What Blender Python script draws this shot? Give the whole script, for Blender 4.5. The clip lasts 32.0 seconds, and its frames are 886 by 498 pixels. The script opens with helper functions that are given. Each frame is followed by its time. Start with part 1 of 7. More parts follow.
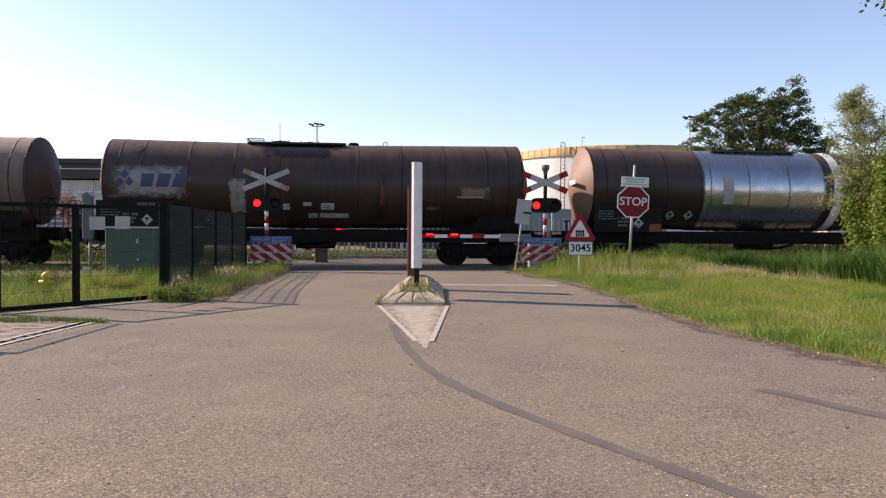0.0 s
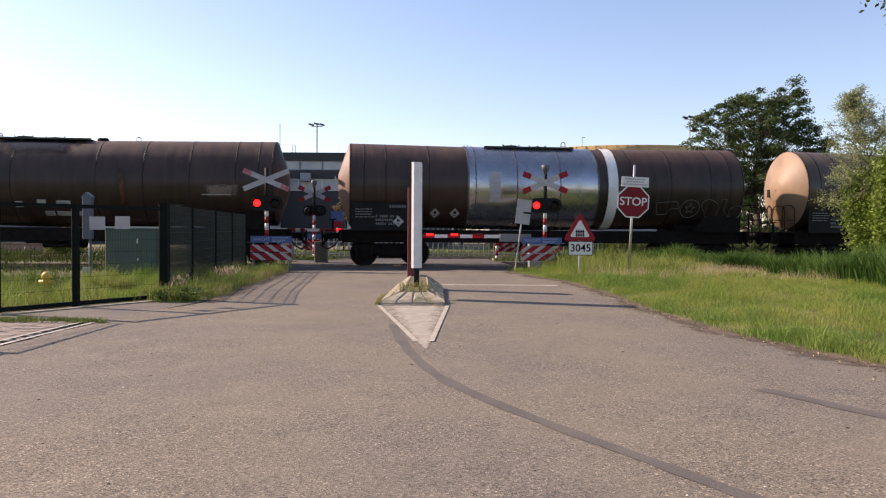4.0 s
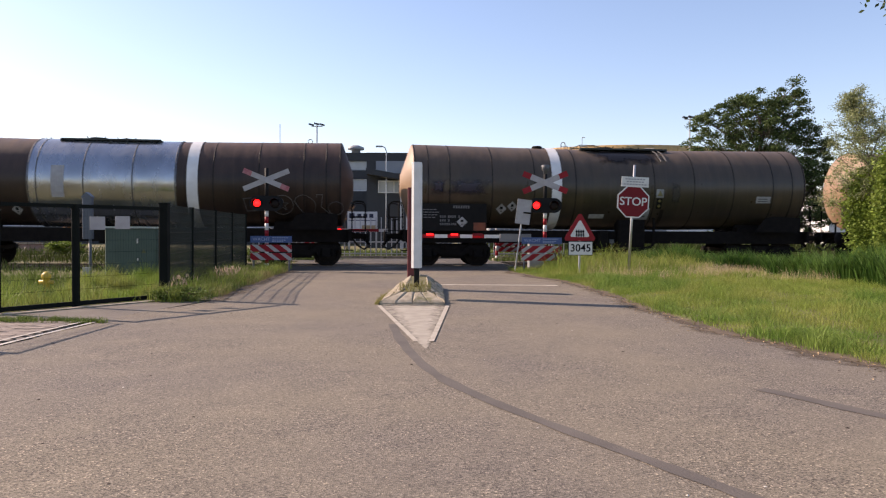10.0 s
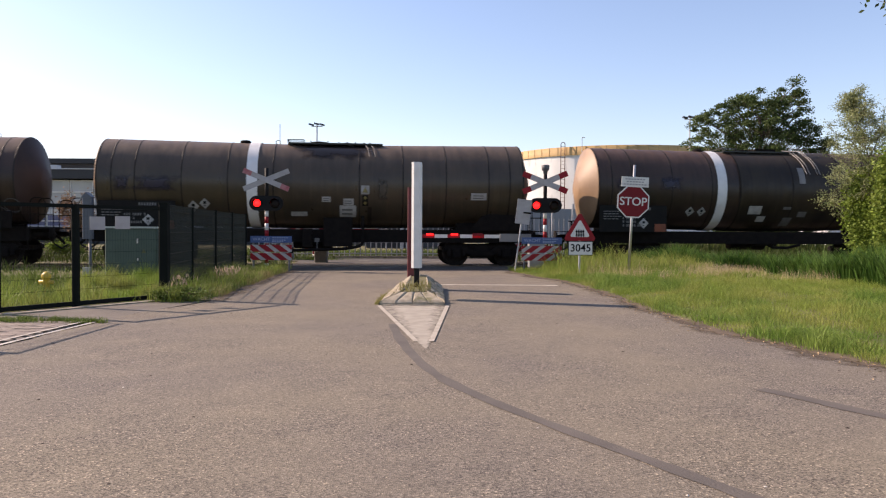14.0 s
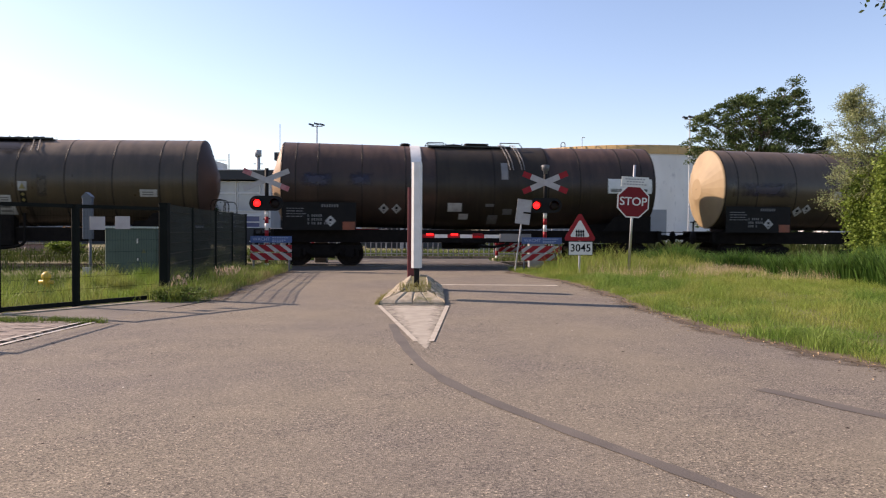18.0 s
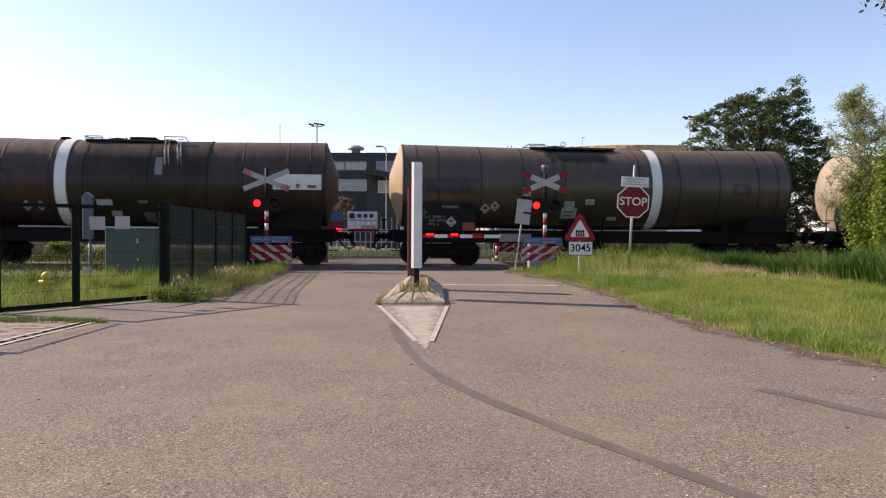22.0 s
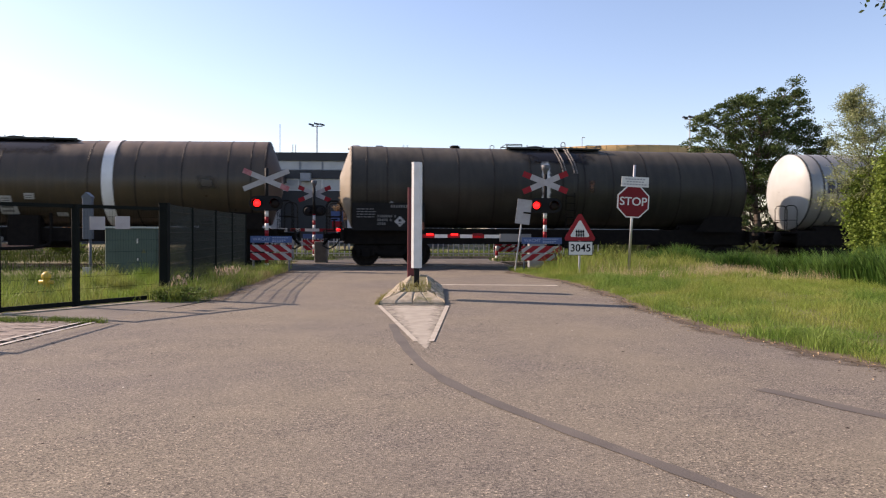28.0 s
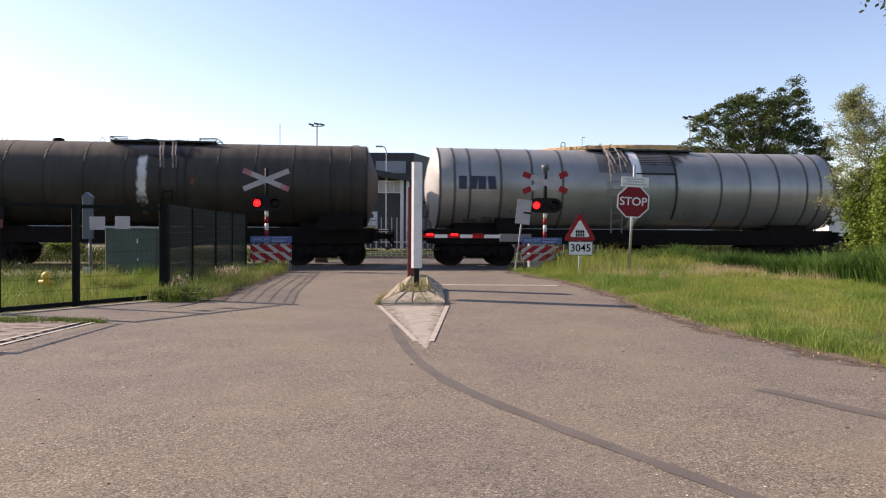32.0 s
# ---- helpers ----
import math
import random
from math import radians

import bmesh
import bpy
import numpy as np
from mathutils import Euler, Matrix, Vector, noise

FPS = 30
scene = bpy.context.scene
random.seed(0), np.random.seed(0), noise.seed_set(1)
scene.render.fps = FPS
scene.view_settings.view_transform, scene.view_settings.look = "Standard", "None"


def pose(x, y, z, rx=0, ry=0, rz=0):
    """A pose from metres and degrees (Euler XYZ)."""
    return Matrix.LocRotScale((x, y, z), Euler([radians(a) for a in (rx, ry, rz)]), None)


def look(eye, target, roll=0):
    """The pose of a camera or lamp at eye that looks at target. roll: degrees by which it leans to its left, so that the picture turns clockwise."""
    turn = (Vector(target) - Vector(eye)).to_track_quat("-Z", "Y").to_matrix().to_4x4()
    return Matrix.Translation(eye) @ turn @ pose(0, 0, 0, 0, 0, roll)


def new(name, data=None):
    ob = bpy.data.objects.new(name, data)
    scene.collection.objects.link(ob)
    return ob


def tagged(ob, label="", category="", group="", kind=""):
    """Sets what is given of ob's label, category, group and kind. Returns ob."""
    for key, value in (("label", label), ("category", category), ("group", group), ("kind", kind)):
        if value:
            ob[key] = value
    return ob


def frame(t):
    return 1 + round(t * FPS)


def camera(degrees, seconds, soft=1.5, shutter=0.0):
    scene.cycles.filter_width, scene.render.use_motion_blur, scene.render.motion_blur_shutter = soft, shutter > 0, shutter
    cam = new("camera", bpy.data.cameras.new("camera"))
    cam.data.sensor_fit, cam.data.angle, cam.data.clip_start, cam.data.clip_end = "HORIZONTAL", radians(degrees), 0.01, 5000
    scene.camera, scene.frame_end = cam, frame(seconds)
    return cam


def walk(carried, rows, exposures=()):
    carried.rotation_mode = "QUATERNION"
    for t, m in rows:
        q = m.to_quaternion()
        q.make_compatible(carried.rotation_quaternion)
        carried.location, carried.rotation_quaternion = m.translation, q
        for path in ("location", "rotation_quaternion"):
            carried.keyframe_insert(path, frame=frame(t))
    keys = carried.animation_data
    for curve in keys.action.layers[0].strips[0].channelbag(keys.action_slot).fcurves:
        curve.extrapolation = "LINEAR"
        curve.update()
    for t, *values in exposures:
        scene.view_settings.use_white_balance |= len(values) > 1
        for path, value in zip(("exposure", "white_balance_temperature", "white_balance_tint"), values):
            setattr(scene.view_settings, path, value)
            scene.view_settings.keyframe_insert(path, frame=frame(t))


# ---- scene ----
cam = camera(62.0, 32.0, soft=1.15, shutter=0.5)
EYE = (0.0, 0.0, 1.30)
VIEW = pose(EYE[0], EYE[1], EYE[2], 90 - 1.49, 0, 0) @ pose(0, 0, 0, 0, 0, 0.35)
walk(cam, [(0.0, VIEW), (32.0, VIEW)], exposures=[(0.0, 0.65, 7000, 24), (32.0, 0.65, 7000, 24)])

# ---- light ----
SUN_AZ, SUN_EL = radians(-71.0), radians(33.0)
TO_SUN = Vector((math.sin(SUN_AZ) * math.cos(SUN_EL), math.cos(SUN_AZ) * math.cos(SUN_EL), math.sin(SUN_EL)))
world = bpy.data.worlds.new("world")
scene.world = world
world.use_nodes = True
wn = world.node_tree
sky = wn.nodes.new("ShaderNodeTexSky")
sky.sky_type = "NISHITA"
sky.sun_disc = False
sky.sun_elevation, sky.sun_rotation = SUN_EL, SUN_AZ
sky.air_density, sky.dust_density, sky.ozone_density = 1.0, 0.6, 2.2
wn.links.new(sky.outputs[0], wn.nodes["Background"].inputs[0])
wn.nodes["Background"].inputs[1].default_value = 0.136
sun = new("sun", bpy.data.lights.new("sun", "SUN"))
sun.data.energy, sun.data.angle, sun.data.color = 5.0, radians(0.53), (1.0, 0.87, 0.7)
sun.matrix_world = look(tuple(TO_SUN * 60), (0, 0, 0))


# ---- materials ----
def material(name, colour, rough=0.6, metal=0.0, colour2=None, scale=6.0, detail=5.0, mix=0.5, bump=0.0, bump_scale=60.0,
             stretch=(1, 1, 1), spots=None, spot_scale=1.0, spot_at=0.6, spots2=None, spot2_scale=1.0, spot2_at=0.6, island=0.0, glow=0.0, random_obj=0.0, spec=0.5, trans=0.0, dust=None, dust_z=(3.0, 4.3)):
    """Principled surface with two scales of variation in local coordinates."""
    m = bpy.data.materials.new(name)
    m.use_nodes = True
    nt = m.node_tree
    n, l = nt.nodes, nt.links
    b = n["Principled BSDF"]
    b.inputs["Roughness"].default_value, b.inputs["Metallic"].default_value = rough, metal
    b.inputs["Specular IOR Level"].default_value = spec
    b.inputs["Transmission Weight"].default_value = trans
    co = n.new("ShaderNodeTexCoord")
    mp = n.new("ShaderNodeMapping")
    mp.inputs["Scale"].default_value = stretch
    l.new(co.outputs["Object"], mp.inputs[0])
    c1 = n.new("ShaderNodeRGB")
    c1.outputs[0].default_value = (*colour, 1)
    out = c1.outputs[0]

    def mixin(base, col, fac):
        x = n.new("ShaderNodeMix")
        x.data_type = "RGBA"
        l.new(fac, x.inputs[0])
        l.new(base, x.inputs[6])
        x.inputs[7].default_value = (*col, 1)
        return x.outputs[2]

    if colour2:
        t = n.new("ShaderNodeTexNoise")
        t.inputs["Scale"].default_value, t.inputs["Detail"].default_value = scale, detail
        l.new(mp.outputs[0], t.inputs[0])
        r = n.new("ShaderNodeMapRange")
        r.inputs[1].default_value, r.inputs[2].default_value = 0.5 - 0.25 * (1.2 - mix), 0.5 + 0.25 * (1.6 - mix)
        l.new(t.outputs[0], r.inputs[0])
        out = mixin(out, colour2, r.outputs[0])
    for tone, size, edge in ((spots, spot_scale, spot_at), (spots2, spot2_scale, spot2_at)):
        if not tone:
            continue
        t = n.new("ShaderNodeTexNoise")
        t.inputs["Scale"].default_value, t.inputs["Detail"].default_value = size, 6 if size < 20 else 2
        l.new(mp.outputs[0], t.inputs[0])
        r = n.new("ShaderNodeMapRange")
        r.inputs[1].default_value, r.inputs[2].default_value = edge, edge + 0.12
        l.new(t.outputs[0], r.inputs[0])
        out = mixin(out, tone, r.outputs[0])
    if dust:
        sp = n.new("ShaderNodeSeparateXYZ")
        l.new(co.outputs["Object"], sp.inputs[0])
        r = n.new("ShaderNodeMapRange")
        r.inputs[1].default_value, r.inputs[2].default_value, r.inputs[4].default_value = dust_z[0], dust_z[1], 0.75
        l.new(sp.outputs[2], r.inputs[0])
        t = n.new("ShaderNodeTexNoise")
        t.inputs["Scale"].default_value, t.inputs["Detail"].default_value = 1.6, 7
        l.new(mp.outputs[0], t.inputs[0])
        x = n.new("ShaderNodeMath")
        x.operation = "MULTIPLY"
        l.new(r.outputs[0], x.inputs[0])
        l.new(t.outputs[0], x.inputs[1])
        x2 = n.new("ShaderNodeMath")
        x2.operation, x2.inputs[1].default_value, x2.use_clamp = "MULTIPLY", 1.7, True
        l.new(x.outputs[0], x2.inputs[0])
        out = mixin(out, dust, x2.outputs[0])
    if island or random_obj:
        src = n.new("ShaderNodeNewGeometry").outputs["Random Per Island"] if island else n.new("ShaderNodeObjectInfo").outputs["Random"]
        amount = island or random_obj
        r = n.new("ShaderNodeMapRange")
        r.inputs[3].default_value, r.inputs[4].default_value = 1 - amount, 1 + amount
        l.new(src, r.inputs[0])
        h = n.new("ShaderNodeHueSaturation")
        l.new(out, h.inputs["Color"])
        l.new(r.outputs[0], h.inputs["Value"])
        out = h.outputs[0]
    l.new(out, b.inputs["Base Color"])
    if bump:
        t = n.new("ShaderNodeTexNoise")
        t.inputs["Scale"].default_value, t.inputs["Detail"].default_value = bump_scale, 4
        l.new(co.outputs["Object"], t.inputs[0])
        bp = n.new("ShaderNodeBump")
        bp.inputs["Strength"].default_value, bp.inputs["Distance"].default_value = bump, 0.02
        l.new(t.outputs[0], bp.inputs["Height"])
        l.new(bp.outputs[0], b.inputs["Normal"])
    if glow:
        b.inputs["Emission Color"].default_value, b.inputs["Emission Strength"].default_value = (*colour, 1), glow
    return m


def leaf_material(name, colour, colour2, amount=0.35):
    """Leaves that let some light through."""
    m = material(name, colour, 0.55, 0, colour2, 1.3, 3, 0.5, island=amount, spec=0.16)
    nt = m.node_tree
    b = nt.nodes["Principled BSDF"]
    tr = nt.nodes.new("ShaderNodeBsdfTranslucent")
    ad = nt.nodes.new("ShaderNodeMixShader")
    ad.inputs[0].default_value = 0.3
    nt.links.new(b.inputs["Base Color"].links[0].from_socket, tr.inputs[0])
    nt.links.new(b.outputs[0], ad.inputs[1])
    nt.links.new(tr.outputs[0], ad.inputs[2])
    nt.links.new(ad.outputs[0], nt.nodes["Material Output"].inputs[0])
    return m


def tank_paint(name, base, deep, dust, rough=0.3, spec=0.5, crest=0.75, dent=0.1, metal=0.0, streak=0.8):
    """Oily paint on sheet metal: blotches, runs down the side, dents, and dust that also paints a sunlit paleness on
    the crown.
    """
    m = bpy.data.materials.new(name)
    m.use_nodes = True
    n, l = m.node_tree.nodes, m.node_tree.links
    b = n["Principled BSDF"]
    b.inputs["Metallic"].default_value, b.inputs["Specular IOR Level"].default_value = metal, spec
    co = n.new("ShaderNodeTexCoord")

    def tex(scale, detail, lo, hi, stretch=(1, 1, 1), top=1.0):
        mp = n.new("ShaderNodeMapping")
        mp.inputs["Scale"].default_value = stretch
        l.new(co.outputs["Object"], mp.inputs[0])
        t = n.new("ShaderNodeTexNoise")
        t.inputs["Scale"].default_value, t.inputs["Detail"].default_value = scale, detail
        l.new(mp.outputs[0], t.inputs[0])
        r = n.new("ShaderNodeMapRange")
        r.inputs[1].default_value, r.inputs[2].default_value, r.inputs[4].default_value = lo, hi, top
        l.new(t.outputs[0], r.inputs[0])
        return r.outputs[0]

    def mixin(fac, a, col):
        x = n.new("ShaderNodeMix")
        x.data_type = "RGBA"
        l.new(fac, x.inputs[0])
        if isinstance(a, tuple):
            x.inputs[6].default_value = (*a, 1)
        else:
            l.new(a, x.inputs[6])
        x.inputs[7].default_value = (*col, 1)
        return x.outputs[2]

    def maths(kind, p, q):
        x = n.new("ShaderNodeMath")
        x.operation, x.use_clamp = kind, True
        for sock, v in zip(x.inputs, (p, q)):
            if isinstance(v, (int, float)):
                sock.default_value = v
            else:
                l.new(v, sock)
        return x.outputs[0]

    out = mixin(tex(0.9, 7, 0.36, 0.66), base, deep)
    out = mixin(tex(1.0, 6, 0.5, 0.72, (4.5, 1, 0.16), streak), out, deep)
    out = mixin(tex(1.0, 5, 0.6, 0.75, (7.0, 1, 0.3), 0.3 * streak), out, tuple(0.5 * (p + q) for p, q in zip(base, dust)))
    out = mixin(tex(26, 3, 0.56, 0.8, (1, 1, 1), 0.35), out, tuple(0.6 * p + 0.4 * q for p, q in zip(base, dust)))
    # dusty tone by upward normal; also puts the crown's sunlit lightness into colour
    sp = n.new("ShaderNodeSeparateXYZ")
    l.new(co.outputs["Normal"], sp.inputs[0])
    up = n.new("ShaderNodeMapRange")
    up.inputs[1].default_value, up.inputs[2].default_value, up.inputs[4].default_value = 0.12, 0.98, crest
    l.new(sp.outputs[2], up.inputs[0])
    crown_lift = maths("MULTIPLY", up.outputs[0], tex(1.5, 8, 0.05, 0.7, (2.6, 1, 0.5)))
    out = mixin(crown_lift, out, dust)
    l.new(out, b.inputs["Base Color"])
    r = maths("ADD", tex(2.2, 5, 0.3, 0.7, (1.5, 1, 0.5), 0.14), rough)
    l.new(maths("ADD", r, maths("MULTIPLY", crown_lift, 0.35)), b.inputs["Roughness"])
    bp = n.new("ShaderNodeBump")
    bp.inputs["Strength"].default_value, bp.inputs["Distance"].default_value = dent, 0.12
    l.new(tex(0.8, 3, 0.2, 0.8, (1.3, 1, 0.8)), bp.inputs["Height"])
    l.new(bp.outputs[0], b.inputs["Normal"])
    return m


def worn_paint(name, colour, colour2, rough, scale, wear):
    """Paint or dirt that is rubbed away towards the edges of its patch."""
    m = material(name, colour, rough, 0, colour2, scale, 7, 0.5, spec=0.35)
    n, l = m.node_tree.nodes, m.node_tree.links
    uv = n.new("ShaderNodeTexCoord")
    sp = n.new("ShaderNodeSeparateXYZ")
    l.new(uv.outputs["UV"], sp.inputs[0])
    edge = None
    for sock in (sp.outputs[0], sp.outputs[1]):
        pp = n.new("ShaderNodeMath")
        pp.operation, pp.inputs[1].default_value = "PINGPONG", 0.5
        l.new(sock, pp.inputs[0])
        if edge:
            mn = n.new("ShaderNodeMath")
            mn.operation = "MINIMUM"
            l.new(edge, mn.inputs[0])
            l.new(pp.outputs[0], mn.inputs[1])
            edge = mn.outputs[0]
        else:
            edge = pp.outputs[0]
    t = n.new("ShaderNodeTexNoise")
    t.inputs["Scale"].default_value, t.inputs["Detail"].default_value = scale * 2.2, 8
    l.new(uv.outputs["Object"], t.inputs[0])
    ad = n.new("ShaderNodeMath")
    ad.operation = "MULTIPLY_ADD"
    ad.inputs[1].default_value = 0.42
    l.new(t.outputs[0], ad.inputs[0])
    l.new(edge, ad.inputs[2])
    r = n.new("ShaderNodeMapRange")
    r.inputs[1].default_value, r.inputs[2].default_value = 0.25 + wear * 0.2, 0.44 + wear * 0.4
    l.new(ad.outputs[0], r.inputs[0])
    l.new(r.outputs[0], n["Principled BSDF"].inputs["Alpha"])
    return m


def asphalt_material(name, fine, worn, stones):
    """Old asphalt: mixed stones in a worn binder, with larger pale and dark patches."""
    m = bpy.data.materials.new(name)
    m.use_nodes = True
    n, l = m.node_tree.nodes, m.node_tree.links
    b = n["Principled BSDF"]
    b.inputs["Roughness"].default_value, b.inputs["Specular IOR Level"].default_value = 0.92, 0.3
    co = n.new("ShaderNodeTexCoord")

    def tex(scale, detail, lo, hi):
        t = n.new("ShaderNodeTexNoise")
        t.inputs["Scale"].default_value, t.inputs["Detail"].default_value = scale, detail
        l.new(co.outputs["Object"], t.inputs[0])
        r = n.new("ShaderNodeMapRange")
        r.inputs[1].default_value, r.inputs[2].default_value = lo, hi
        l.new(t.outputs[0], r.inputs[0])
        return r.outputs[0]

    def mix(fac, a, c, kind="MIX"):
        x = n.new("ShaderNodeMix")
        x.data_type, x.blend_type = "RGBA", kind
        for sock, v in ((x.inputs[0], fac), (x.inputs[6], a), (x.inputs[7], c)):
            if isinstance(v, (int, float)):
                sock.default_value = v
            elif isinstance(v, tuple):
                sock.default_value = (*v, 1)
            else:
                l.new(v, sock)
        return x.outputs[2]

    base = mix(tex(0.4, 9, 0.36, 0.64), fine, worn)
    base = mix(tex(2.2, 8, 0.45, 1.3), base, tuple(v * 1.3 for v in fine))
    vo = n.new("ShaderNodeTexVoronoi")
    vo.inputs["Scale"].default_value = stones
    l.new(co.outputs["Object"], vo.inputs["Vector"])
    sep = n.new("ShaderNodeSeparateColor")
    l.new(vo.outputs["Color"], sep.inputs[0])
    ramp = n.new("ShaderNodeValToRGB")
    ramp.color_ramp.elements[0].color = (0.32, 0.32, 0.325, 1)
    ramp.color_ramp.elements[1].position, ramp.color_ramp.elements[1].color = 1.0, (2.6, 2.5, 2.3, 1)
    for pos, v in ((0.3, 0.72), (0.55, 0.96), (0.8, 1.18), (0.96, 1.5)):
        e = ramp.color_ramp.elements.new(pos)
        e.color = (v, v, v * 0.98, 1)
    l.new(sep.outputs[0], ramp.inputs[0])
    grain = mix(tex(0.8, 6, 0.04, 0.6), (1.0, 1.0, 1.0), ramp.outputs[0])
    out = mix(1.0, base, grain, "MULTIPLY")
    l.new(out, b.inputs["Base Color"])
    bp = n.new("ShaderNodeBump")
    bp.inputs["Strength"].default_value, bp.inputs["Distance"].default_value = 0.5, 0.006
    l.new(vo.outputs["Distance"], bp.inputs["Height"])
    l.new(bp.outputs[0], b.inputs["Normal"])
    return m


ASPHALT = asphalt_material("asphalt", (0.19, 0.162, 0.123), (0.156, 0.1345, 0.115), 100.0)
ASPHALT_OLD = material("worn asphalt", (0.12, 0.103, 0.085), 0.9, 0, (0.17, 0.146, 0.118), 1.5, 6, 0.5, 0.5, 90)
ASPHALT_DARK = material("dark oily asphalt", (0.06, 0.052, 0.044), 0.9, 0, (0.1, 0.086, 0.07), 1.2, 7, 0.5, 0.5, 90)
TAR = material("bitumen seal", (0.102, 0.09, 0.079), 0.85, 0, (0.134, 0.117, 0.102), 3, 6, 0.5, 0.3, 60, spec=0.25)
PAINT_ROAD = material("worn road paint", (0.42, 0.37, 0.3), 0.85, 0, (0.24, 0.205, 0.165), 2.6, 10, 0.5, 0.5, 90, spots=(0.19, 0.16, 0.135), spot_scale=9, spot_at=0.53)
FADED_RED = material("faded red paint", (0.3, 0.07, 0.085), 0.55, 0, (0.42, 0.2, 0.2), 7, 5, 0.5)
CONCRETE = material("concrete", (0.42, 0.36, 0.27), 0.88, 0, (0.2, 0.17, 0.12), 7, 8, 0.45, 0.8, 45, spots=(0.16, 0.15, 0.075), spot_scale=4, spot_at=0.55)
BRICK_PAVE = material("paving brick", (0.25, 0.205, 0.17), 0.9, 0, (0.18, 0.148, 0.122), 6, 5, 0.5, 0.4, 60, random_obj=0.2)
SOIL = material("grassy soil", (0.1, 0.105, 0.035), 0.95, 0, (0.16, 0.13, 0.07), 0.7, 7, 0.5, 0.8, 30)
BALLAST = material("track ballast", (0.12, 0.095, 0.075), 0.95, 0, (0.2, 0.16, 0.13), 22, 5, 0.5, 1.0, 30)
STEEL = material("galvanised steel", (0.5, 0.51, 0.52), 0.45, 0.8, (0.38, 0.39, 0.4), 8, 5, 0.5, 0.1, 60)
RAIL = material("rail steel", (0.24, 0.17, 0.12), 0.45, 0.7, (0.12, 0.08, 0.06), 10, 4, 0.5)
DARKGREEN = material("dark green powder coat", (0.028, 0.032, 0.027), 0.6, 0, (0.036, 0.041, 0.035), 3, 4, 0.5, spec=0.2)
WIRE = material("blackened wire", (0.004, 0.005, 0.0045), 0.8, spec=0.05)
POST_GREEN = material("near black green post paint", (0.0055, 0.0075, 0.0065), 0.65, 0, (0.008, 0.0105, 0.009), 3, 4, 0.5, spec=0.08)
CABINET = material("green cabinet paint", (0.055, 0.09, 0.07), 0.6, 0, (0.042, 0.068, 0.055), 2.5, 5, 0.5, 0.1, 30)
OFFWHITE = material("weathered white plate", (0.37, 0.36, 0.355), 0.6, 0, (0.29, 0.28, 0.275), 7, 5, 0.5)
WHITE = material("white sign paint", (0.66, 0.66, 0.64), 0.5, 0, (0.54, 0.54, 0.51), 6, 5, 0.4)
RED = material("red sign paint", (0.27, 0.009, 0.016), 0.55, 0, (0.21, 0.01, 0.015), 5, 4, 0.5, spec=0.25)
RED_DEEP = material("deep red reflective sheet", (0.18, 0.006, 0.012), 0.55, 0, (0.14, 0.007, 0.011), 5, 4, 0.5, spec=0.25)
PALE_BLUE_TEXT = material("faded pale blue lettering", (0.3, 0.37, 0.5), 0.55, 0, (0.18, 0.24, 0.37), 6, 4, 0.5)
DARK_GREY = material("dark grey enamel", (0.1, 0.105, 0.11), 0.55, 0, (0.075, 0.08, 0.085), 5, 4, 0.5)
BLUE = material("blue sign paint", (0.035, 0.075, 0.2), 0.5, 0, (0.045, 0.09, 0.22), 5, 4, 0.5)
BLACK = material("black paint", (0.007, 0.007, 0.0075), 0.65, 0, (0.012, 0.012, 0.012), 5, 4, 0.5, spec=0.2)
GREY = material("grey enamel", (0.3, 0.31, 0.32), 0.5, 0, (0.24, 0.25, 0.26), 4, 5, 0.5)
DULL_GREY = material("dull grey galvanising", (0.17, 0.17, 0.168), 0.6, 0, (0.13, 0.13, 0.128), 4, 5, 0.5)
PALEBLUE = material("blue grey paint", (0.075, 0.09, 0.115), 0.45, 0, (0.055, 0.067, 0.088), 5, 4, 0.5)
WARN_DULL = material("dull yellow label", (0.1, 0.11, 0.04), 0.6, 0, (0.07, 0.08, 0.04), 6, 5)
LID_PALE = material("weathered pale lid", (0.42, 0.45, 0.4), 0.6, 0, (0.32, 0.35, 0.3), 4, 5, 0.5)
TAN_PATCH = material("faded tan print", (0.4, 0.3, 0.16), 0.6, 0, (0.3, 0.23, 0.13), 4, 4)
YELLOW = material("yellow enamel", (0.62, 0.42, 0.05), 0.5, 0, (0.5, 0.32, 0.05), 7, 4, 0.5)
LAMP_ON = material("lit red lens", (1.0, 0.012, 0.01), 0.3, glow=2.6)
LAMP_OFF = material("dark lens", (0.008, 0.004, 0.004), 0.45, spec=0.2)
RUBBER = material("dark rubber", (0.02, 0.02, 0.02), 0.8)
# reflected sky is put into the colour of these panes
PALE_GLASS = material("glass with pale sky in its colour", (0.43, 0.44, 0.44), 0.12, 0, (0.3, 0.32, 0.335), 0.6, 3)
GLASS_BLUE = material("blue tinted glass", (0.05, 0.08, 0.24), 0.1, 0, (0.08, 0.12, 0.3), 0.3, 2, 0.5, spec=0.7)
GLASS_SLATE = material("slate blue glass", (0.1, 0.11, 0.2), 0.12, 0, (0.15, 0.16, 0.25), 0.4, 3, 0.5)
GLASS = material("window glass", (0.05, 0.07, 0.1), 0.08, 0, (0.09, 0.12, 0.16), 0.3, 2, 0.5, spec=0.8)


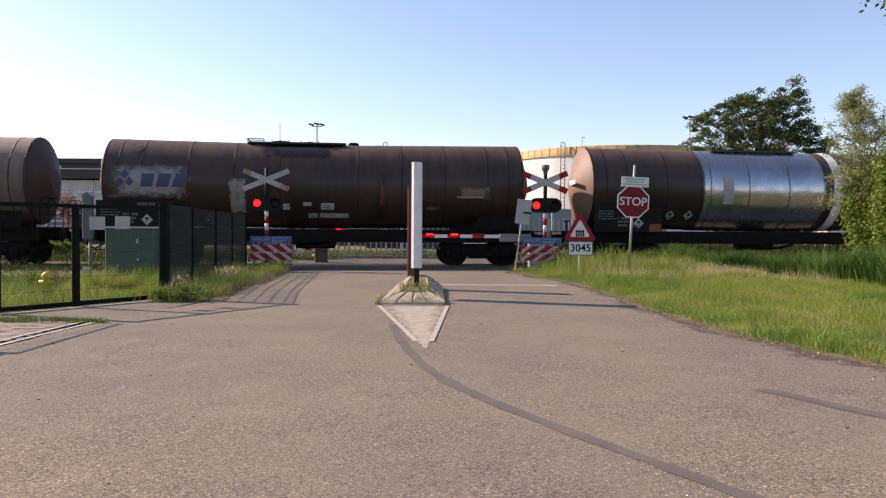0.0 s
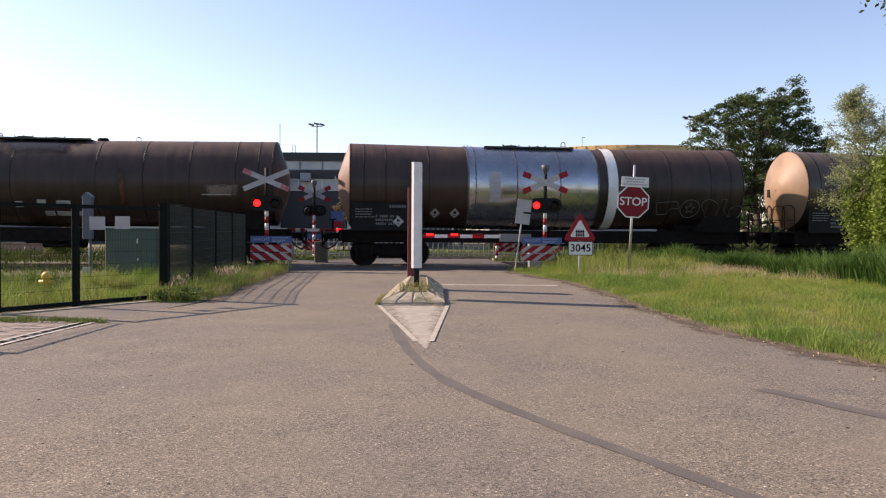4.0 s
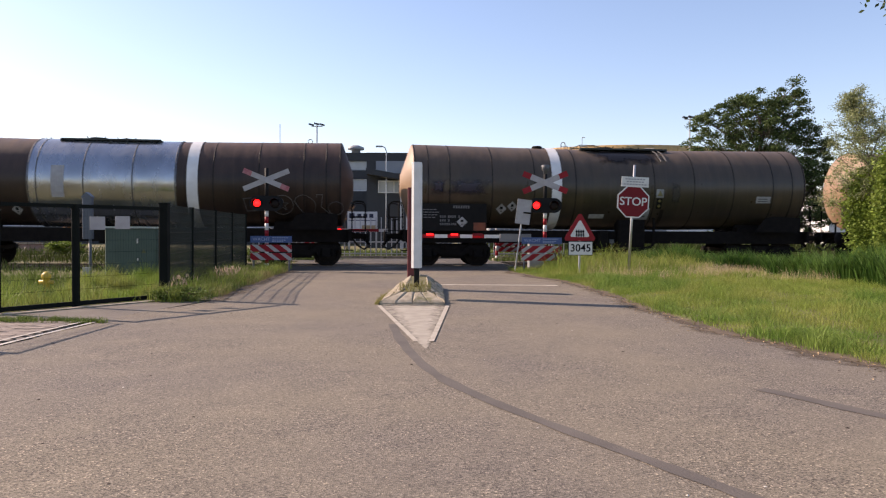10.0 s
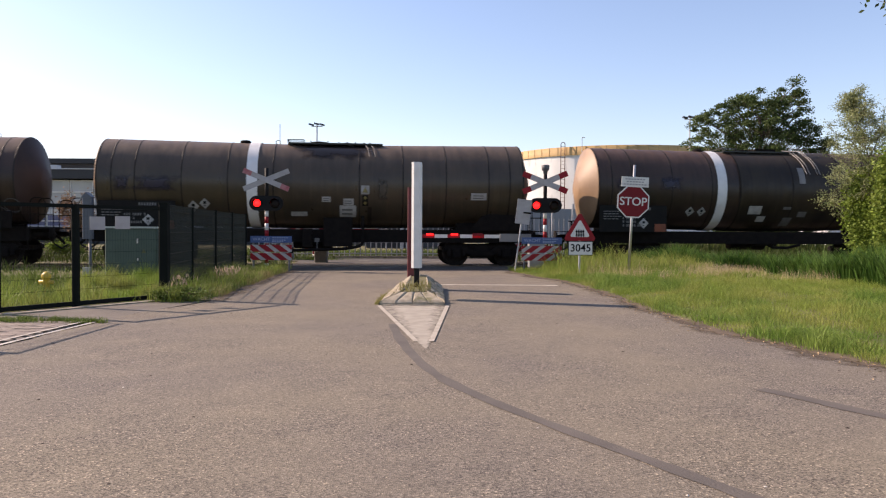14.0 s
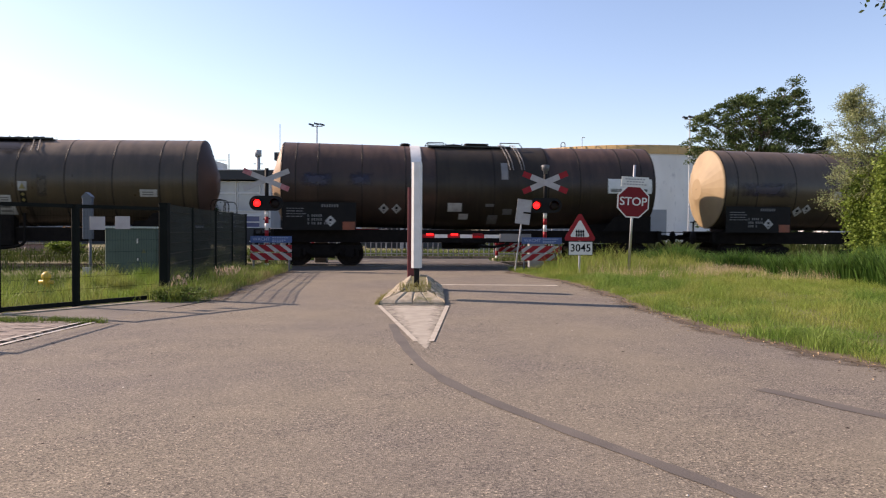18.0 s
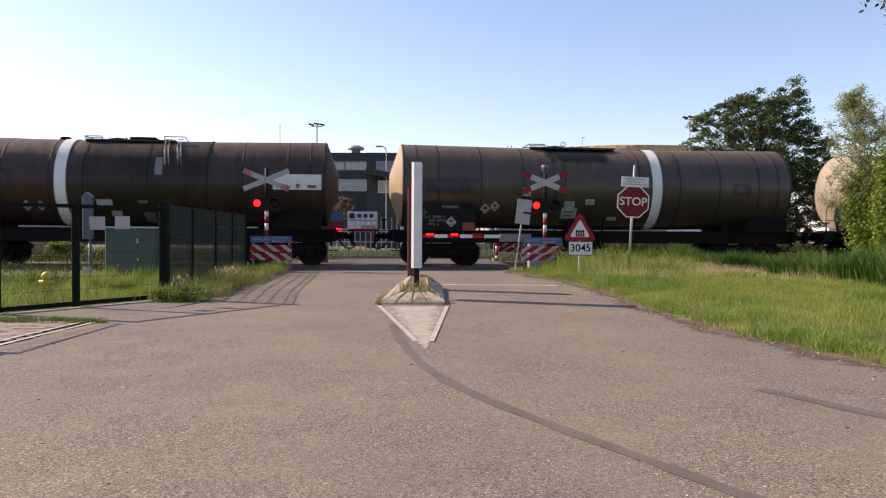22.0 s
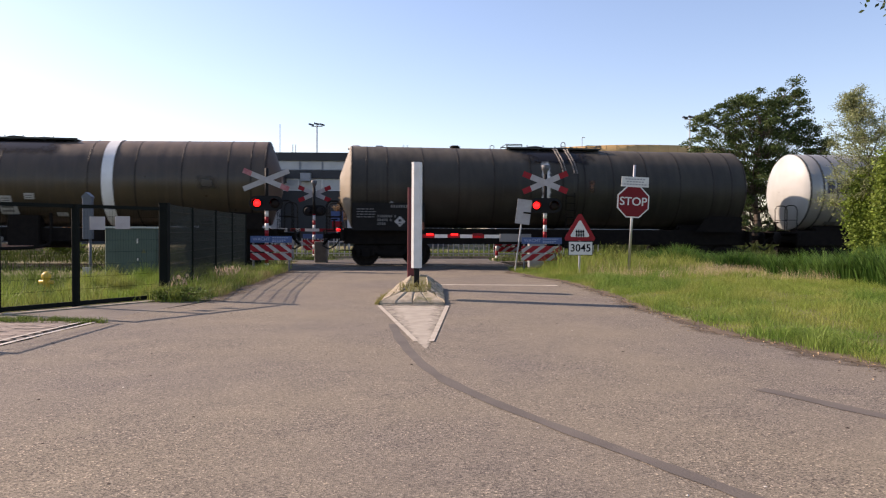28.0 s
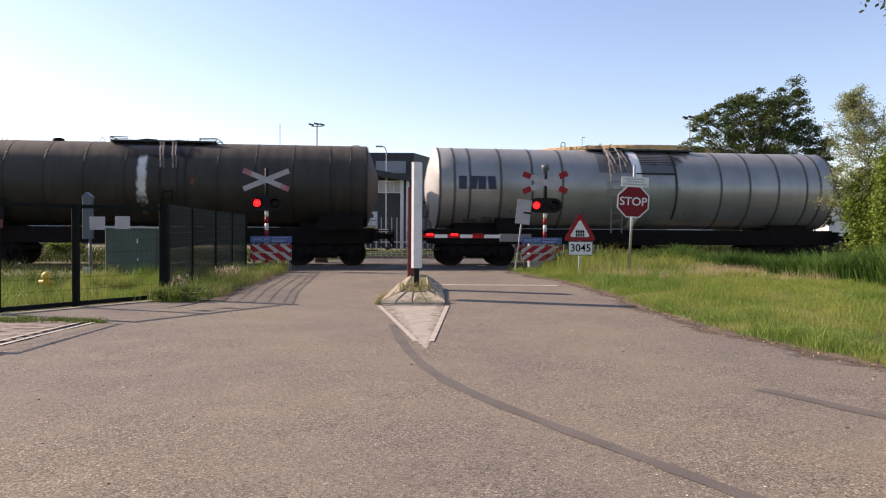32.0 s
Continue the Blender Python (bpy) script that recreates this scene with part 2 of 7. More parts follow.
# ---- mesh helpers ----
def part(name, bm, mat, parent=None, label="", at=None, smooth=False):
    """Links a bmesh as one mesh object, under a thing or a part when one is given."""
    me = bpy.data.meshes.new(name)
    if smooth:
        for fc in bm.faces:
            fc.smooth = True
    bm.to_mesh(me)
    bm.free()
    me.materials.append(mat)
    ob = new(name, me)
    if parent:
        ob.parent = parent
    if at is not None:
        ob.matrix_basis = at
    if label:
        ob["label"] = label
    return ob


def share(name, me, parent, at, label=""):
    """One more object on a mesh that is already there."""
    ob = new(name, me)
    ob.parent = parent
    ob.matrix_basis = at
    if label:
        ob["label"] = label
    return ob


def thing(name, m, label, category, group="", kind=""):
    e = new(name)
    e.empty_display_size = 0.2
    e.matrix_basis = m
    return tagged(e, label, category, group, kind)


def box(bm, c, s, m=None, bevel=0.0):
    """A box of centre c and size s, with chamfered long edges when bevel is set."""
    x, y, z = (v / 2 for v in s)
    r = bevel
    if r:
        ring = [(-x + r, -y), (x - r, -y), (x, -y + r), (x, y - r), (x - r, y), (-x + r, y), (-x, y - r), (-x, -y + r)]
    else:
        ring = [(-x, -y), (x, -y), (x, y), (-x, y)]
    m = m or Matrix()
    lo = [bm.verts.new(m @ Vector((c[0] + a, c[1] + b, c[2] - z))) for a, b in ring]
    hi = [bm.verts.new(m @ Vector((c[0] + a, c[1] + b, c[2] + z))) for a, b in ring]
    k = len(ring)
    bm.faces.new(lo[::-1])
    bm.faces.new(hi)
    for i in range(k):
        bm.faces.new((lo[i], lo[(i + 1) % k], hi[(i + 1) % k], hi[i]))


def rod(bm, p, q, r, seg=8, r2=None, cap=True):
    """A round bar from p to q."""
    p, q = Vector(p), Vector(q)
    d = (q - p).normalized()
    a = d.orthogonal().normalized()
    b = d.cross(a)
    r2 = r if r2 is None else r2
    rings = []
    for c, rr in ((p, r), (q, r2)):
        rings.append([bm.verts.new(c + rr * (math.cos(2 * math.pi * i / seg) * a + math.sin(2 * math.pi * i / seg) * b)) for i in range(seg)])
    for i in range(seg):
        j = (i + 1) % seg
        bm.faces.new((rings[0][i], rings[0][j], rings[1][j], rings[1][i]))
    if cap:
        bm.faces.new(rings[0][::-1])
        bm.faces.new(rings[1])


def path_rod(bm, pts, r, seg=8):
    for p, q in zip(pts, pts[1:]):
        rod(bm, p, q, r, seg)


def lathe(bm, profile, seg=32, axis="x", m=None, close=True):
    """Turns (along, radius, lift) rows round an axis."""
    m = m or Matrix()
    rings = []
    for row in profile:
        a, r = row[0], row[1]
        lift = row[2] if len(row) > 2 else 0.0
        ring = []
        for i in range(seg):
            w = 2 * math.pi * i / seg
            c, s = math.cos(w) * r, math.sin(w) * r
            v = Vector((a, c, s + lift)) if axis == "x" else (Vector((c, a, s)) if axis == "y" else Vector((c, s, a)))
            ring.append(bm.verts.new(m @ v))
        rings.append(ring)
    for ra, rb in zip(rings, rings[1:]):
        for i in range(seg):
            j = (i + 1) % seg
            bm.faces.new((ra[i], ra[j], rb[j], rb[i]))
    if close:
        bm.faces.new(rings[0][::-1])
        bm.faces.new(rings[-1])
    bmesh.ops.recalc_face_normals(bm, faces=bm.faces)


def plate(bm, outline, t, m=None):
    """An outline in the xz plane given thickness t towards +y."""
    m = m or Matrix()
    a = [bm.verts.new(m @ Vector((x, 0, z))) for x, z in outline]
    b = [bm.verts.new(m @ Vector((x, t, z))) for x, z in outline]
    bm.faces.new(a)
    bm.faces.new(b[::-1])
    k = len(a)
    for i in range(k):
        bm.faces.new((a[i], b[i], b[(i + 1) % k], a[(i + 1) % k]))
    bmesh.ops.recalc_face_normals(bm, faces=bm.faces)


def B():
    return bmesh.new()


def boxed(name, c, s, mat, parent, label="", bevel=0.0, at=None):
    bm = B()
    box(bm, c, s, None, bevel)
    return part(name, bm, mat, parent, label, at)


def rodded(name, pts, r, mat, parent, label="", seg=8):
    bm = B()
    path_rod(bm, pts, r, seg)
    return part(name, bm, mat, parent, label, None, seg > 8)


def text(name, words, size, mat, parent, at, depth=0.003, bold=0.0):
    cu = bpy.data.curves.new(name, "FONT")
    cu.body, cu.size, cu.extrude, cu.offset = words, size, depth, bold
    cu.align_x, cu.align_y = "CENTER", "CENTER"
    tmp = bpy.data.objects.new(name, cu)
    me = bpy.data.meshes.new_from_object(tmp)
    bpy.data.objects.remove(tmp)
    me.materials.clear()
    me.materials.append(mat)
    ob = new(name, me)
    ob.parent = parent
    ob.matrix_basis = at
    return ob


def stuff(name, verts, faces, mat, label, category, parent=None):
    me = bpy.data.meshes.new(name)
    me.from_pydata(verts, [], faces)
    me.materials.append(mat)
    ob = new(name, me)
    if parent:
        ob.parent = parent
    return tagged(ob, label, "" if parent else category, kind="stuff")


FACE = pose(0, 0, 0, 90, 0, 0)
# The railway: a straight line that recedes slightly to the east.
TRACK_D, TRACK_M = 27.1, 0.115
TRACK_A = math.atan(TRACK_M)
TRACK_C, TRACK_S = math.cos(TRACK_A), math.sin(TRACK_A)
RAIL_TOP = 0.02


def on_track(u, v=0.0, z=0.0):
    return Vector((u * TRACK_C - v * TRACK_S, TRACK_D + u * TRACK_S + v * TRACK_C, z))


def track_pose(u, v=0.0, z=0.0):
    return Matrix.Translation(on_track(u, v, z)) @ Matrix.Rotation(TRACK_A, 4, "Z")


# ---- ground, road, track ----
def interp(rows, v):
    for (a, x), (b, y) in zip(rows, rows[1:]):
        if v <= b:
            w = max(0.0, min(1.0, (v - a) / (b - a)))
            w = w * w * (3 - 2 * w)
            return x + (y - x) * w
    return rows[-1][1]


LEFT_EDGE = [(-8, -8.0), (2, -5.2), (8, -4.82), (11, -4.7), (13, -4.2), (17, -4.45), (21, -4.7), (25, -5.0)]
RIGHT_EDGE = [(-8, 9.0), (4, 5.6), (7, 4.25), (10, 3.58), (12.5, 3.43), (15.5, 3.44), (18.5, 3.2), (21, 2.5), (23, 2.15), (25, 2.1)]


def road_left(y):
    return interp(LEFT_EDGE, y)


def road_right(y):
    return interp(RIGHT_EDGE, y)


def reed_start(y):
    """x from which the reed bed grows at a distance y."""
    return 8.9 - (y - 14.6) * 0.22


def gate_line(y):
    """x of the gate at a distance y."""
    return -5.15 - (13.35 - y) * 0.64


def ground_z(x, y):
    v = (y - TRACK_D - TRACK_M * x) * TRACK_C
    if -9 < y < 24.8 and road_left(y) - 0.05 < x < road_right(y) + 0.05:
        return -0.06
    if y < 13.2 and x < 0 and x > max(gate_line(y), -10.5) - 0.12 and y > 2:
        return -0.06
    if abs(v) < 2.6:
        return -0.14
    bank = 0.0
    if x > 0 and v < 0:
        d = x - road_right(min(y, 25))
        bank = 0.2 * max(0.0, min(1.0, (d - 0.2) / 2.6))
        if x > reed_start(y):
            bank -= 0.25 * min(1.0, (x - reed_start(y)) / 1.2)
        bank *= max(0.0, min(1.0, (-v - 2.6) / 1.2))
    if v > 2.6:
        return -0.03
    bump = 0.03 * noise.noise((x * 0.8, y * 0.8, 0.0))
    return 0.012 + bank + (bump if abs(x) < 40 and abs(y) < 60 else 0.0)


def build_ground():
    xs = [-2500, -900, -300, -120, -60, -30, -20, -15] + [-12 + 0.3 * i for i in range(95)] + [17, 18, 20, 24, 30, 45, 70, 120, 300, 900, 2500]
    ys = [-2500, -600, -150, -40, -15, -9] + [-8 + 0.5 * i for i in range(30)] + [7 + 0.3 * i for i in range(90)] + [34.5, 36, 40, 50, 70, 110, 200, 500, 1200, 3500]
    verts = [(x, y, ground_z(x, y)) for y in ys for x in xs]
    n = len(xs)
    faces = [(j * n + i, j * n + i + 1, (j + 1) * n + i + 1, (j + 1) * n + i) for j in range(len(ys) - 1) for i in range(n - 1)]
    me = bpy.data.meshes.new("ground")
    me.from_pydata(verts, [], faces)
    me.materials.append(SOIL)
    for p in me.polygons:
        p.use_smooth = True
    tagged(new("ground", me), "grass-grown sandy soil beside the road", "ground", kind="structure")


def strip_mesh(name, rows, z, thick, mat, label, category="road"):
    """A slab between left and right edges given for each y."""
    bm = B()
    top = [(bm.verts.new((a, y, z)), bm.verts.new((b, y, z))) for y, a, b in rows]
    bot = [(bm.verts.new((a, y, z - thick)), bm.verts.new((b, y, z - thick))) for y, a, b in rows]
    for (p, q), (r, s), (p2, q2), (r2, s2) in zip(top, top[1:], bot, bot[1:]):
        bm.faces.new((p, q, s, r))
        bm.faces.new((p2, r2, s2, q2))
        bm.faces.new((p, r, r2, p2))
        bm.faces.new((q, q2, s2, s))
    for t, b in ((top[0], bot[0]), (top[-1], bot[-1])):
        bm.faces.new((t[0], b[0], b[1], t[1]))
    bmesh.ops.recalc_face_normals(bm, faces=bm.faces)
    return tagged(part(name, bm, mat), label, category, kind="structure")


def build_road():
    rows = []
    y = -8.0
    while y <= 24.01:
        w = 0.05 * noise.noise((3.1, y * 1.7, 0)) + 0.03 * noise.noise((9.1, y * 5.0, 0))
        w2 = 0.06 * noise.noise((13.1, y * 1.3, 0)) + 0.05 * noise.noise((19.1, y * 4.0, 0))
        rows.append((y, road_left(y) + w, road_right(y) + w2))
        y += 0.25
    strip_mesh("road", rows, 0.0, 0.12, ASPHALT, "worn light grey asphalt road leading to the crossing")
    # crossing deck between, before and behind the rails
    for v0, v1 in ((-3.35, -0.86), (-0.66, 0.66), (0.86, 3.4)):
        bm = B()
        u0, u1 = -5.5, 2.6
        box(bm, (0, 0, 0), (u1 - u0, v1 - v0, 0.13), track_pose(-1.45, (v0 + v1) / 2, -0.06), 0.01)
        tagged(part("crossing_deck", bm, ASPHALT_DARK), "dark asphalt deck between the rails of the crossing", "road", kind="structure")
    rows = [(30.0, -6.2, 3.4), (31.5, -7.5, 4.5), (33.0, -9, 7), (39, -9, 7)]
    strip_mesh("road_far", rows, 0.0, 0.1, ASPHALT_DARK, "dark asphalt yard road beyond the railway")
    # driveway to the gate, with brick paving in front of it
    rows = [(10.1, -7.4, -4.72), (11.3, -6.6, -4.66), (12.2, -6.0, -4.45), (13.15, -5.4, -4.25)]
    strip_mesh("driveway", rows, -0.002, 0.1, ASPHALT_OLD, "short grey asphalt driveway at the gate", "driveway")
    bm = B()
    box(bm, (0, 0, 0), (4.4, 0.16, 0.1), Matrix.Translation((-6.32, 11.2, -0.03)) @ Matrix.Rotation(math.atan2(1, 0.64), 4, "Z"), 0.02)
    tagged(part("gate_sill", bm, CONCRETE), "pale concrete strip under the gate", "sill", kind="structure")
    bm = B()
    box(bm, (-1.7, 30.4, 0.0005), (3.6, 0.25, 0.012))
    tagged(part("far_stop_line", bm, PAINT_ROAD), "worn white line beyond the rails", "road marking", kind="structure")
    # white kerb line along the paving
    bm = B()
    for i in range(12):
        y = 7.2 + 0.25 * i
        a = (road_left(y) - 0.02, y)
        b = (road_left(y + 0.25) - 0.02, y + 0.25)
        bm.faces.new([bm.verts.new(p) for p in ((a[0] - 0.07, a[1], 0.006), (a[0], a[1], 0.006), (b[0], b[1], 0.006), (b[0] - 0.07, b[1], 0.006))])
    for i in range(12):
        y = 7.2 + 0.25 * i
        p, q = road_left(y) - 0.2, road_left(y + 0.25) - 0.2
        bm.faces.new([bm.verts.new(v) for v in ((p - 0.05, y, 0.008), (p, y, 0.008), (q, y + 0.25, 0.008), (q - 0.05, y + 0.25, 0.008))])
    tagged(part("kerb_line", bm, material("pale kerb paint", (0.5, 0.46, 0.4), 0.85, 0, (0.33, 0.29, 0.245), 4, 8, 0.45)), "thin worn white line at the edge of the paving", "road marking", kind="structure")
    # stop line and the painted tip of the island
    bm = B()
    box(bm, (1.33, 17.4, 0.0005), (2.75, 0.17, 0.009))
    tagged(part("stop_line", bm, material("white line paint", (0.52, 0.47, 0.4), 0.8, 0, (0.3, 0.26, 0.21), 4, 9, 0.5)), "worn white painted stop line on asphalt", "road marking", kind="structure")
    bm = B()
    uv = bm.loops.layers.uv.new("UVMap")
    prev = None
    for i in range(21):
        f = i / 20
        l, r, y = -1.1 + 0.9 * f, 0.1 - 0.26 * f, 12.64 - 4.62 * f
        row = [(bm.verts.new((l + (r - l) * k / 6, y, 0.005)), (0.24 + 0.52 * k / 6, 0.5)) for k in range(7)]
        if prev:
            for p, q, u, v in zip(prev, prev[1:], row, row[1:]):
                quad = (p, u, v, q)
                fc = bm.faces.new([c for c, _ in quad])
                for lp, (_, c) in zip(fc.loops, quad):
                    lp[uv].uv = c
        prev = row
    bmesh.ops.recalc_face_normals(bm, faces=bm.faces)
    tagged(part("island_marking", bm, worn_paint("chipped road paint", (0.37, 0.335, 0.275), (0.24, 0.212, 0.172), 0.85, 4.2, 0.36)), "worn white painted triangle before the traffic island", "road marking", kind="structure")

    edge_paint = worn_paint("rubbed edge paint", (0.42, 0.38, 0.315), (0.3, 0.265, 0.215), 0.85, 5.0, 0.3)
    for z, (xa, ya), (xb, yb) in ((0.009, (-1.08, 12.5), (-0.3, 8.5)), (0.0115, (0.08, 12.5), (-0.13, 8.5)), (0.014, (-1.02, 12.56), (0.02, 12.58))):
        d = Vector((xb - xa, yb - ya)).normalized()
        nx, ny = -d.y * 0.034, d.x * 0.034
        bm = B()
        uv = bm.loops.layers.uv.new("UVMap")
        quads = 12
        for i in range(quads):
            f, g = i / quads, (i + 1) / quads
            p, q = (xa + (xb - xa) * f, ya + (yb - ya) * f), (xa + (xb - xa) * g, ya + (yb - ya) * g)
            fc = bm.faces.new([bm.verts.new(v) for v in ((p[0] - nx, p[1] - ny, z), (q[0] - nx, q[1] - ny, z), (q[0] + nx, q[1] + ny, z), (p[0] + nx, p[1] + ny, z))])
            for lp, c in zip(fc.loops, ((0.3, 0.5), (0.3, 0.5), (0.7, 0.5), (0.7, 0.5))):
                lp[uv].uv = c
        bmesh.ops.recalc_face_normals(bm, faces=bm.faces)
        tagged(part("edge_marking", bm, edge_paint), "worn white edge line of the painted triangle", "road marking", kind="structure")

    def ribbon(name, pts, w):
        bm = B()
        left, right = [], []
        for i, p in enumerate(pts):
            d = Vector(pts[min(i + 1, len(pts) - 1)]) - Vector(pts[max(i - 1, 0)])
            n = Vector((-d.y, d.x)).normalized() * (w / 2 * (1.0 + 0.32 * noise.noise((p[0] * 2.5, p[1] * 2.5, 0))))
            left.append(bm.verts.new((p[0] + n.x, p[1] + n.y, 0.004)))
            right.append(bm.verts.new((p[0] - n.x, p[1] - n.y, 0.004)))
        for i in range(len(pts) - 1):
            bm.faces.new((left[i], left[i + 1], right[i + 1], right[i]))
        tagged(part(name, bm, TAR), "dark bitumen strip sealing a crack in the asphalt", "road repair", kind="structure")

    def curve(a, b, c, d, n):
        a, b, c, d = (Vector(p) for p in (a, b, c, d))
        return [tuple((1 - t) ** 3 * a + 3 * (1 - t) ** 2 * t * b + 3 * (1 - t) * t * t * c + t ** 3 * d) for t in (i / n for i in range(n + 1))]

    ribbon("crack_seal", curve((-0.69, 10.1), (-0.55, 9.0), (-0.38, 7.7), (-0.07, 6.63), 24)[:-1] + curve((-0.07, 6.63), (0.13, 5.95), (0.6, 5.1), (1.05, 4.35), 24)[:-1] + curve((1.05, 4.35), (1.2, 4.1), (1.4, 3.75), (1.6, 3.4), 14), 0.12)
    ribbon("crack_seal", curve((2.62, 6.05), (2.8, 5.8), (2.98, 5.4), (3.25, 4.95), 24), 0.14)



def build_track():
    for v in (-0.755, 0.755):
        bm = B()
        prof = [(-0.07, -0.15), (0.07, -0.15), (0.07, -0.135), (0.012, -0.11), (0.012, -0.04), (0.036, -0.03), (0.036, 0.0), (-0.036, 0.0), (-0.036, -0.03), (-0.012, -0.04), (-0.012, -0.11), (-0.07, -0.135)]
        ends = []
        for u in (-160, 160):
            o = on_track(u, v, RAIL_TOP)
            ends.append([bm.verts.new(o + Vector((-TRACK_S * a, TRACK_C * a, b))) for a, b in prof])
        k = len(prof)
        for i in range(k):
            bm.faces.new((ends[0][i], ends[0][(i + 1) % k], ends[1][(i + 1) % k], ends[1][i]))
        tagged(part("rail", bm, RAIL), "rust-brown steel rail with a worn bright head", "rail", "rails of the track", "structure")
    bm = B()
    for a, b in ((-160, -5.5), (2.6, 160)):
        prof = [(-2.7, -0.2), (-1.6, -0.08), (1.6, -0.08), (2.7, -0.2)]
        r = [[bm.verts.new(on_track(u, v, z)) for v, z in prof] for u in (a, b)]
        for i in range(3):
            bm.faces.new((r[0][i], r[1][i], r[1][i + 1], r[0][i + 1]))
    tagged(part("ballast", bm, BALLAST), "brown crushed stone ballast under the track", "ballast", kind="structure")


# ---- crossing signals and signs ----
FLASHERS = []


def striped(parent, z0, z1, r, step, seg=14):
    """A red and white banded pole, a part for each band."""
    z, k = z0, 0
    while z < z1 - 0.01:
        e = min(z + step, z1)
        bm = B()
        rod(bm, (0, 0, z), (0, 0, e), r, seg)
        part("pole_band", bm, (WHITE, RED)[k % 2], parent, "", None, True)
        z, k = e, k + 1


def cross_arms(parent, z, half, slope, w, y, faded=False):
    """The two boards of a St Andrew's cross, white with red tips."""
    for s, yy in ((1, y), (-1, y - 0.026)):
        m = Matrix.Translation((0, yy, z)) @ Matrix.Rotation(-s * slope, 4, "Y")
        bm = B()
        box(bm, (0, 0, 0), (half * 1.28, 0.02, w), m)
        arm = part("cross_arm", bm, OFFWHITE, parent)
        for e in (-1, 1):
            bm = B()
            box(bm, (e * half * 0.82, 0, 0), (half * 0.36, 0.021, w), m)
            part("red_tip", bm, (OFFWHITE if s > 0 else FADED_RED) if faded else RED, arm)


def signal_lamp(parent, x, z, y, lit):
    bm = B()
    lathe(bm, [(y + 0.16, 0.1), (y + 0.15, 0.14), (y, 0.155)], 20, "y", Matrix.Translation((x, 0, z)))
    housing = part("lamp_housing", bm, BLACK, parent, "", None, True)
    bm = B()
    lathe(bm, [(y - 0.002, 0.114), (y - 0.02, 0.095), (y - 0.03, 0.05)], 20, "y", Matrix.Translation((x, 0, z)))
    part("lens", bm, LAMP_ON if lit else LAMP_OFF, housing, "glowing red lens" if lit else "dark unlit lens", None, True)
    bm = B()
    n = 12
    rows = []
    for d in (0.0, -0.2):
        rows.append([bm.verts.new((x + 0.15 * math.cos(math.pi * i / n), y + d, z + 0.145 * math.sin(math.pi * i / n))) for i in range(n + 1)])
    for i in range(n):
        bm.faces.new((rows[0][i], rows[0][i + 1], rows[1][i + 1], rows[1][i]))
    part("hood", bm, BLACK, housing)


def signal(m, name_label, far=False, cross_turn=0.0, faded=False, bell=True):
    s = thing("crossing_signal", m, name_label, "crossing signal", "level crossing signals")
    striped(s, 0.0, 1.95, 0.06, 0.21)
    rodded("upper_pole", [(0, 0, 1.95), (0, 0, 3.2)], 0.06, BLACK, s, "black upper pole", 12)
    bm = B()
    outline = []
    for c, a0 in ((0.29, -90), (-0.29, 90)):
        outline += [(c + 0.235 * math.cos(radians(a0 + 15 * i)), 2.1 + 0.235 * math.sin(radians(a0 + 15 * i))) for i in range(13)]
    plate(bm, outline, 0.03, Matrix.Translation((0, -0.1, 0)))
    part("backing_board", bm, BLACK, s)
    signal_lamp(s, -0.28, 2.1, -0.11, not far)
    signal_lamp(s, 0.28, 2.1, -0.11, not far)
    # both lenses always glow; an added cover stands in for the unlit one
    if not far:
        bm = B()
        lathe(bm, [(-0.15, 0.138), (-0.165, 0.115), (-0.172, 0.03)], 20, "y", Matrix.Translation((0, 0, 2.1)))
        cover = part("flasher_shutter", bm, LAMP_OFF, s, "added dark cover over whichever lamp is meant to be off", None, True)
        FLASHERS.append((cover, (-0.28, 0, 0), (0.28, 0, 0)))
    rodded("lamp_bracket", [(-0.3, 0.0, 2.1), (0.3, 0.0, 2.1)], 0.025, BLACK, s)
    holder = new("st_andrews_cross")
    holder.parent = s
    holder.matrix_basis = pose(0, 0, 0, 0, 0, cross_turn)
    cross_arms(s if not cross_turn else holder, 2.83, 0.76, radians(22.5), 0.16 if faded else 0.18, -0.08, faded)
    if not cross_turn:
        bpy.data.objects.remove(holder)
    if bell:
        bm = B()
        lathe(bm, [(3.1, 0.06), (3.2, 0.075), (3.24, 0.12), (3.38, 0.13), (3.4, 0.1)], 16, "z")
        part("bell", bm, DARK_GREY, s, "dark grey bell", None, True)
    boxed("foot", (0, 0, 0.04), (0.34, 0.34, 0.12), CONCRETE, s, "concrete foot", 0.03)
    return s


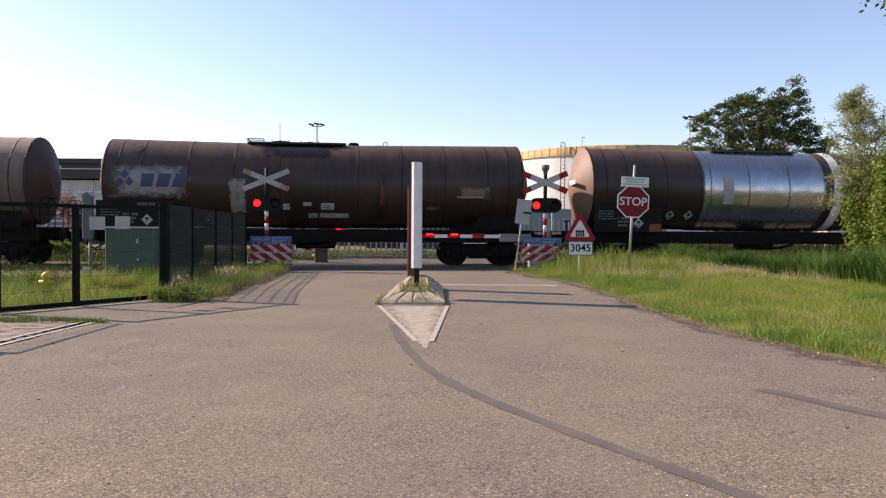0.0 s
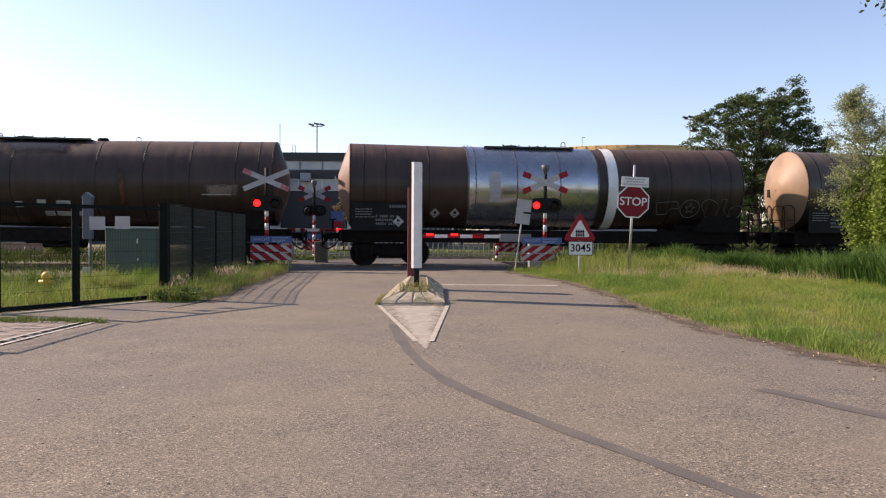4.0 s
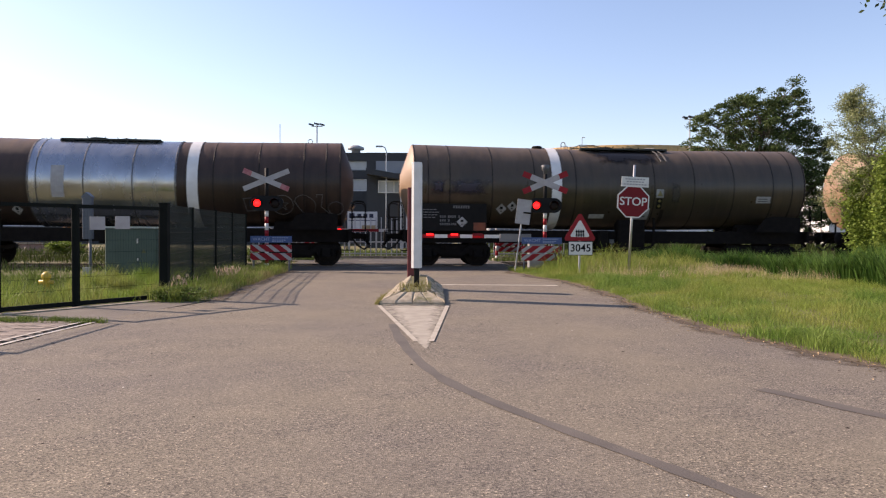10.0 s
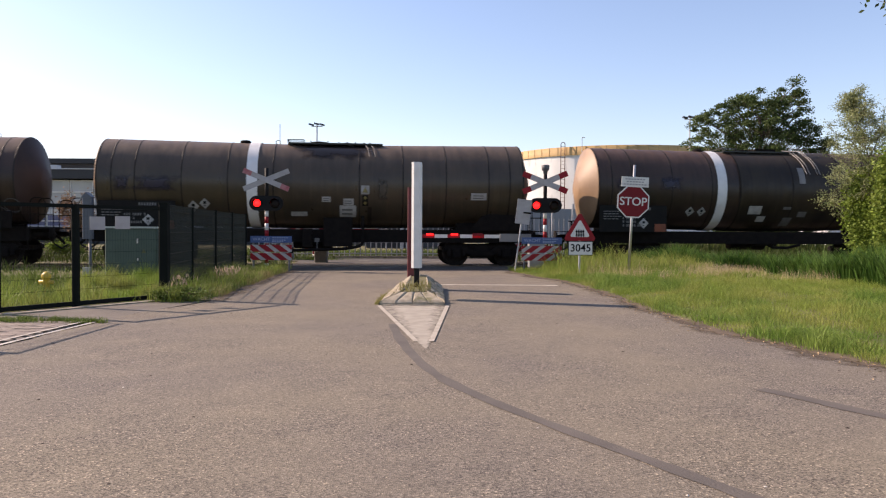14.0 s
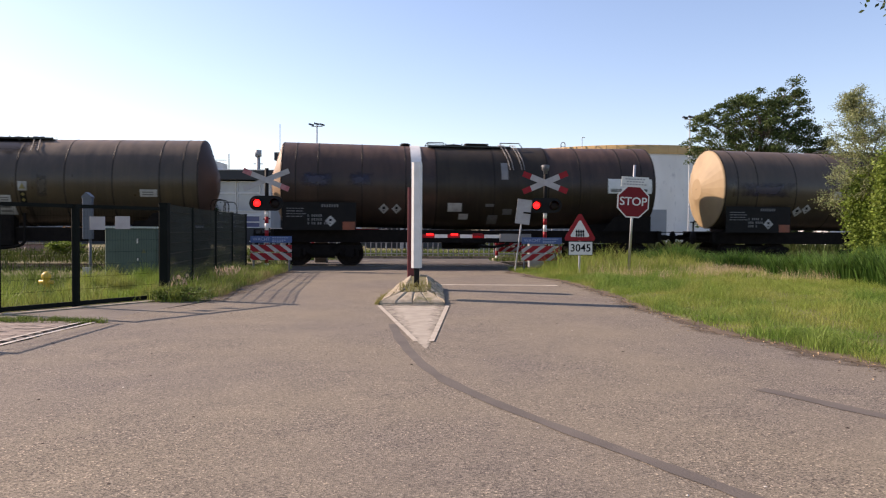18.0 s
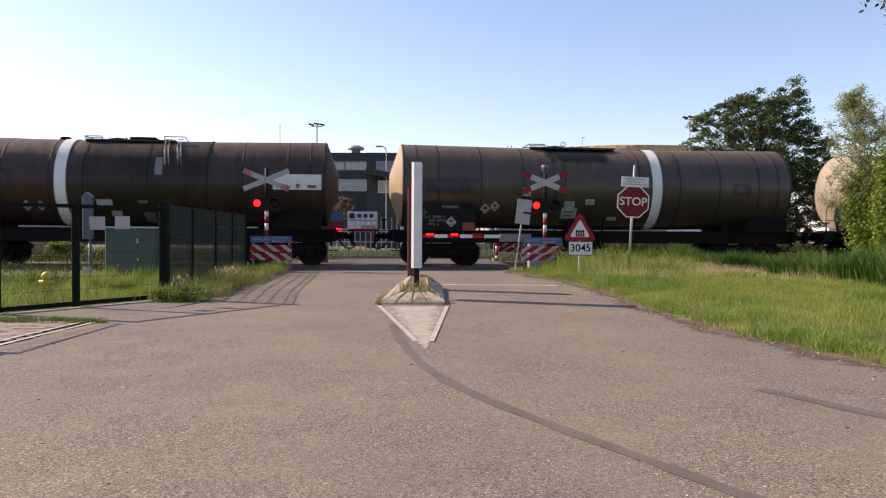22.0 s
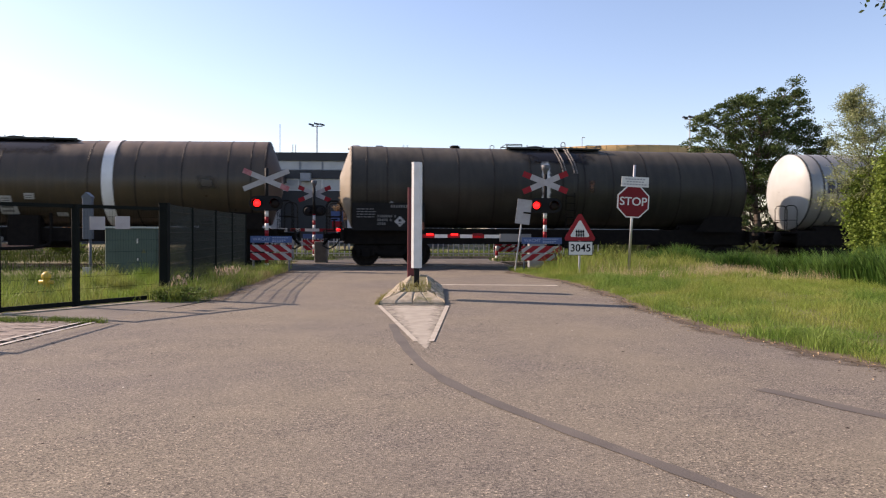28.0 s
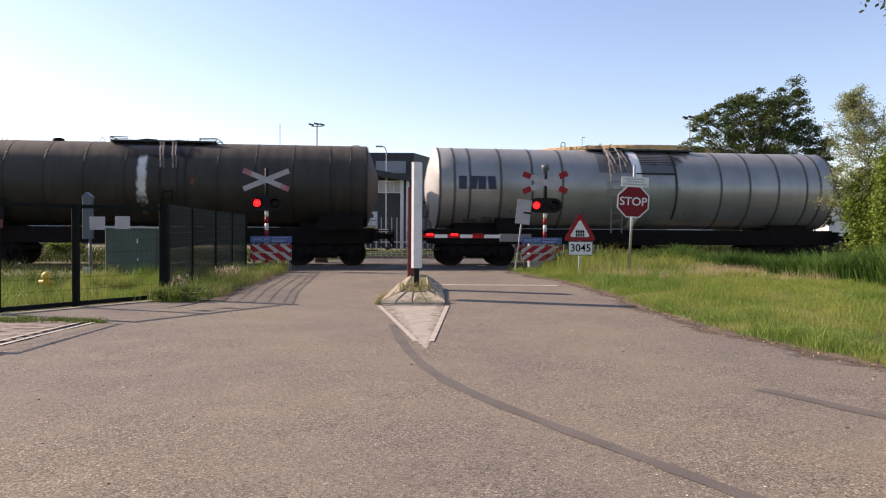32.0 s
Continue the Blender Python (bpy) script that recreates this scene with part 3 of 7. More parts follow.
def wacht_board(m, lean, width=1.24, letters=True):
    """Low warning board: blue strip with a word over two chevron strips, on two posts."""
    b = thing("warning_board", m, "blue and red-white striped low warning board on posts", "warning board", "warning boards")
    for x in (-width / 2 + 0.08, width / 2 - 0.08):
        rodded("post", [(x, 0.04, -0.02), (x, 0.04, 0.98)], 0.032, DARK_GREY, b)
    strip = boxed("word_strip", (0, 0, 0.98), (width, 0.025, 0.2), BLUE, b, "blue strip with pale lettering")
    if letters:
        text("lettering", "WACHT", 0.14, PALE_BLUE_TEXT, strip, Matrix.Translation((-width / 2 + 0.33, -0.016, 0.98)) @ FACE, 0.002, 0.0)
        for i, (z, n) in enumerate(((1.03, 7), (0.96, 6), (0.915, 5))):
            for k in range(n):
                boxed("text_bar", (0.06 + 0.07 * k, -0.015, z), (0.05, 0.004, 0.026), PALE_BLUE_TEXT, strip)
    for z in (0.71, 0.46):
        st = boxed("chevron_strip", (0, 0, z), (width, 0.025, 0.212), OFFWHITE, b)
        n = 3
        for i in range(-1, n + 1):
            x0 = -width / 2 + 0.07 + i * width / n - lean * 0.14
            o = [(x0, 0.106), (x0 + 0.24, 0.106), (x0 + 0.24 - lean * 0.28, -0.106), (x0 - lean * 0.28, -0.106)]
            bm = B()
            clip = []
            for (xa, ha), (xb, hb) in zip(o, o[1:] + o[:1]):
                for e in (-width / 2, width / 2):
                    if (xa - e) * (xb - e) < 0:
                        f = (e - xa) / (xb - xa)
                        clip.append((e, ha + f * (hb - ha), f, xa, ha))
            pts = []
            for (xa, ha), (xb, hb) in zip(o, o[1:] + o[:1]):
                if abs(xa) <= width / 2:
                    pts.append((xa, ha))
                pts += [(c[0], c[1]) for c in sorted((c for c in clip if (c[3], c[4]) == (xa, ha)), key=lambda c: c[2])]
            if len(pts) < 3:
                bm.free()
                continue
            plate(bm, [(x, z + h) for x, h in pts], 0.004, Matrix.Translation((0, -0.017, 0)))
            part("red_stripe", bm, RED, st)
    return b


def build_crossing():
    signal(pose(-5.55, 23.2, 0.0, 0, 0, 4), "red-white pole with faded crossed boards and lit red lamp", False, 0.0, True, False)
    signal(pose(3.27, 23.7, 0.0, 0, 0, -4), "red-white pole with crossed boards beside the barrier", False, -8)
    wacht_board(pose(-5.2, 22.3, 0.0, 0, 0, 2), -1)
    wacht_board(pose(3.07, 22.95, 0.0, 0, 0, -3), 1)
    # the far side of the line, seen from behind
    signal(pose(-5.6, 32.0, 0.0, 0, 0, 176), "far red-white signal pole seen from behind", True)
    signal(pose(2.3, 31.5, 0.0, 0, 0, 184), "far red-white signal pole seen from behind", True)
    wacht_board(pose(2.83, 32.2, 0.0, 0, 0, 4), 1, 1.24, False)
    wacht_board(pose(-5.75, 32.6, 0.0, 0, 0, -4), -1, 0.9, False)
    # half barrier
    b = thing("barrier", pose(2.75, 23.5, 0.0), "lowered half barrier with red-white boom and red lamps", "barrier")
    boxed("drive_housing", (0.25, 0.3, 0.5), (0.5, 0.4, 1.0), GREY, b, "grey drive housing", 0.03)
    boxed("counterweight", (-0.45, 0, 1.06), (1.0, 0.16, 0.25), DULL_GREY, b, "grey counterweight arm", 0.03)
    xs = [-0.91, -1.44, -1.81, -2.21, -2.61, -3.02, -3.46]
    for i, (x0, x1) in enumerate(zip(xs, xs[1:])):
        boxed("boom_section", ((x0 + x1) / 2, 0, 1.1), (abs(x1 - x0), 0.06, 0.11), RED if i % 2 else WHITE, b, "", 0.01)
    for x in (-3.17, -2.39, -1.65):
        bm = B()
        box(bm, (x, -0.05, 1.155), (0.22, 0.05, 0.055), None, 0.015)
        part("boom_lamp", bm, LAMP_ON, b, "glowing red boom lamp")
    # added cover hides a steadily glowing boom lamp to imitate it going out
    cover = boxed("flasher_shutter", (0, -0.09, 1.155), (0.3, 0.02, 0.085), RED_DEEP, b, "added dark red cover over the boom lamp meant to be off")
    FLASHERS.append((cover, (-2.39, 0, 0), (-1.65, 0, 0)))
    # half barrier of the other lane
    fb = thing("barrier", pose(-6.4, 31.0, 0.0), "lowered half barrier beyond the rails with a red lamp", "barrier")
    boxed("drive_housing", (-0.2, 0.3, 0.5), (0.5, 0.4, 1.0), GREY, fb, "grey drive housing", 0.03)
    boxed("counterweight", (-0.5, 0, 1.26), (0.7, 0.1, 0.14), WHITE, fb, "white counterweight arm", 0.02)
    xs = [0.0, 0.2, 0.4, 0.6, 1.2, 1.9, 2.4, 3.7, 4.1]
    for i, (x0, x1) in enumerate(zip(xs, xs[1:])):
        boxed("boom_section", ((x0 + x1) / 2, 0, 1.26), (x1 - x0, 0.06, 0.12), WHITE if i % 2 else RED, fb, "", 0.01)
    boxed("boom_lamp", (2.03, -0.05, 1.27), (0.22, 0.05, 0.09), LAMP_ON, fb, "glowing red boom lamp", 0.015)
    sg = thing("tilted_sign", pose(2.28, 23.3, 0.0, 0, 7, 0), "white square sign back on a leaning thin pole", "sign")
    rodded("pole", [(0, 0, 0.0), (0, 0, 2.2)], 0.025, STEEL, sg)
    boxed("panel", (0.02, -0.04, 1.9), (0.46, 0.015, 0.78), OFFWHITE, sg, "", 0.02, pose(0, 0, 0, 0, 0, 0))
    rodded("bracket", [(0.02, -0.06, 1.88), (0.27, -0.06, 1.88)], 0.025, BLACK, sg, "dark bracket")
    # stop sign
    st = thing("stop_sign", pose(5.05, 20.0, 0.16, 0, 2.6, 0), "red octagonal stop sign with subplate on a steel pole", "road sign")
    rodded("pole", [(0, 0.03, -0.16), (0, 0.03, 2.93)], 0.035, STEEL, st, "", 12)
    o = [(0.43 * math.cos(radians(22.5 + 45 * i)) / math.cos(radians(22.5)), 1.93 + 0.43 * math.sin(radians(22.5 + 45 * i)) / math.cos(radians(22.5))) for i in range(8)]
    bm = B()
    plate(bm, o, 0.012, Matrix.Translation((0, -0.03, 0)))
    octo = part("octagon", bm, WHITE, st, "white rim of the octagon")
    bm = B()
    plate(bm, [(x * 0.92, 1.93 + (z - 1.93) * 0.92) for x, z in o], 0.006, Matrix.Translation((0, -0.036, 0)))
    part("red_field", bm, RED_DEEP, octo)
    text("lettering", "STOP", 0.31, WHITE, octo, Matrix.Translation((0, -0.038, 1.93)) @ FACE, 0.003, 0.004)
    sub = boxed("subplate", (0.02, -0.03, 2.47), (0.74, 0.014, 0.27), WHITE, st)
    for z, n in ((2.54, 7), (2.47, 6), (2.4, 8)):
        for k in range(n):
            boxed("text_bar", (0.02 + 0.08 * (k - (n - 1) / 2), -0.04, z), (0.06, 0.006, 0.03), GREY, sub)
    # warning triangle with number plate
    tr = thing("warning_sign", pose(3.8, 20.5, 0.02), "red-rimmed triangular fence warning sign with numbered plate", "road sign")
    rodded("pole", [(0, 0.03, -0.1), (0, 0.03, 1.55)], 0.03, STEEL, tr)

    def tri(r):
        c = 1.27
        return [(r * math.sin(radians(120 * k + d)), c + r * math.cos(radians(120 * k + d))) for k in range(3) for d in (-5, 5)]
    bm = B()
    plate(bm, tri(0.475), 0.012, Matrix.Translation((0, -0.02, 0)))
    t0 = part("triangle", bm, RED, tr, "red triangle rim")
    bm = B()
    plate(bm, tri(0.29), 0.006, Matrix.Translation((0, -0.025, 0)))
    part("white_field", bm, WHITE, t0)
    bm = B()
    for i in range(5):
        x = -0.1 + 0.05 * i
        plate(bm, [(x - 0.014, 1.11), (x + 0.014, 1.11), (x + 0.014, 1.29), (x, 1.315), (x - 0.014, 1.29)], 0.004, Matrix.Translation((0, -0.03, 0)))
    for z in (1.16, 1.25):
        box(bm, (0, -0.0285, z), (0.25, 0.003, 0.024))
    part("fence_symbol", bm, BLACK, t0)
    p = boxed("number_plate", (0.02, -0.02, 0.79), (0.68, 0.012, 0.39), BLACK, tr, "white plate with black number")
    boxed("plate_face", (0.02, -0.028, 0.79), (0.65, 0.008, 0.36), WHITE, p)
    text("digits", "3045", 0.29, BLACK, p, Matrix.Translation((0.02, -0.034, 0.79)) @ FACE, 0.002, 0.004)


def build_island():
    """Concrete mound of ribbed blocks with a tall white and red marker."""
    i = thing("traffic_island", pose(-0.51, 13.4, 0.0), "mossy concrete traffic island of sloping blocks", "traffic island")
    base = [(-0.57, -0.8), (0.53, -0.76), (0.53, 0.0), (0.5, 2.95), (-0.52, 2.95), (-0.57, 0.0)]
    topo = [(-0.22, -0.42), (0.25, -0.42), (0.22, 0.1), (0.15, 2.6), (-0.17, 2.6), (-0.18, 0.1)]
    tops = [0.2, 0.2, 0.24, 0.31, 0.31, 0.24]
    k = len(base)
    for a in range(k):
        p0, p1, q0, q1 = Vector(base[a]), Vector(base[(a + 1) % k]), Vector(topo[a]), Vector(topo[(a + 1) % k])
        cnt = max(4, int((p1 - p0).length / 0.24))
        for j in range(cnt):
            t0, t1 = j / cnt + 0.003 + 0.008 * random.random(), (j + 1) / cnt - 0.003 - 0.008 * random.random()
            b0, b1, c0, c1 = p0.lerp(p1, t0), p0.lerp(p1, t1), q0.lerp(q1, t0), q0.lerp(q1, t1)
            for f0, f1 in ((0.0, 1.0),) if a == 0 else ((0.0, 0.52), (0.54, 1.0)):
                bm = B()
                jit = [random.uniform(-0.022, 0.022) for _ in range(8)]
                o = [b0.lerp(c0, f0), b1.lerp(c1, f0), b1.lerp(c1, f1), b0.lerp(c0, f1)]
                lo = [bm.verts.new((v.x + jit[e] * 0.5, v.y, -0.03)) for e, v in enumerate(o)]
                up = [bm.verts.new((v.x + jit[e], v.y + jit[e + 4], 0.05 + (tops[a] + (tops[(a + 1) % k] - tops[a]) * (t0 if e in (0, 3) else t1) - 0.05) * (f0 if e < 2 else f1) + jit[e] * 0.6)) for e, v in enumerate(o)]
                top = [bm.verts.new((up[e].co + (up[(e + 2) % 4].co - up[e].co) * 0.12) + Vector((0, 0, 0.02))) for e in range(4)]
                bm.faces.new(top)
                bm.faces.new(lo[::-1])
                for e in range(4):
                    n2 = (e + 1) % 4
                    bm.faces.new((lo[e], lo[n2], up[n2], up[e]))
                    bm.faces.new((up[e], up[n2], top[n2], top[e]))
                bmesh.ops.recalc_face_normals(bm, faces=bm.faces)
                part("block", bm, CONCRETE, i)
    bm = B()
    lo = [bm.verts.new((x * 0.98, y * 0.98, 0.0)) for x, y in topo]
    up = [bm.verts.new((x * 0.98, y * 0.98, h - 0.015)) for (x, y), h in zip(topo, tops)]
    bm.faces.new(up)
    for e in range(k):
        bm.faces.new((lo[e], lo[(e + 1) % k], up[(e + 1) % k], up[e]))
    bmesh.ops.recalc_face_normals(bm, faces=bm.faces)
    part("moss_fill", bm, SOIL, i, "mossy earth filling")
    bm = B()
    lo = [bm.verts.new((x, y, -0.02)) for x, y in base]
    mid = [bm.verts.new((x * 0.985, y * 0.985, 0.04)) for x, y in base]
    up = [bm.verts.new((x, y, h - 0.03)) for (x, y), h in zip(topo, tops)]
    for ra, rb in ((lo, mid), (mid, up)):
        for e in range(k):
            bm.faces.new((ra[e], ra[(e + 1) % k], rb[(e + 1) % k], rb[e]))
    bm.faces.new(up)
    bmesh.ops.recalc_face_normals(bm, faces=bm.faces)
    part("core", bm, material("old mortar", (0.3, 0.26, 0.19), 0.9, 0, (0.2, 0.17, 0.11), 6, 6, 0.5, 0.5, 50), i, "mortar between the blocks")
    mk = thing("island_marker", pose(-0.53, 13.75, 0.305), "tall white lane marker with a dark red back on the island", "traffic marker")
    boxed("white_panel", (0.035, 0.14, 1.25), (0.19, 0.4, 1.94), WHITE, mk, "white panel with chamfered edges", 0.045)
    boxed("panel_cap", (0.03, 0.14, 2.235), (0.19, 0.39, 0.03), WHITE, mk, "", 0.045)
    boxed("foot_post", (0.04, 0.0, 0.1), (0.1, 0.08, 0.5), BLACK, mk, "dark steel foot", 0.01)
    mk2 = thing("red_post", pose(-0.675, 16.0, 0.26), "dark red back of a lane marker on the island", "post")
    boxed("shaft", (0.0, 0.1, 0.96), (0.19, 0.34, 1.98), material("dark red paint", (0.13, 0.012, 0.016), 0.5, 0, (0.09, 0.012, 0.014), 5, 4), mk2, "", 0.015)


# ---- fence, gate, cabinet ----
def mesh_panel(parent, p, q, z0, z1, gap=0.05, r=0.0024, name="wire_mesh", thin=None, mat=DARKGREEN):
    """Welded wire mesh between two posts."""
    p, q = Vector((*p, 0)), Vector((*q, 0))
    d = (q - p)
    ln = d.length
    ang = math.atan2(d.y, d.x)
    m = Matrix.Translation(p) @ Matrix.Rotation(ang, 4, "Z")
    bm = B()
    n = int(ln / gap)
    for i in range(n + 1):
        box(bm, (i * ln / n, 0, (z0 + z1) / 2), (2 * (thin or r), 2 * (thin or r), z1 - z0), m)
    z = z1 - 0.13
    levels = [z1 - 0.01]
    while z > z0:
        levels.append(z)
        z -= 0.2
    for z in levels:
        for y in (-0.009, 0.009):
            box(bm, (ln / 2, y, z), (ln, 2 * r, 2 * r * 1.2), m)
    return part(name, bm, mat, parent)


def build_fence():
    g = thing("gate", pose(0, 0, 0), "closed dark green wire mesh gate in a steel frame", "gate")
    a, c, b = (-6.66, 10.98), (-5.99, 12.02), (-5.15, 13.35)
    for p, w, h in ((a, 0.1, 1.68), (c, 0.1, 1.68)):
        bm = B()
        box(bm, (p[0], p[1], h / 2), (w, w, h), None, 0.015)
        part("gate_post", bm, POST_GREEN, g)

    def rail(z, r):
        p, q = Vector((*a, z)), Vector((*b, z))
        d = q - p
        m = Matrix.Translation((p + q) / 2) @ Matrix.Rotation(math.atan2(d.y, d.x), 4, "Z")
        bm = B()
        box(bm, (0, 0, 0), (d.length, 0.05, r), m, 0.006)
        part("gate_rail", bm, POST_GREEN, g)
    rail(1.65, 0.06)
    rail(0.06, 0.07)
    mesh_panel(g, a, c, 0.1, 1.62, 0.05, 0.0011, thin=0.0006, mat=WIRE)
    mesh_panel(g, c, b, 0.1, 1.62, 0.05, 0.0011, thin=0.0006, mat=WIRE)
    for x, y, z in ((-5.76, 12.29, 1.376), (-5.51, 12.68, 1.39)):
        n = thing("notice", pose(x, y, z, 0, 0, 30), "small blank-looking white notice plate on the gate", "notice", "gate notices")
        boxed("plate", (0, 0, 0), (0.235, 0.012, 0.22), OFFWHITE, n)
    f = thing("fence", pose(0, 0, 0), "dark green welded wire mesh fence beside the road", "fence")
    posts = [(-5.1, 13.5), (-5.52, 16.2), (-5.78, 18.7), (-6.05, 21.1), (-6.27, 23.4)]
    for i, p in enumerate(posts):
        w = 0.155 if i == 0 else 0.07
        bm = B()
        box(bm, (p[0], p[1], 0.86), (w, w, 1.76), None, 0.012)
        box(bm, (p[0], p[1], 1.75), (w + 0.02, w + 0.02, 0.02), None, 0.012)
        part("fence_post", bm, POST_GREEN, f)
    wing = [(-6.72, 10.8), (-6.86, 8.4), (-7.0, 6.0)]
    for p in wing[1:]:
        boxed("fence_post", (p[0], p[1], 0.85), (0.07, 0.07, 1.72), POST_GREEN, f, "", 0.012)
    for p, q in zip(wing, wing[1:]):
        mesh_panel(f, p, q, 0.06, 1.66, 0.05, 0.0014, thin=0.0008)
        boxed("top_rail", ((p[0] + q[0]) / 2, (p[1] + q[1]) / 2, 1.66), (0.03, 2.4, 0.022), POST_GREEN, f, "", 0.006)
    for p, q in zip(posts, posts[1:]):
        mesh_panel(f, p, q, 0.06, 1.745, 0.05, 0.0027, thin=0.0035)
    c = thing("cabinet", pose(-6.75, 16.2, 0.0, 0, 0, 0), "green steel relay cabinet in the grass", "cabinet")
    boxed("body", (0, 0, 0.64), (1.14, 0.5, 1.28), CABINET, c, "", 0.02)
    boxed("lid", (0, 0, 1.31), (1.2, 0.56, 0.045), LID_PALE, c, "pale weathered lid", 0.02)
    boxed("door", (-0.002, -0.255, 0.68), (1.08, 0.012, 1.12), CABINET, c)
    boxed("handle", (0.15, -0.27, 1.02), (0.03, 0.03, 0.1), STEEL, c)
    boxed("lock", (0.15, -0.265, 0.62), (0.025, 0.02, 0.05), STEEL, c)
    bm = B()
    plate(bm, [(0.23, 0.76), (0.33, 0.76), (0.28, 0.85)], 0.004, Matrix.Translation((0, -0.266, 0)))
    part("warning_triangle", bm, WARN_DULL, c, "faded yellow hazard triangle")
    p = thing("cable_post", pose(-7.22, 15.0, 0.0), "pale blue-grey post with slanted cap and small box", "post")
    boxed("shaft", (0, 0, 1.5), (0.19, 0.12, 0.86), PALEBLUE, p, "", 0.015)
    rodded("foot_pole", [(0.04, 0, 0), (0.04, 0, 1.08)], 0.03, DARK_GREY, p, "thin dark pole", 10)
    bm = B()
    plate(bm, [(-0.1, 1.9), (0.1, 1.9), (0.1, 1.93), (-0.01, 2.02), (-0.1, 1.93)], 0.15, Matrix.Translation((0, -0.075, 0)))
    part("cap", bm, PALEBLUE, p)
    boxed("junction_box", (0.0, -0.06, 0.42), (0.14, 0.1, 0.16), GREY, p, "", 0.01)
    h = thing("hydrant", pose(-7.54, 14.0, -0.1), "small yellow hydrant with a pale cap in grass", "hydrant")
    bm = B()
    lathe(bm, [(0, 0.09), (0.03, 0.09), (0.04, 0.06), (0.42, 0.06), (0.44, 0.085), (0.5, 0.085), (0.56, 0.03)], 14, "z")
    part("barrel", bm, YELLOW, h, "", None, True)
    rodded("outlet", [(-0.13, 0, 0.36), (0.13, 0, 0.36)], 0.04, YELLOW, h, "", 10)


# ---- tank wagons ----
UNDER = material("grimy black underframe", (0.007, 0.0055, 0.005), 0.85, 0, (0.014, 0.011, 0.009), 5, 6, 0.5, 0.3, 40, spec=0.12)
WHEEL = material("rusty wheel steel", (0.012, 0.009, 0.008), 0.75, 0.1, (0.025, 0.018, 0.014), 8, 5, 0.5, spec=0.12)
PANEL_BLACK = material("black data panel", (0.006, 0.006, 0.006), 0.6, 0, (0.011, 0.01, 0.009), 4, 5, 0.5, spec=0.15)
WALK = material("grey-green steel grating", (0.05, 0.055, 0.05), 0.7, 0.2, (0.03, 0.034, 0.03), 8, 5, 0.5)
MARKING = material("dull white marking", (0.38, 0.38, 0.36), 0.6, 0, (0.22, 0.215, 0.2), 5, 5, 0.5)
BAND_WHITE = material("white tank band", (0.74, 0.74, 0.72), 0.5, 0, (0.6, 0.59, 0.56), 3, 5, 0.4)
ORANGE = material("orange hazard plate", (0.23, 0.05, 0.016), 0.5, 0, (0.14, 0.036, 0.014), 5, 4, 0.5)
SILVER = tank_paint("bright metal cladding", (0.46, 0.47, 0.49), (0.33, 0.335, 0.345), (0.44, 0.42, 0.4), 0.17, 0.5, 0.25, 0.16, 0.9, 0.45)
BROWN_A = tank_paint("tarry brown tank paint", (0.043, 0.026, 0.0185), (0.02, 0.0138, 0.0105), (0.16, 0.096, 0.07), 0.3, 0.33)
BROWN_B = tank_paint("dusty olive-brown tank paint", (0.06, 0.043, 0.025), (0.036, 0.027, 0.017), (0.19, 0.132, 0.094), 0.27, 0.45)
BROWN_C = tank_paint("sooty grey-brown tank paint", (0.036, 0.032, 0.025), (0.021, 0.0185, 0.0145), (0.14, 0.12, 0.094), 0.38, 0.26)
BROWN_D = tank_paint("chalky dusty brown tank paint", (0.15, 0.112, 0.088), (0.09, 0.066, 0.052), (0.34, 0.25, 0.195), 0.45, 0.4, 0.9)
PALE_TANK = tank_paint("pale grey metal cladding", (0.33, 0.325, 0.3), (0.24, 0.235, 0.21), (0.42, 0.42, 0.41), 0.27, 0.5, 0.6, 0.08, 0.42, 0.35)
RING_GREY = material("grey weld seam", (0.055, 0.052, 0.047), 0.6, 0, (0.09, 0.087, 0.08), 6, 4, spec=0.2)
RING_DARK = material("dark weld seam", (0.012, 0.0095, 0.008), 0.6, 0, (0.034, 0.026, 0.02), 1.6, 6, 0.5, spec=0.2)
END_PALE = material("white tank end", (0.42, 0.42, 0.4), 0.5, 0, (0.34, 0.34, 0.31), 1.5, 6, 0.5)
END_BROWN = material("dusty brown tank end", (0.22, 0.13, 0.09), 0.6, 0, (0.16, 0.1, 0.07), 1.5, 6, 0.5)
GRAFFITI = material("thin pale spray paint", (0.12, 0.112, 0.1), 0.7, 0, (0.05, 0.046, 0.04), 3, 6)
WARN_YELLOW = material("faded yellow label", (0.24, 0.19, 0.05), 0.6, 0, (0.12, 0.1, 0.04), 6, 5)
DUST = worn_paint("dusty rubbed patch", (0.135, 0.1, 0.07), (0.075, 0.055, 0.038), 0.4, 2.0, 0.35)
RUBBED = worn_paint("pale brown rubbed patch", (0.19, 0.15, 0.12), (0.11, 0.085, 0.066), 0.45, 2.2, 0.15)
STREAK = worn_paint("rusty streak", (0.12, 0.045, 0.02), (0.06, 0.03, 0.018), 0.45, 2.5, 0.5)
CREST_DARK = worn_paint("dark crest patch", (0.008, 0.0065, 0.006), (0.018, 0.013, 0.01), 0.3, 1.6, 0.12)
SPRAY = worn_paint("thin sprayed tag", (0.16, 0.15, 0.135), (0.07, 0.065, 0.055), 0.6, 7.0, 0.75)
PATCH_PALE = worn_paint("pale rubbed patch", (0.27, 0.255, 0.265), (0.15, 0.13, 0.12), 0.42, 1.8, 0.08)
BOARD_PALE = worn_paint("stained label board", (0.26, 0.245, 0.225), (0.17, 0.155, 0.135), 0.5, 3.0, -0.3)
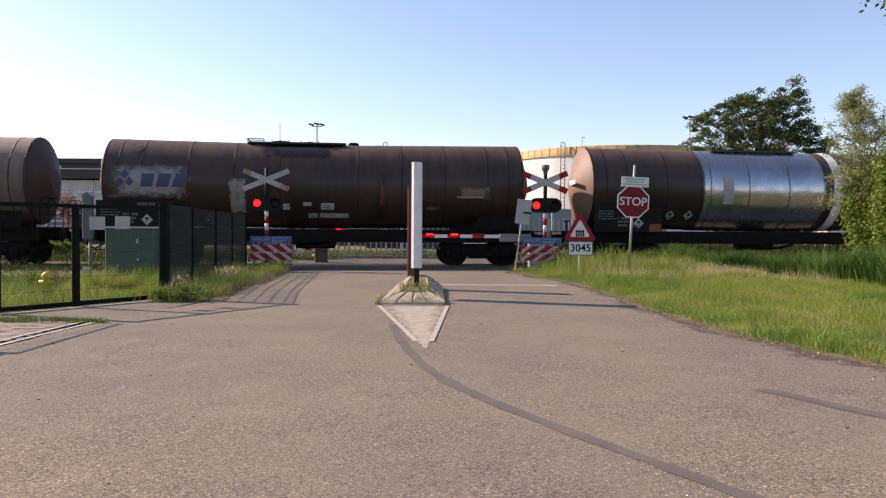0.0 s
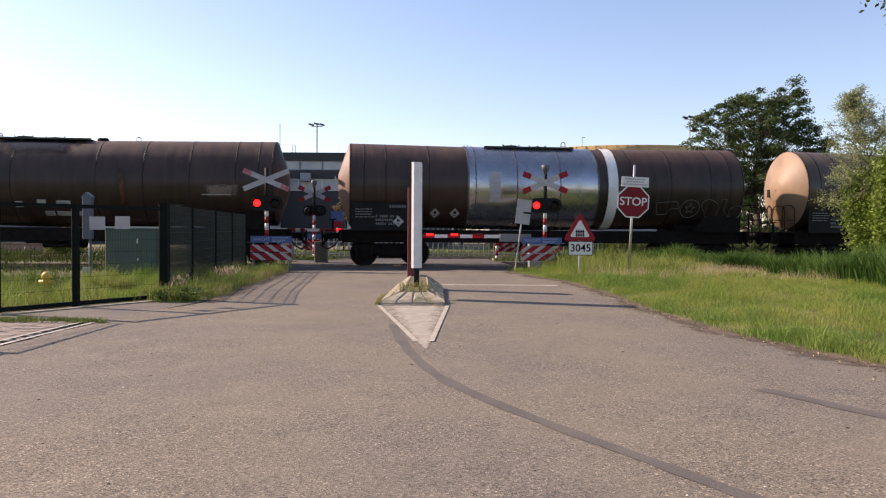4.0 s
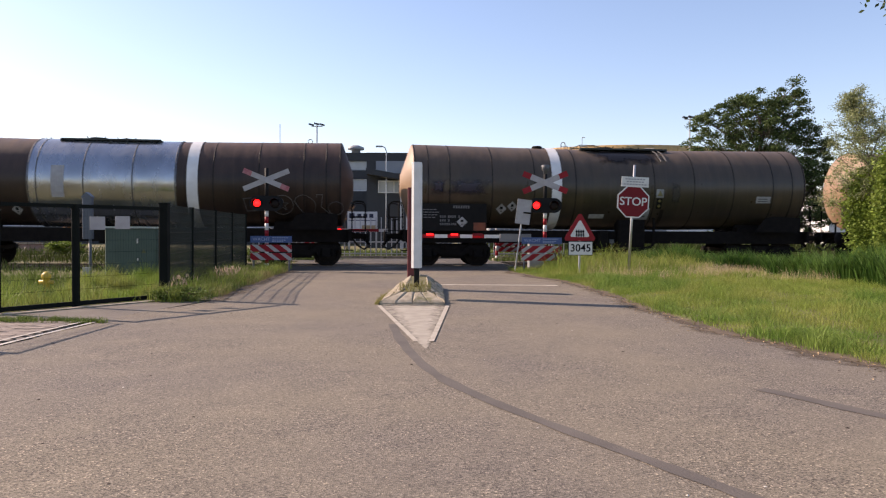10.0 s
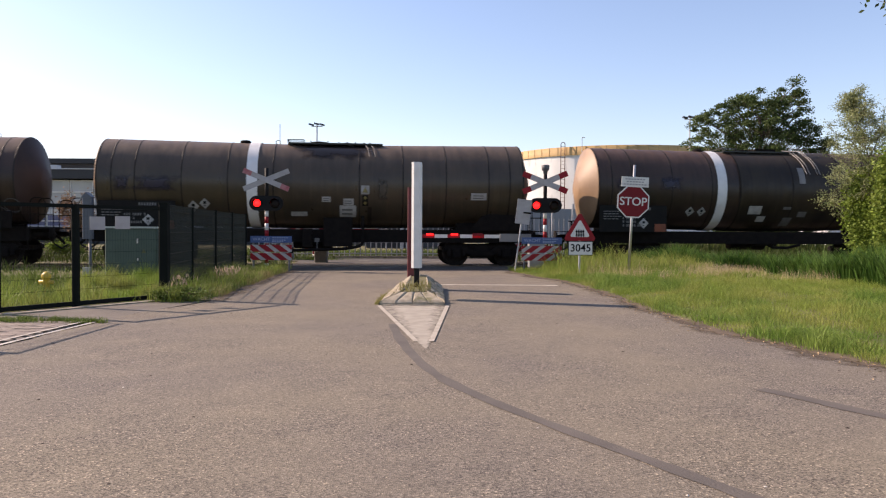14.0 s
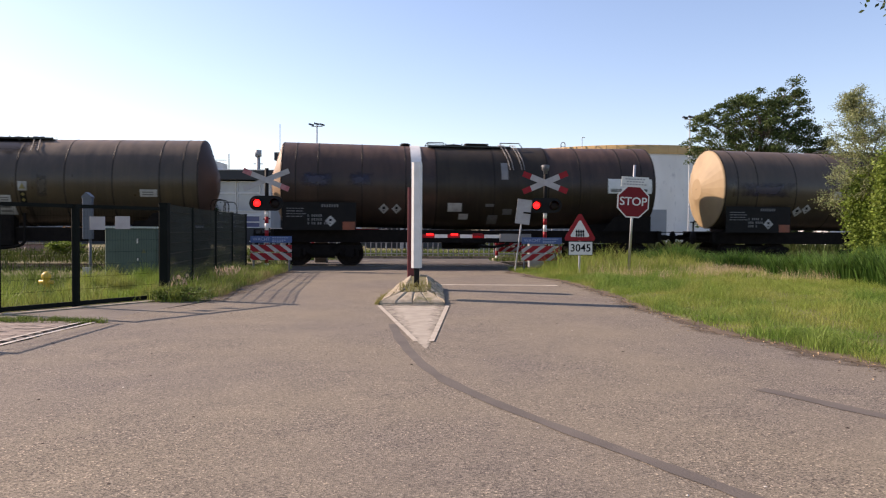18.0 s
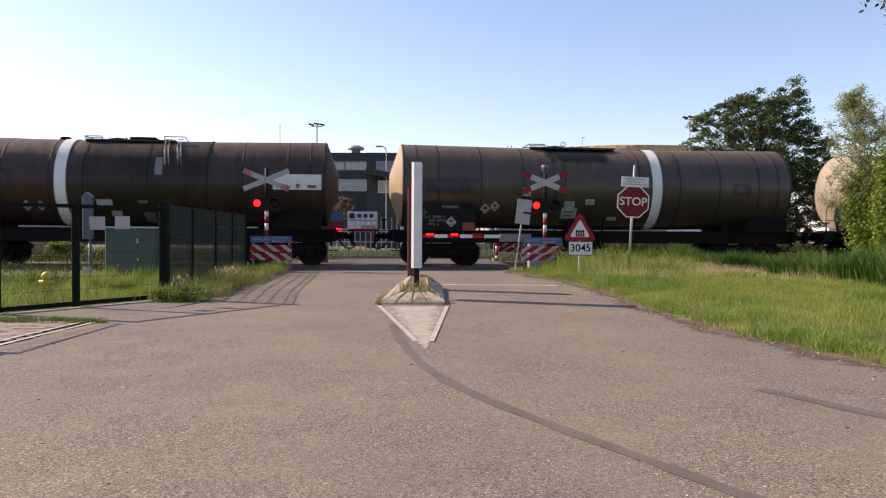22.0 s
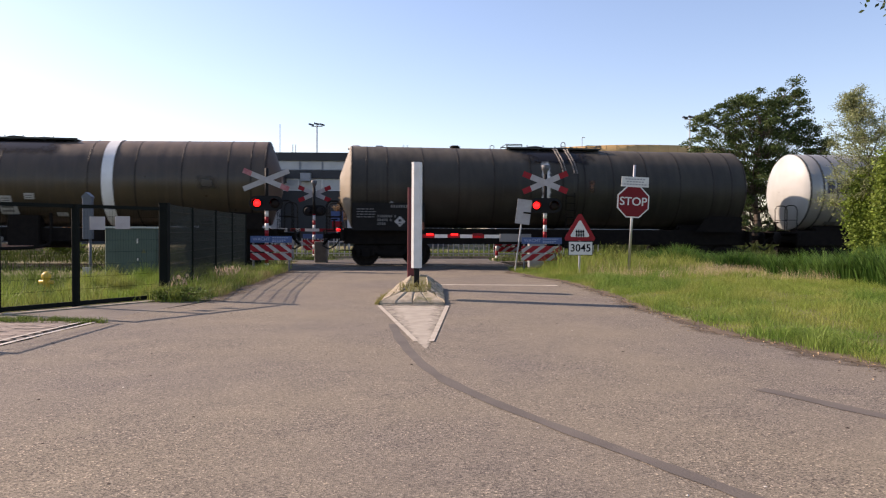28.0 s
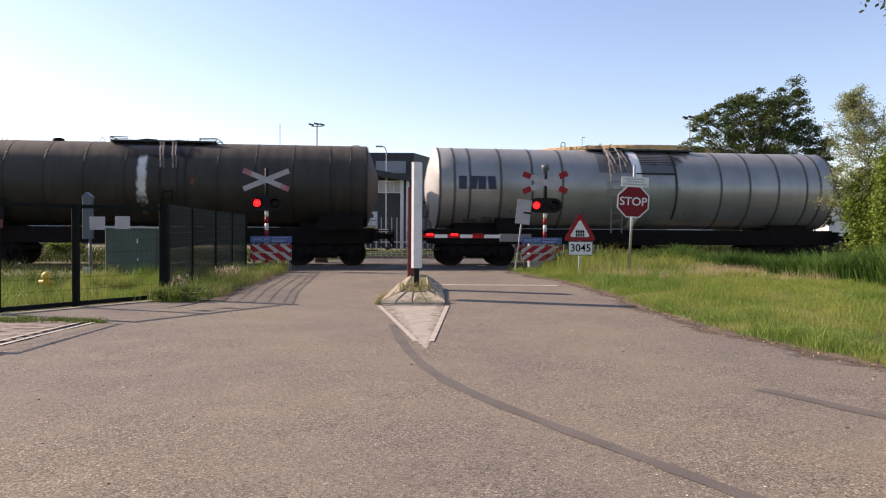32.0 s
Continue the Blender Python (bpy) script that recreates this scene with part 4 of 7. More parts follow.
PATCH_NAVY = worn_paint("remains of navy paint", (0.022, 0.02, 0.04), (0.03, 0.024, 0.03), 0.3, 2.2, 0.36)
FAINT = worn_paint("faint washed patch", (0.06, 0.05, 0.038), (0.04, 0.033, 0.026), 0.35, 2.5, 0.3)
BAND_WORN = worn_paint("worn white band", (0.66, 0.655, 0.63), (0.4, 0.37, 0.33), 0.45, 3.0, 0.12)
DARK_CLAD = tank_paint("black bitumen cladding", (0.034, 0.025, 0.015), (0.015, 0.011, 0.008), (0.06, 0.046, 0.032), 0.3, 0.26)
PRINT = material("dim stencilled print", (0.14, 0.14, 0.136), 0.6, 0, (0.08, 0.08, 0.077), 6, 5, 0.5)
# dark right-hand ends: the side away from the sun is put into this colour
END_SHADED = material("red-brown tank end with shade in its colour", (0.056, 0.034, 0.028), 0.6, 0, (0.032, 0.021, 0.018), 1.2, 7, 0.5, 0.06, 10, spec=0.25)
END_GOLD = material("dusty golden tank end", (0.33, 0.235, 0.125), 0.6, 0, (0.23, 0.16, 0.085), 1.5, 6, 0.5, 0.06, 10)
END_TAN = material("dusty tan tank end", (0.285, 0.235, 0.17), 0.6, 0, (0.2, 0.165, 0.122), 1.5, 6, 0.5, 0.06, 10)
END_RUST = material("dusty ochre tank end", (0.3, 0.19, 0.108), 0.55, 0, (0.2, 0.125, 0.075), 1.5, 6, 0.5, 0.06, 10)
LOGO_NAVY = material("dark navy logo paint", (0.018, 0.02, 0.045), 0.5)
LOGO_BLUE = material("faded blue logo paint", (0.03, 0.035, 0.1), 0.5)
LOGO_PALE = material("pale logo patch", (0.3, 0.29, 0.3), 0.55, 0, (0.18, 0.155, 0.14), 1.6, 7, 0.5, spots=(0.15, 0.115, 0.1), spot_scale=1.3, spot_at=0.55)

SIDE_GREY = material("weathered pale grey steel", (0.22, 0.21, 0.195), 0.5, 0.2, (0.16, 0.15, 0.14), 5, 5, 0.5)
TEXT_GREY = material("faded grey lettering", (0.12, 0.12, 0.115), 0.6, 0, (0.08, 0.078, 0.072), 6, 5, 0.5)
DARK_HOOD = material("darker grey hood paint", (0.13, 0.13, 0.125), 0.35, 0, (0.09, 0.088, 0.082), 1.5, 6, 0.5)

TANK_R, TANK_Z, SAG = 1.49, 2.88, 0.09
SHARED = {}


def shared_mesh(name, fn, mat, smooth=False):
    if name not in SHARED:
        bm = B()
        fn(bm)
        for fc in bm.faces:
            fc.smooth = smooth
        me = bpy.data.meshes.new(name)
        bm.to_mesh(me)
        bm.free()
        me.materials.append(mat)
        SHARED[name] = me
    return SHARED[name]


def wheelset_mesh(bm):
    for s in (-1, 1):
        lathe(bm, [(s * 0.68, 0.07), (s * 0.685, 0.485), (s * 0.715, 0.49), (s * 0.72, 0.46), (s * 0.81, 0.455), (s * 0.815, 0.39), (s * 0.77, 0.36), (s * 0.76, 0.16), (s * 0.84, 0.13), (s * 0.84, 0.02)], 28, "y")
    rod(bm, (0, -1.02, 0), (0, 1.02, 0), 0.075, 12)
    for k in range(4):
        w = k * math.pi / 2
        rod(bm, (0.25 * math.cos(w), -0.79, 0.25 * math.sin(w)), (0.25 * math.cos(w), -0.775, 0.25 * math.sin(w)), 0.05, 8)


def bogie_frame_mesh(bm):
    for s in (-1, 1):
        y = s * 1.0
        plate(bm, [(-1.35, 0.62), (-1.25, 0.72), (-0.55, 0.72), (-0.35, 0.55), (0.35, 0.55), (0.55, 0.72), (1.25, 0.72), (1.35, 0.62), (1.2, 0.5), (0.6, 0.48), (0.35, 0.36), (-0.35, 0.36), (-0.6, 0.48), (-1.2, 0.5)], 0.1, Matrix.Translation((0, y - 0.05, 0)))
        for a in (-0.9, 0.9):
            box(bm, (a, y + s * 0.06, 0.47), (0.3, 0.16, 0.3), None, 0.04)
            for d in (-0.24, 0.24):
                rod(bm, (a + d, y, 0.36), (a + d, y, 0.62), 0.085, 10)
    box(bm, (0, 0, 0.6), (0.5, 2.0, 0.25))
    for s in (-1, 1):
        box(bm, (0, s * 0.86, 0.5), (0.8, 0.12, 0.44))
        box(bm, (0.0, s * 0.8, 0.66), (2.5, 0.06, 0.2))
    for a in (-1.3, 1.3):
        box(bm, (a, 0, 0.6), (0.1, 2.0, 0.14))


def buffer_mesh(bm):
    lathe(bm, [(0, 0.14), (0.04, 0.14), (0.05, 0.1), (0.38, 0.095), (0.39, 0.075), (0.56, 0.075), (0.57, 0.24), (0.61, 0.235), (0.63, 0.12)], 18, "x")


def tank_profile(x0, x1, half, grow=0.0):
    """Barrel rows between two places along the wagon; the axis sags towards the middle."""
    rows = []
    n = max(1, int(abs(x1 - x0) / 0.6))
    for i in range(n + 1):
        x = x0 + (x1 - x0) * i / n
        rows.append((x, TANK_R + grow, -SAG * (1 - abs(x) / half)))
    return rows


def bars(parent, rows, mat, y, depth=0.006, name="marking_bar"):
    for x, z, w, h in rows:
        boxed(name, (x, y, z), (w, depth, h), mat, parent)


def side_y(z, grow=0.0, x=0.0):
    """y of the camera-side tank wall at a height and place."""
    d = z - TANK_Z + SAG * max(0.0, 1 - abs(x) / 7.1)
    return -math.sqrt(max(0.02, (TANK_R + grow) ** 2 - d * d))


def on_side(bm, x, z, w, h, grow=0.006, diamond=False):
    """A plate that follows the tank's round side."""
    n = 6
    rows = []
    for i in range(n + 1):
        k = i / n - 0.5
        zz = z + k * h
        ww = w * (1 - abs(k) * 2) if diamond else w
        y = side_y(zz, grow, x)
        rows.append((bm.verts.new((x - ww / 2 - 1e-4, y, zz)), bm.verts.new((x + ww / 2 + 1e-4, y, zz))))
    for (a, b), (c, d) in zip(rows, rows[1:]):
        bm.faces.new((a, b, d, c))


def side_plate(name, parent, x, z, w, h, mat, label="", diamond=False, grow=0.008):
    bm = B()
    on_side(bm, x, z, w, h, grow, diamond)
    return part(name, bm, mat, parent, label)


def wrap_patch(name, parent, x, z0, z1, w, mat, label="", grow=0.01, w_top=None, lean=0.0):
    """A painted or dirty patch that lies on the round side; z1 may reach the crown."""
    w_top = w if w_top is None else w_top
    zc = TANK_Z - SAG * max(0.0, 1 - abs(x) / 7.1)
    r = TANK_R + grow
    a0, a1 = (math.asin(max(-0.98, min(0.995, (z - zc) / r))) for z in (z0, z1))
    bm = B()
    uv = bm.loops.layers.uv.new("UVMap")
    n, k = 10, 12
    rows = []
    for j in range(k + 1):
        f = j / k
        a = a0 + (a1 - a0) * f
        ww = w + (w_top - w) * f
        rows.append([(bm.verts.new((x + lean * f + (i / n - 0.5) * ww, -r * math.cos(a), zc + r * math.sin(a))), (i / n, f)) for i in range(n + 1)])
    for p, q in zip(rows, rows[1:]):
        for i in range(n):
            quad = (p[i], p[i + 1], q[i + 1], q[i])
            fc = bm.faces.new([v for v, _ in quad])
            for lp, (_, c) in zip(fc.loops, quad):
                lp[uv].uv = c
    return part(name, bm, mat, parent, label, None, True)


def slant_bar(name, parent, x, z, w, h, lean, mat, label="", grow=0.014):
    """A leaning block of colour on the round side."""
    bm = B()
    rows = []
    for j in range(5):
        zz = z + (j / 4 - 0.5) * h
        y = side_y(zz, grow, x)
        rows.append((bm.verts.new((x - w / 2 + lean * (j / 4 - 0.5), y, zz)), bm.verts.new((x + w / 2 + lean * (j / 4 - 0.5), y, zz))))
    for (p, q), (r, t) in zip(rows, rows[1:]):
        bm.faces.new((p, q, t, r))
    return part(name, bm, mat, parent, label)


def ring_band(parent, x, w, half, grow, mat, name, label=""):
    bm = B()
    lathe(bm, tank_profile(x - w / 2, x + w / 2, half, grow), 56, "x", Matrix.Translation((0, 0, TANK_Z)), False)
    return part(name, bm, mat, parent, label, None, True)


def crest_fittings(w, half, fittings):
    """Small vents and lifting rings on the crown: kind, place."""
    for kind, x in fittings:
        top = TANK_Z + TANK_R - SAG * (1 - abs(x) / half)
        bm = B()
        if kind == "vent":
            lathe(bm, [(top - 0.06, 0.19), (top + 0.05, 0.19), (top + 0.085, 0.14), (top + 0.09, 0.02)], 16, "z", Matrix.Translation((x, -0.1, 0)))
            part("vent_cap", bm, UNDER, w, "", None, True)
        elif kind == "ring":
            path_rod(bm, [(x + 0.08 * math.cos(i * math.pi / 6), 0, top + 0.06 + 0.08 * math.sin(i * math.pi / 6)) for i in range(13)], 0.014, 6)
            part("lifting_ring", bm, SIDE_GREY, w)
        else:
            for d in (-0.07, 0.07):
                rod(bm, (x + d, 0, top - 0.05), (x + d, 0, top + 0.09), 0.012, 6)
            part("lifting_pin", bm, UNDER, w)


def top_walkway(w, px, pw, half, truss, cage):
    """Grated gangway on the crown, on a light frame, with dome lids and an end guard."""
    crown = TANK_Z + TANK_R - SAG * (1 - abs(px) / half)
    deck = crown - 0.015
    bm = B()
    for i in range(9):
        box(bm, (px, -0.5 + 0.125 * i, deck), (pw, 0.118, 0.022))
    for i in range(int(pw / 0.3) + 1):
        box(bm, (px - pw / 2 + 0.3 * i, 0, deck - 0.02), (0.03, 1.04, 0.02))
    walkway = part("walkway", bm, WALK, w, "dark steel grating on the crown")
    for y in (-0.56, 0.56):
        bm = B()
        box(bm, (px, y, deck + 0.022), (pw, 0.035, 0.05))
        if truss:
            box(bm, (px, y, deck - 0.075), (pw, 0.03, 0.025))
            for i in range(int(pw / 0.27) + 1):
                box(bm, (px - pw / 2 + 0.015 + 0.27 * i, y, deck - 0.03), (0.03, 0.03, 0.1))
        part("toe_board", bm, WALK, walkway)
    for x in (px - pw / 2 + 0.08, px - pw / 6, px + pw / 6, px + pw / 2 - 0.08):
        for y in (-0.5, 0.5):
            low = crown - TANK_R + math.sqrt(TANK_R ** 2 - y * y) - 0.02
            bm = B()
            box(bm, (x, y, (deck + low) / 2), (0.05, 0.05, deck - low))
            part("walkway_bracket", bm, WALK, walkway)
    for f, r, h in ((-0.18, 0.28, 0.09), (0.12, 0.24, 0.07)):
        bm = B()
        lathe(bm, [(crown - 0.1, r), (deck + h - 0.03, r), (deck + h, r + 0.04), (deck + h + 0.03, r), (deck + h + 0.05, 0.06)], 20, "z", Matrix.Translation((px + f * pw, 0, 0)))
        lid = part("dome_lid", bm, UNDER, w, "", None, True)
        for d in (-0.26, 0.0, 0.26):
            bm = B()
            rod(bm, (px + f * pw + d, -r * 0.8, deck + h - 0.02), (px + f * pw + d * 1.2, -r * 0.8, deck + h + 0.06), 0.018, 6)
            part("lid_clamp", bm, UNDER, lid)
    for e in cage:
        x0 = px + e * pw / 2
        x1 = x0 - e * 0.55
        bm = B()
        for y in (-0.54, 0.54):
            path_rod(bm, [(x0, y, deck), (x0 + e * 0.02, y, deck + 0.14), (x1, y, deck + 0.14), (x1, y, deck)], 0.016, 6)
        rod(bm, (x0 + e * 0.02, -0.54, deck + 0.14), (x0 + e * 0.02, 0.54, deck + 0.14), 0.016, 6)
        rod(bm, (x0, -0.54, deck + 0.09), (x1, -0.54, deck + 0.09), 0.014, 6)
        part("end_guard", bm, WALK, walkway)


RIBS_A = (0.5, 1.25, 2.75, 4.25, 5.75)
RIBS_B = (0.55, 1.25, 2.5, 3.75, 5.0, 6.3)
RIBS_C = (0.54, 1.08, 2.18, 3.3, 4.4)


def tank_wagon(u0, length, body, label, band=None, silver=None, platform=(0.0, 3.4), ribs=RIBS_A, panel=0.0, end=None, ring_mat=None, dished=False, truss=False, cage=(-1,), fittings=(), rails=(-1, 1), seed=1):
    """A bogie tank wagon whose middle is at u0 on the line at 0 s; length is that of its barrel."""
    w = thing("tank_wagon", track_pose(u0, 0, RAIL_TOP), label, "tank wagon", "wagons of the goods train")
    half = length / 2
    up = Matrix.Translation((0, 0, TANK_Z))
    bm = B()
    heads = [(-half - 0.36, 0.3), (-half - 0.27, 0.8), (-half - 0.15, 1.2), (-half - 0.04, 1.42)]
    prof = tank_profile(-half, half, half)
    if dished:
        prof = heads + prof + [(-x, r) for x, r in heads[::-1]]
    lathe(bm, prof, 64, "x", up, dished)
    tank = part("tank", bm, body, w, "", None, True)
    # left ends take a dusty, sunlit-toned colour, right ends a shaded one
    for s in () if dished else (-1, 1):
        bm = B()
        lathe(bm, [(s * (half - 0.01), TANK_R - 0.002), (s * (half + 0.03), TANK_R - 0.03), (s * (half + 0.39), 0.42), (s * (half + 0.4), 0.4), (s * (half + 0.41), 0.02)], 26 if seed in (5, 6, 9) else 48, "x", up, False)
        part("tank_end", bm, end if s < 0 and end else (body if dished else END_SHADED), w, "dusty conical end with a sunlit tone in its colour" if s < 0 else "", None, seed not in (5, 6, 9))
    if end and dished:
        bm = B()
        lathe(bm, [(-half - 0.375, 0.02), (-half - 0.368, 0.3), (-half - 0.278, 0.8), (-half - 0.158, 1.2), (-half - 0.048, 1.42), (-half - 0.004, TANK_R + 0.004)], 56, "x", up, False)
        part("tank_end", bm, end, w, "dusty dished end", None, True)
    xs = [-half + 0.03] + [-half + r for r in ribs] + [half - r for r in ribs[::-1]] + [half - 0.03]
    for x in xs:
        if silver and silver[0] - 0.1 < x < silver[1] + 0.1:
            continue
        bm = B()
        e = 0.045 if dished else 0.022
        lathe(bm, [(x - e, TANK_R - 0.001, 0), (x - e * 0.7, TANK_R + 0.007, 0), (x + e * 0.7, TANK_R + 0.007, 0), (x + e, TANK_R - 0.001, 0)], 48, "x", Matrix.Translation((0, 0, TANK_Z - SAG * (1 - abs(x) / half))), False)
        part("hoop", bm, ring_mat or RING_DARK, tank, "", None, True)
    if silver:
        ring_band(w, (silver[0] + silver[1]) / 2, silver[1] - silver[0], half, 0.02, SILVER, "bare_cladding", "bright bare metal cladding")
        for x in (silver[0] + 0.03, silver[0] + 0.28, silver[0] + 1.75, silver[0] + 3.3, silver[1] - 0.03):
            bm = B()
            lathe(bm, [(x - 0.02, TANK_R + 0.019, 0), (x - 0.014, TANK_R + 0.03, 0), (x + 0.014, TANK_R + 0.03, 0), (x + 0.02, TANK_R + 0.019, 0)], 48, "x", Matrix.Translation((0, 0, TANK_Z - SAG * (1 - abs(x) / half))), False)
            part("cladding_seam", bm, RING_GREY, tank, "", None, True)
    if band is not None:
        ring_band(w, band, 0.36, half, 0.026, BAND_WHITE, "band", "painted white band round the barrel")
    # underframe
    for y in (-0.95, 0.95):
        boxed("sole_bar", (0, y, 1.05), (length + 0.5, 0.09, 2 * (TANK_Z - TANK_R - SAG - 0.025 - 1.05)), UNDER, w)
    boxed("centre_sill", (0, 0, 1.06), (length + 0.4, 0.5, 0.26), UNDER, w)
    for s in (-1, 1):
        boxed("buffer_beam", (s * (half + 0.3), 0, 1.08), (0.12, 2.5, 0.4), UNDER, w, "", 0.02)
        for y in (-0.875, 0.875):
            share("buffer", shared_mesh("buffer", buffer_mesh, UNDER, True), w, Matrix.Translation((s * (half + 0.34), y, 1.04)) @ Matrix.Rotation(0 if s > 0 else math.pi, 4, "Z"))
        rodded("coupling", [(s * (half + 0.3), 0, 1.04), (s * (half + 0.75), 0, 1.0), (s * (half + 1.0), 0, 0.72)], 0.05, UNDER, w)
        rodded("brake_hose", [(s * (half + 0.34), 0.3, 1.0), (s * (half + 0.55), 0.3, 0.7), (s * (half + 0.8), 0.25, 0.55), (s * (half + 1.05), 0.2, 0.7)], 0.03, RUBBER, w)
        # saddles carry the barrel
        bm = B()
        for y in (-0.7, 0.7):
            plate(bm, [(-0.95, 1.15), (0.95, 1.15), (0.75, 1.85), (-0.75, 1.85)], 0.05, Matrix.Translation((s * (half - 1.45), y, 0)))
        box(bm, (s * (half - 1.45), 0, 1.3), (1.7, 1.8, 0.25))
        part("saddle", bm, UNDER, w)
        bx = s * (half - 1.42)
        bg = share("bogie", shared_mesh("bogie", bogie_frame_mesh, UNDER), w, Matrix.Translation((bx, 0, 0)))
        for a in (-0.92, 0.92):
            ws = share("wheelset", shared_mesh("wheelset", wheelset_mesh, WHEEL, False), bg, Matrix.Translation((a, 0, 0.46)))
            WHEELS.append((ws, a))
        # end platform with arched hand rails
        for y in (-1.2, 1.2, -0.55) if s in rails else ():
            bm = B()
            a, b = s * (half + 0.36), s * (half + 0.84)
            path_rod(bm, [(a, y, 1.2), (a, y, 2.1), (s * (half + 0.42), y, 2.22), (s * (half + 0.5), y, 2.26), (s * (half + 0.7), y, 2.26), (s * (half + 0.78), y, 2.22), (b, y, 2.1), (b, y, 1.2)], 0.017, 6)
            rod(bm, (a, y, 1.72), (b, y, 1.72), 0.013, 6)
            part("side_rail", bm, UNDER, w)
        boxed("end_platform", (s * (half + 0.6), 0, 1.24), (0.5, 2.5, 0.03), UNDER, w)
        boxed("end_step", (s * (half + 0.2), -1.05, 0.55), (0.45, 0.25, 0.03), UNDER, w)
        rodded("step_hanger", [(s * (half + 0.2), -1.0, 0.55), (s * (half + 0.2), -1.0, 1.1)], 0.02, UNDER, w)
    bm = B()
    rod(bm, (-half - 0.6, -0.2, 1.25), (-half - 0.6, -0.2, 1.62), 0.035, 8)
    rod(bm, (-half - 0.72, -0.2, 1.62), (-half - 0.48, -0.2, 1.64), 0.025, 6)
    part("handbrake_post", bm, UNDER, w)
    # brake gear, pipes and tanks below the barrel
    bm = B()
    rod(bm, (-0.9, 0.1, 0.78), (0.5, 0.1, 0.78), 0.2, 14)
    part("brake_reservoir", bm, UNDER, w)
    rodded("brake_rod", [(-half + 2.6, 0.25, 0.92), (0, 0.25, 0.95), (half - 2.6, 0.25, 0.92)], 0.025, UNDER, w)
    gx = platform[0] if platform else 0.0
    if seed in (3, 5):
        bm = B()
        path_rod(bm, [(gx + 0.95, -1.12, 1.75), (gx + 0.95, -1.12, 0.85), (gx + 0.88, -1.12, 0.72), (gx + 0.7, -1.12, 0.66), (gx + 0.3, -1.12, 0.6), (gx - 1.45, -1.12, 0.54)], 0.055, 8)
        lathe(bm, [(-0.08, 0.1), (0.02, 0.1)], 12, "x", Matrix.Translation((gx - 1.45, -1.12, 0.54)))
        part("outlet_pipe", bm, UNDER, w)
        boxed("valve_box", (gx + 0.1, -0.95, 1.18), (1.0, 0.5, 1.0), UNDER, w, "", 0.04)
        boxed("equipment_box", (gx - 0.95, -1.0, 0.98), (0.34, 0.4, 0.62), UNDER, w, "", 0.03)
        boxed("valve_tag", (gx - 0.62, -1.13, 0.9), (0.16, 0.01, 0.14), TEXT_GREY, w, "dull grey tag")
        rodded("valve_rod", [(gx - 0.62, -1.12, 0.84), (gx - 0.62, -1.12, 0.5)], 0.02, TEXT_GREY, w)
    else:
        boxed("valve_box", (gx + 0.1, -0.6, 1.0), (0.9, 0.5, 0.5), UNDER, w, "", 0.04)
        bm = B()
        path_rod(bm, [(gx + 0.2, -0.6, 0.85), (gx + 0.3, -0.9, 0.7), (gx + 0.9, -0.95, 0.68), (gx + 1.4, -0.95, 0.8)], 0.05, 8)
        part("outlet_pipe", bm, UNDER, w)
    if platform:
        px, pw = platform
        top_walkway(w, px, pw, half, truss, cage)
        # dark patch below the walkway, wider towards the top
        wrap_patch("spill_stain", w, px, TANK_Z + 0.72, TANK_Z + TANK_R - 0.03, pw * 0.72, CREST_DARK, "dark patch below the lids", 0.012, pw * 1.22)
    crest_fittings(w, half, fittings)
    if not dished:
        bm = B()
        plate(bm, [(half - 1.9, 1.26), (half - 0.12, 1.26), (half - 0.12, 1.8), (half - 1.2, 1.84), (half - 1.5, 1.76)], 0.03, Matrix.Translation((0, -1.4, 0)))
        part("end_panel", bm, UNDER, w, "grimy dark panel beside the saddle")
    if panel is not None:
        x0 = -half + 1.3 + panel
        pn = boxed("data_panel", (x0, -1.44, 1.72), (2.5, 0.03, 0.95), PANEL_BLACK, w, "black data panel with dull white lines", 0.01)
        panel_print(pn, x0, -1.46, seed)
    return w


def panel_print(pn, x0, y, seed):
    """Groups of small stencilled bars, a diamond placard and a hazard plate."""
    rng = random.Random(seed)
    rows = []
    for i in range(4):
        z = 1.98 - 0.09 * i
        x = x0 - 1.1
        while x < x0 - 0.55:
            a = rng.uniform(0.05, 0.14)
            rows.append((x + a / 2, z, a, 0.035))
            x += a + 0.03
    for i in range(3):
        x, z = x0 - 0.4, 1.74 - 0.13 * i
        for j in range(rng.choice((4, 6, 8))):
            if j % 2 == 1 and rng.random() < 0.3:
                x += 0.06
            rows.append((x + 0.03, z, 0.045, 0.085))
            x += 0.075
    for i in range(7):
        rows.append((x0 + 0.1 + 0.085 * i, 2.08, 0.05, 0.1))
    bars(pn, rows, PRINT, y)
    placard(pn, x0 + 0.38, 1.56, 0.19, y - 0.004)
    boxed("hazard_plate", (x0 + 1.0, y - 0.003, 1.4), (0.42, 0.008, 0.28), ORANGE, pn, "orange hazard plate")


def placard(parent, x, z, r, y):
    """A white diamond with a dark sign in it."""
    bm = B()
    plate(bm, [(x, z - r), (x + r, z), (x, z + r), (x - r, z)], 0.008, Matrix.Translation((0, y, 0)))
    p = part("placard", bm, MARKING, parent, "white diamond placard")
    boxed("sign_bar", (x, y - 0.002, z + r * 0.18), (r * 0.5, 0.004, r * 0.42), BLACK, p)
    boxed("sign_bar", (x, y - 0.002, z - r * 0.42), (r * 0.3, 0.004, r * 0.14), BLACK, p)


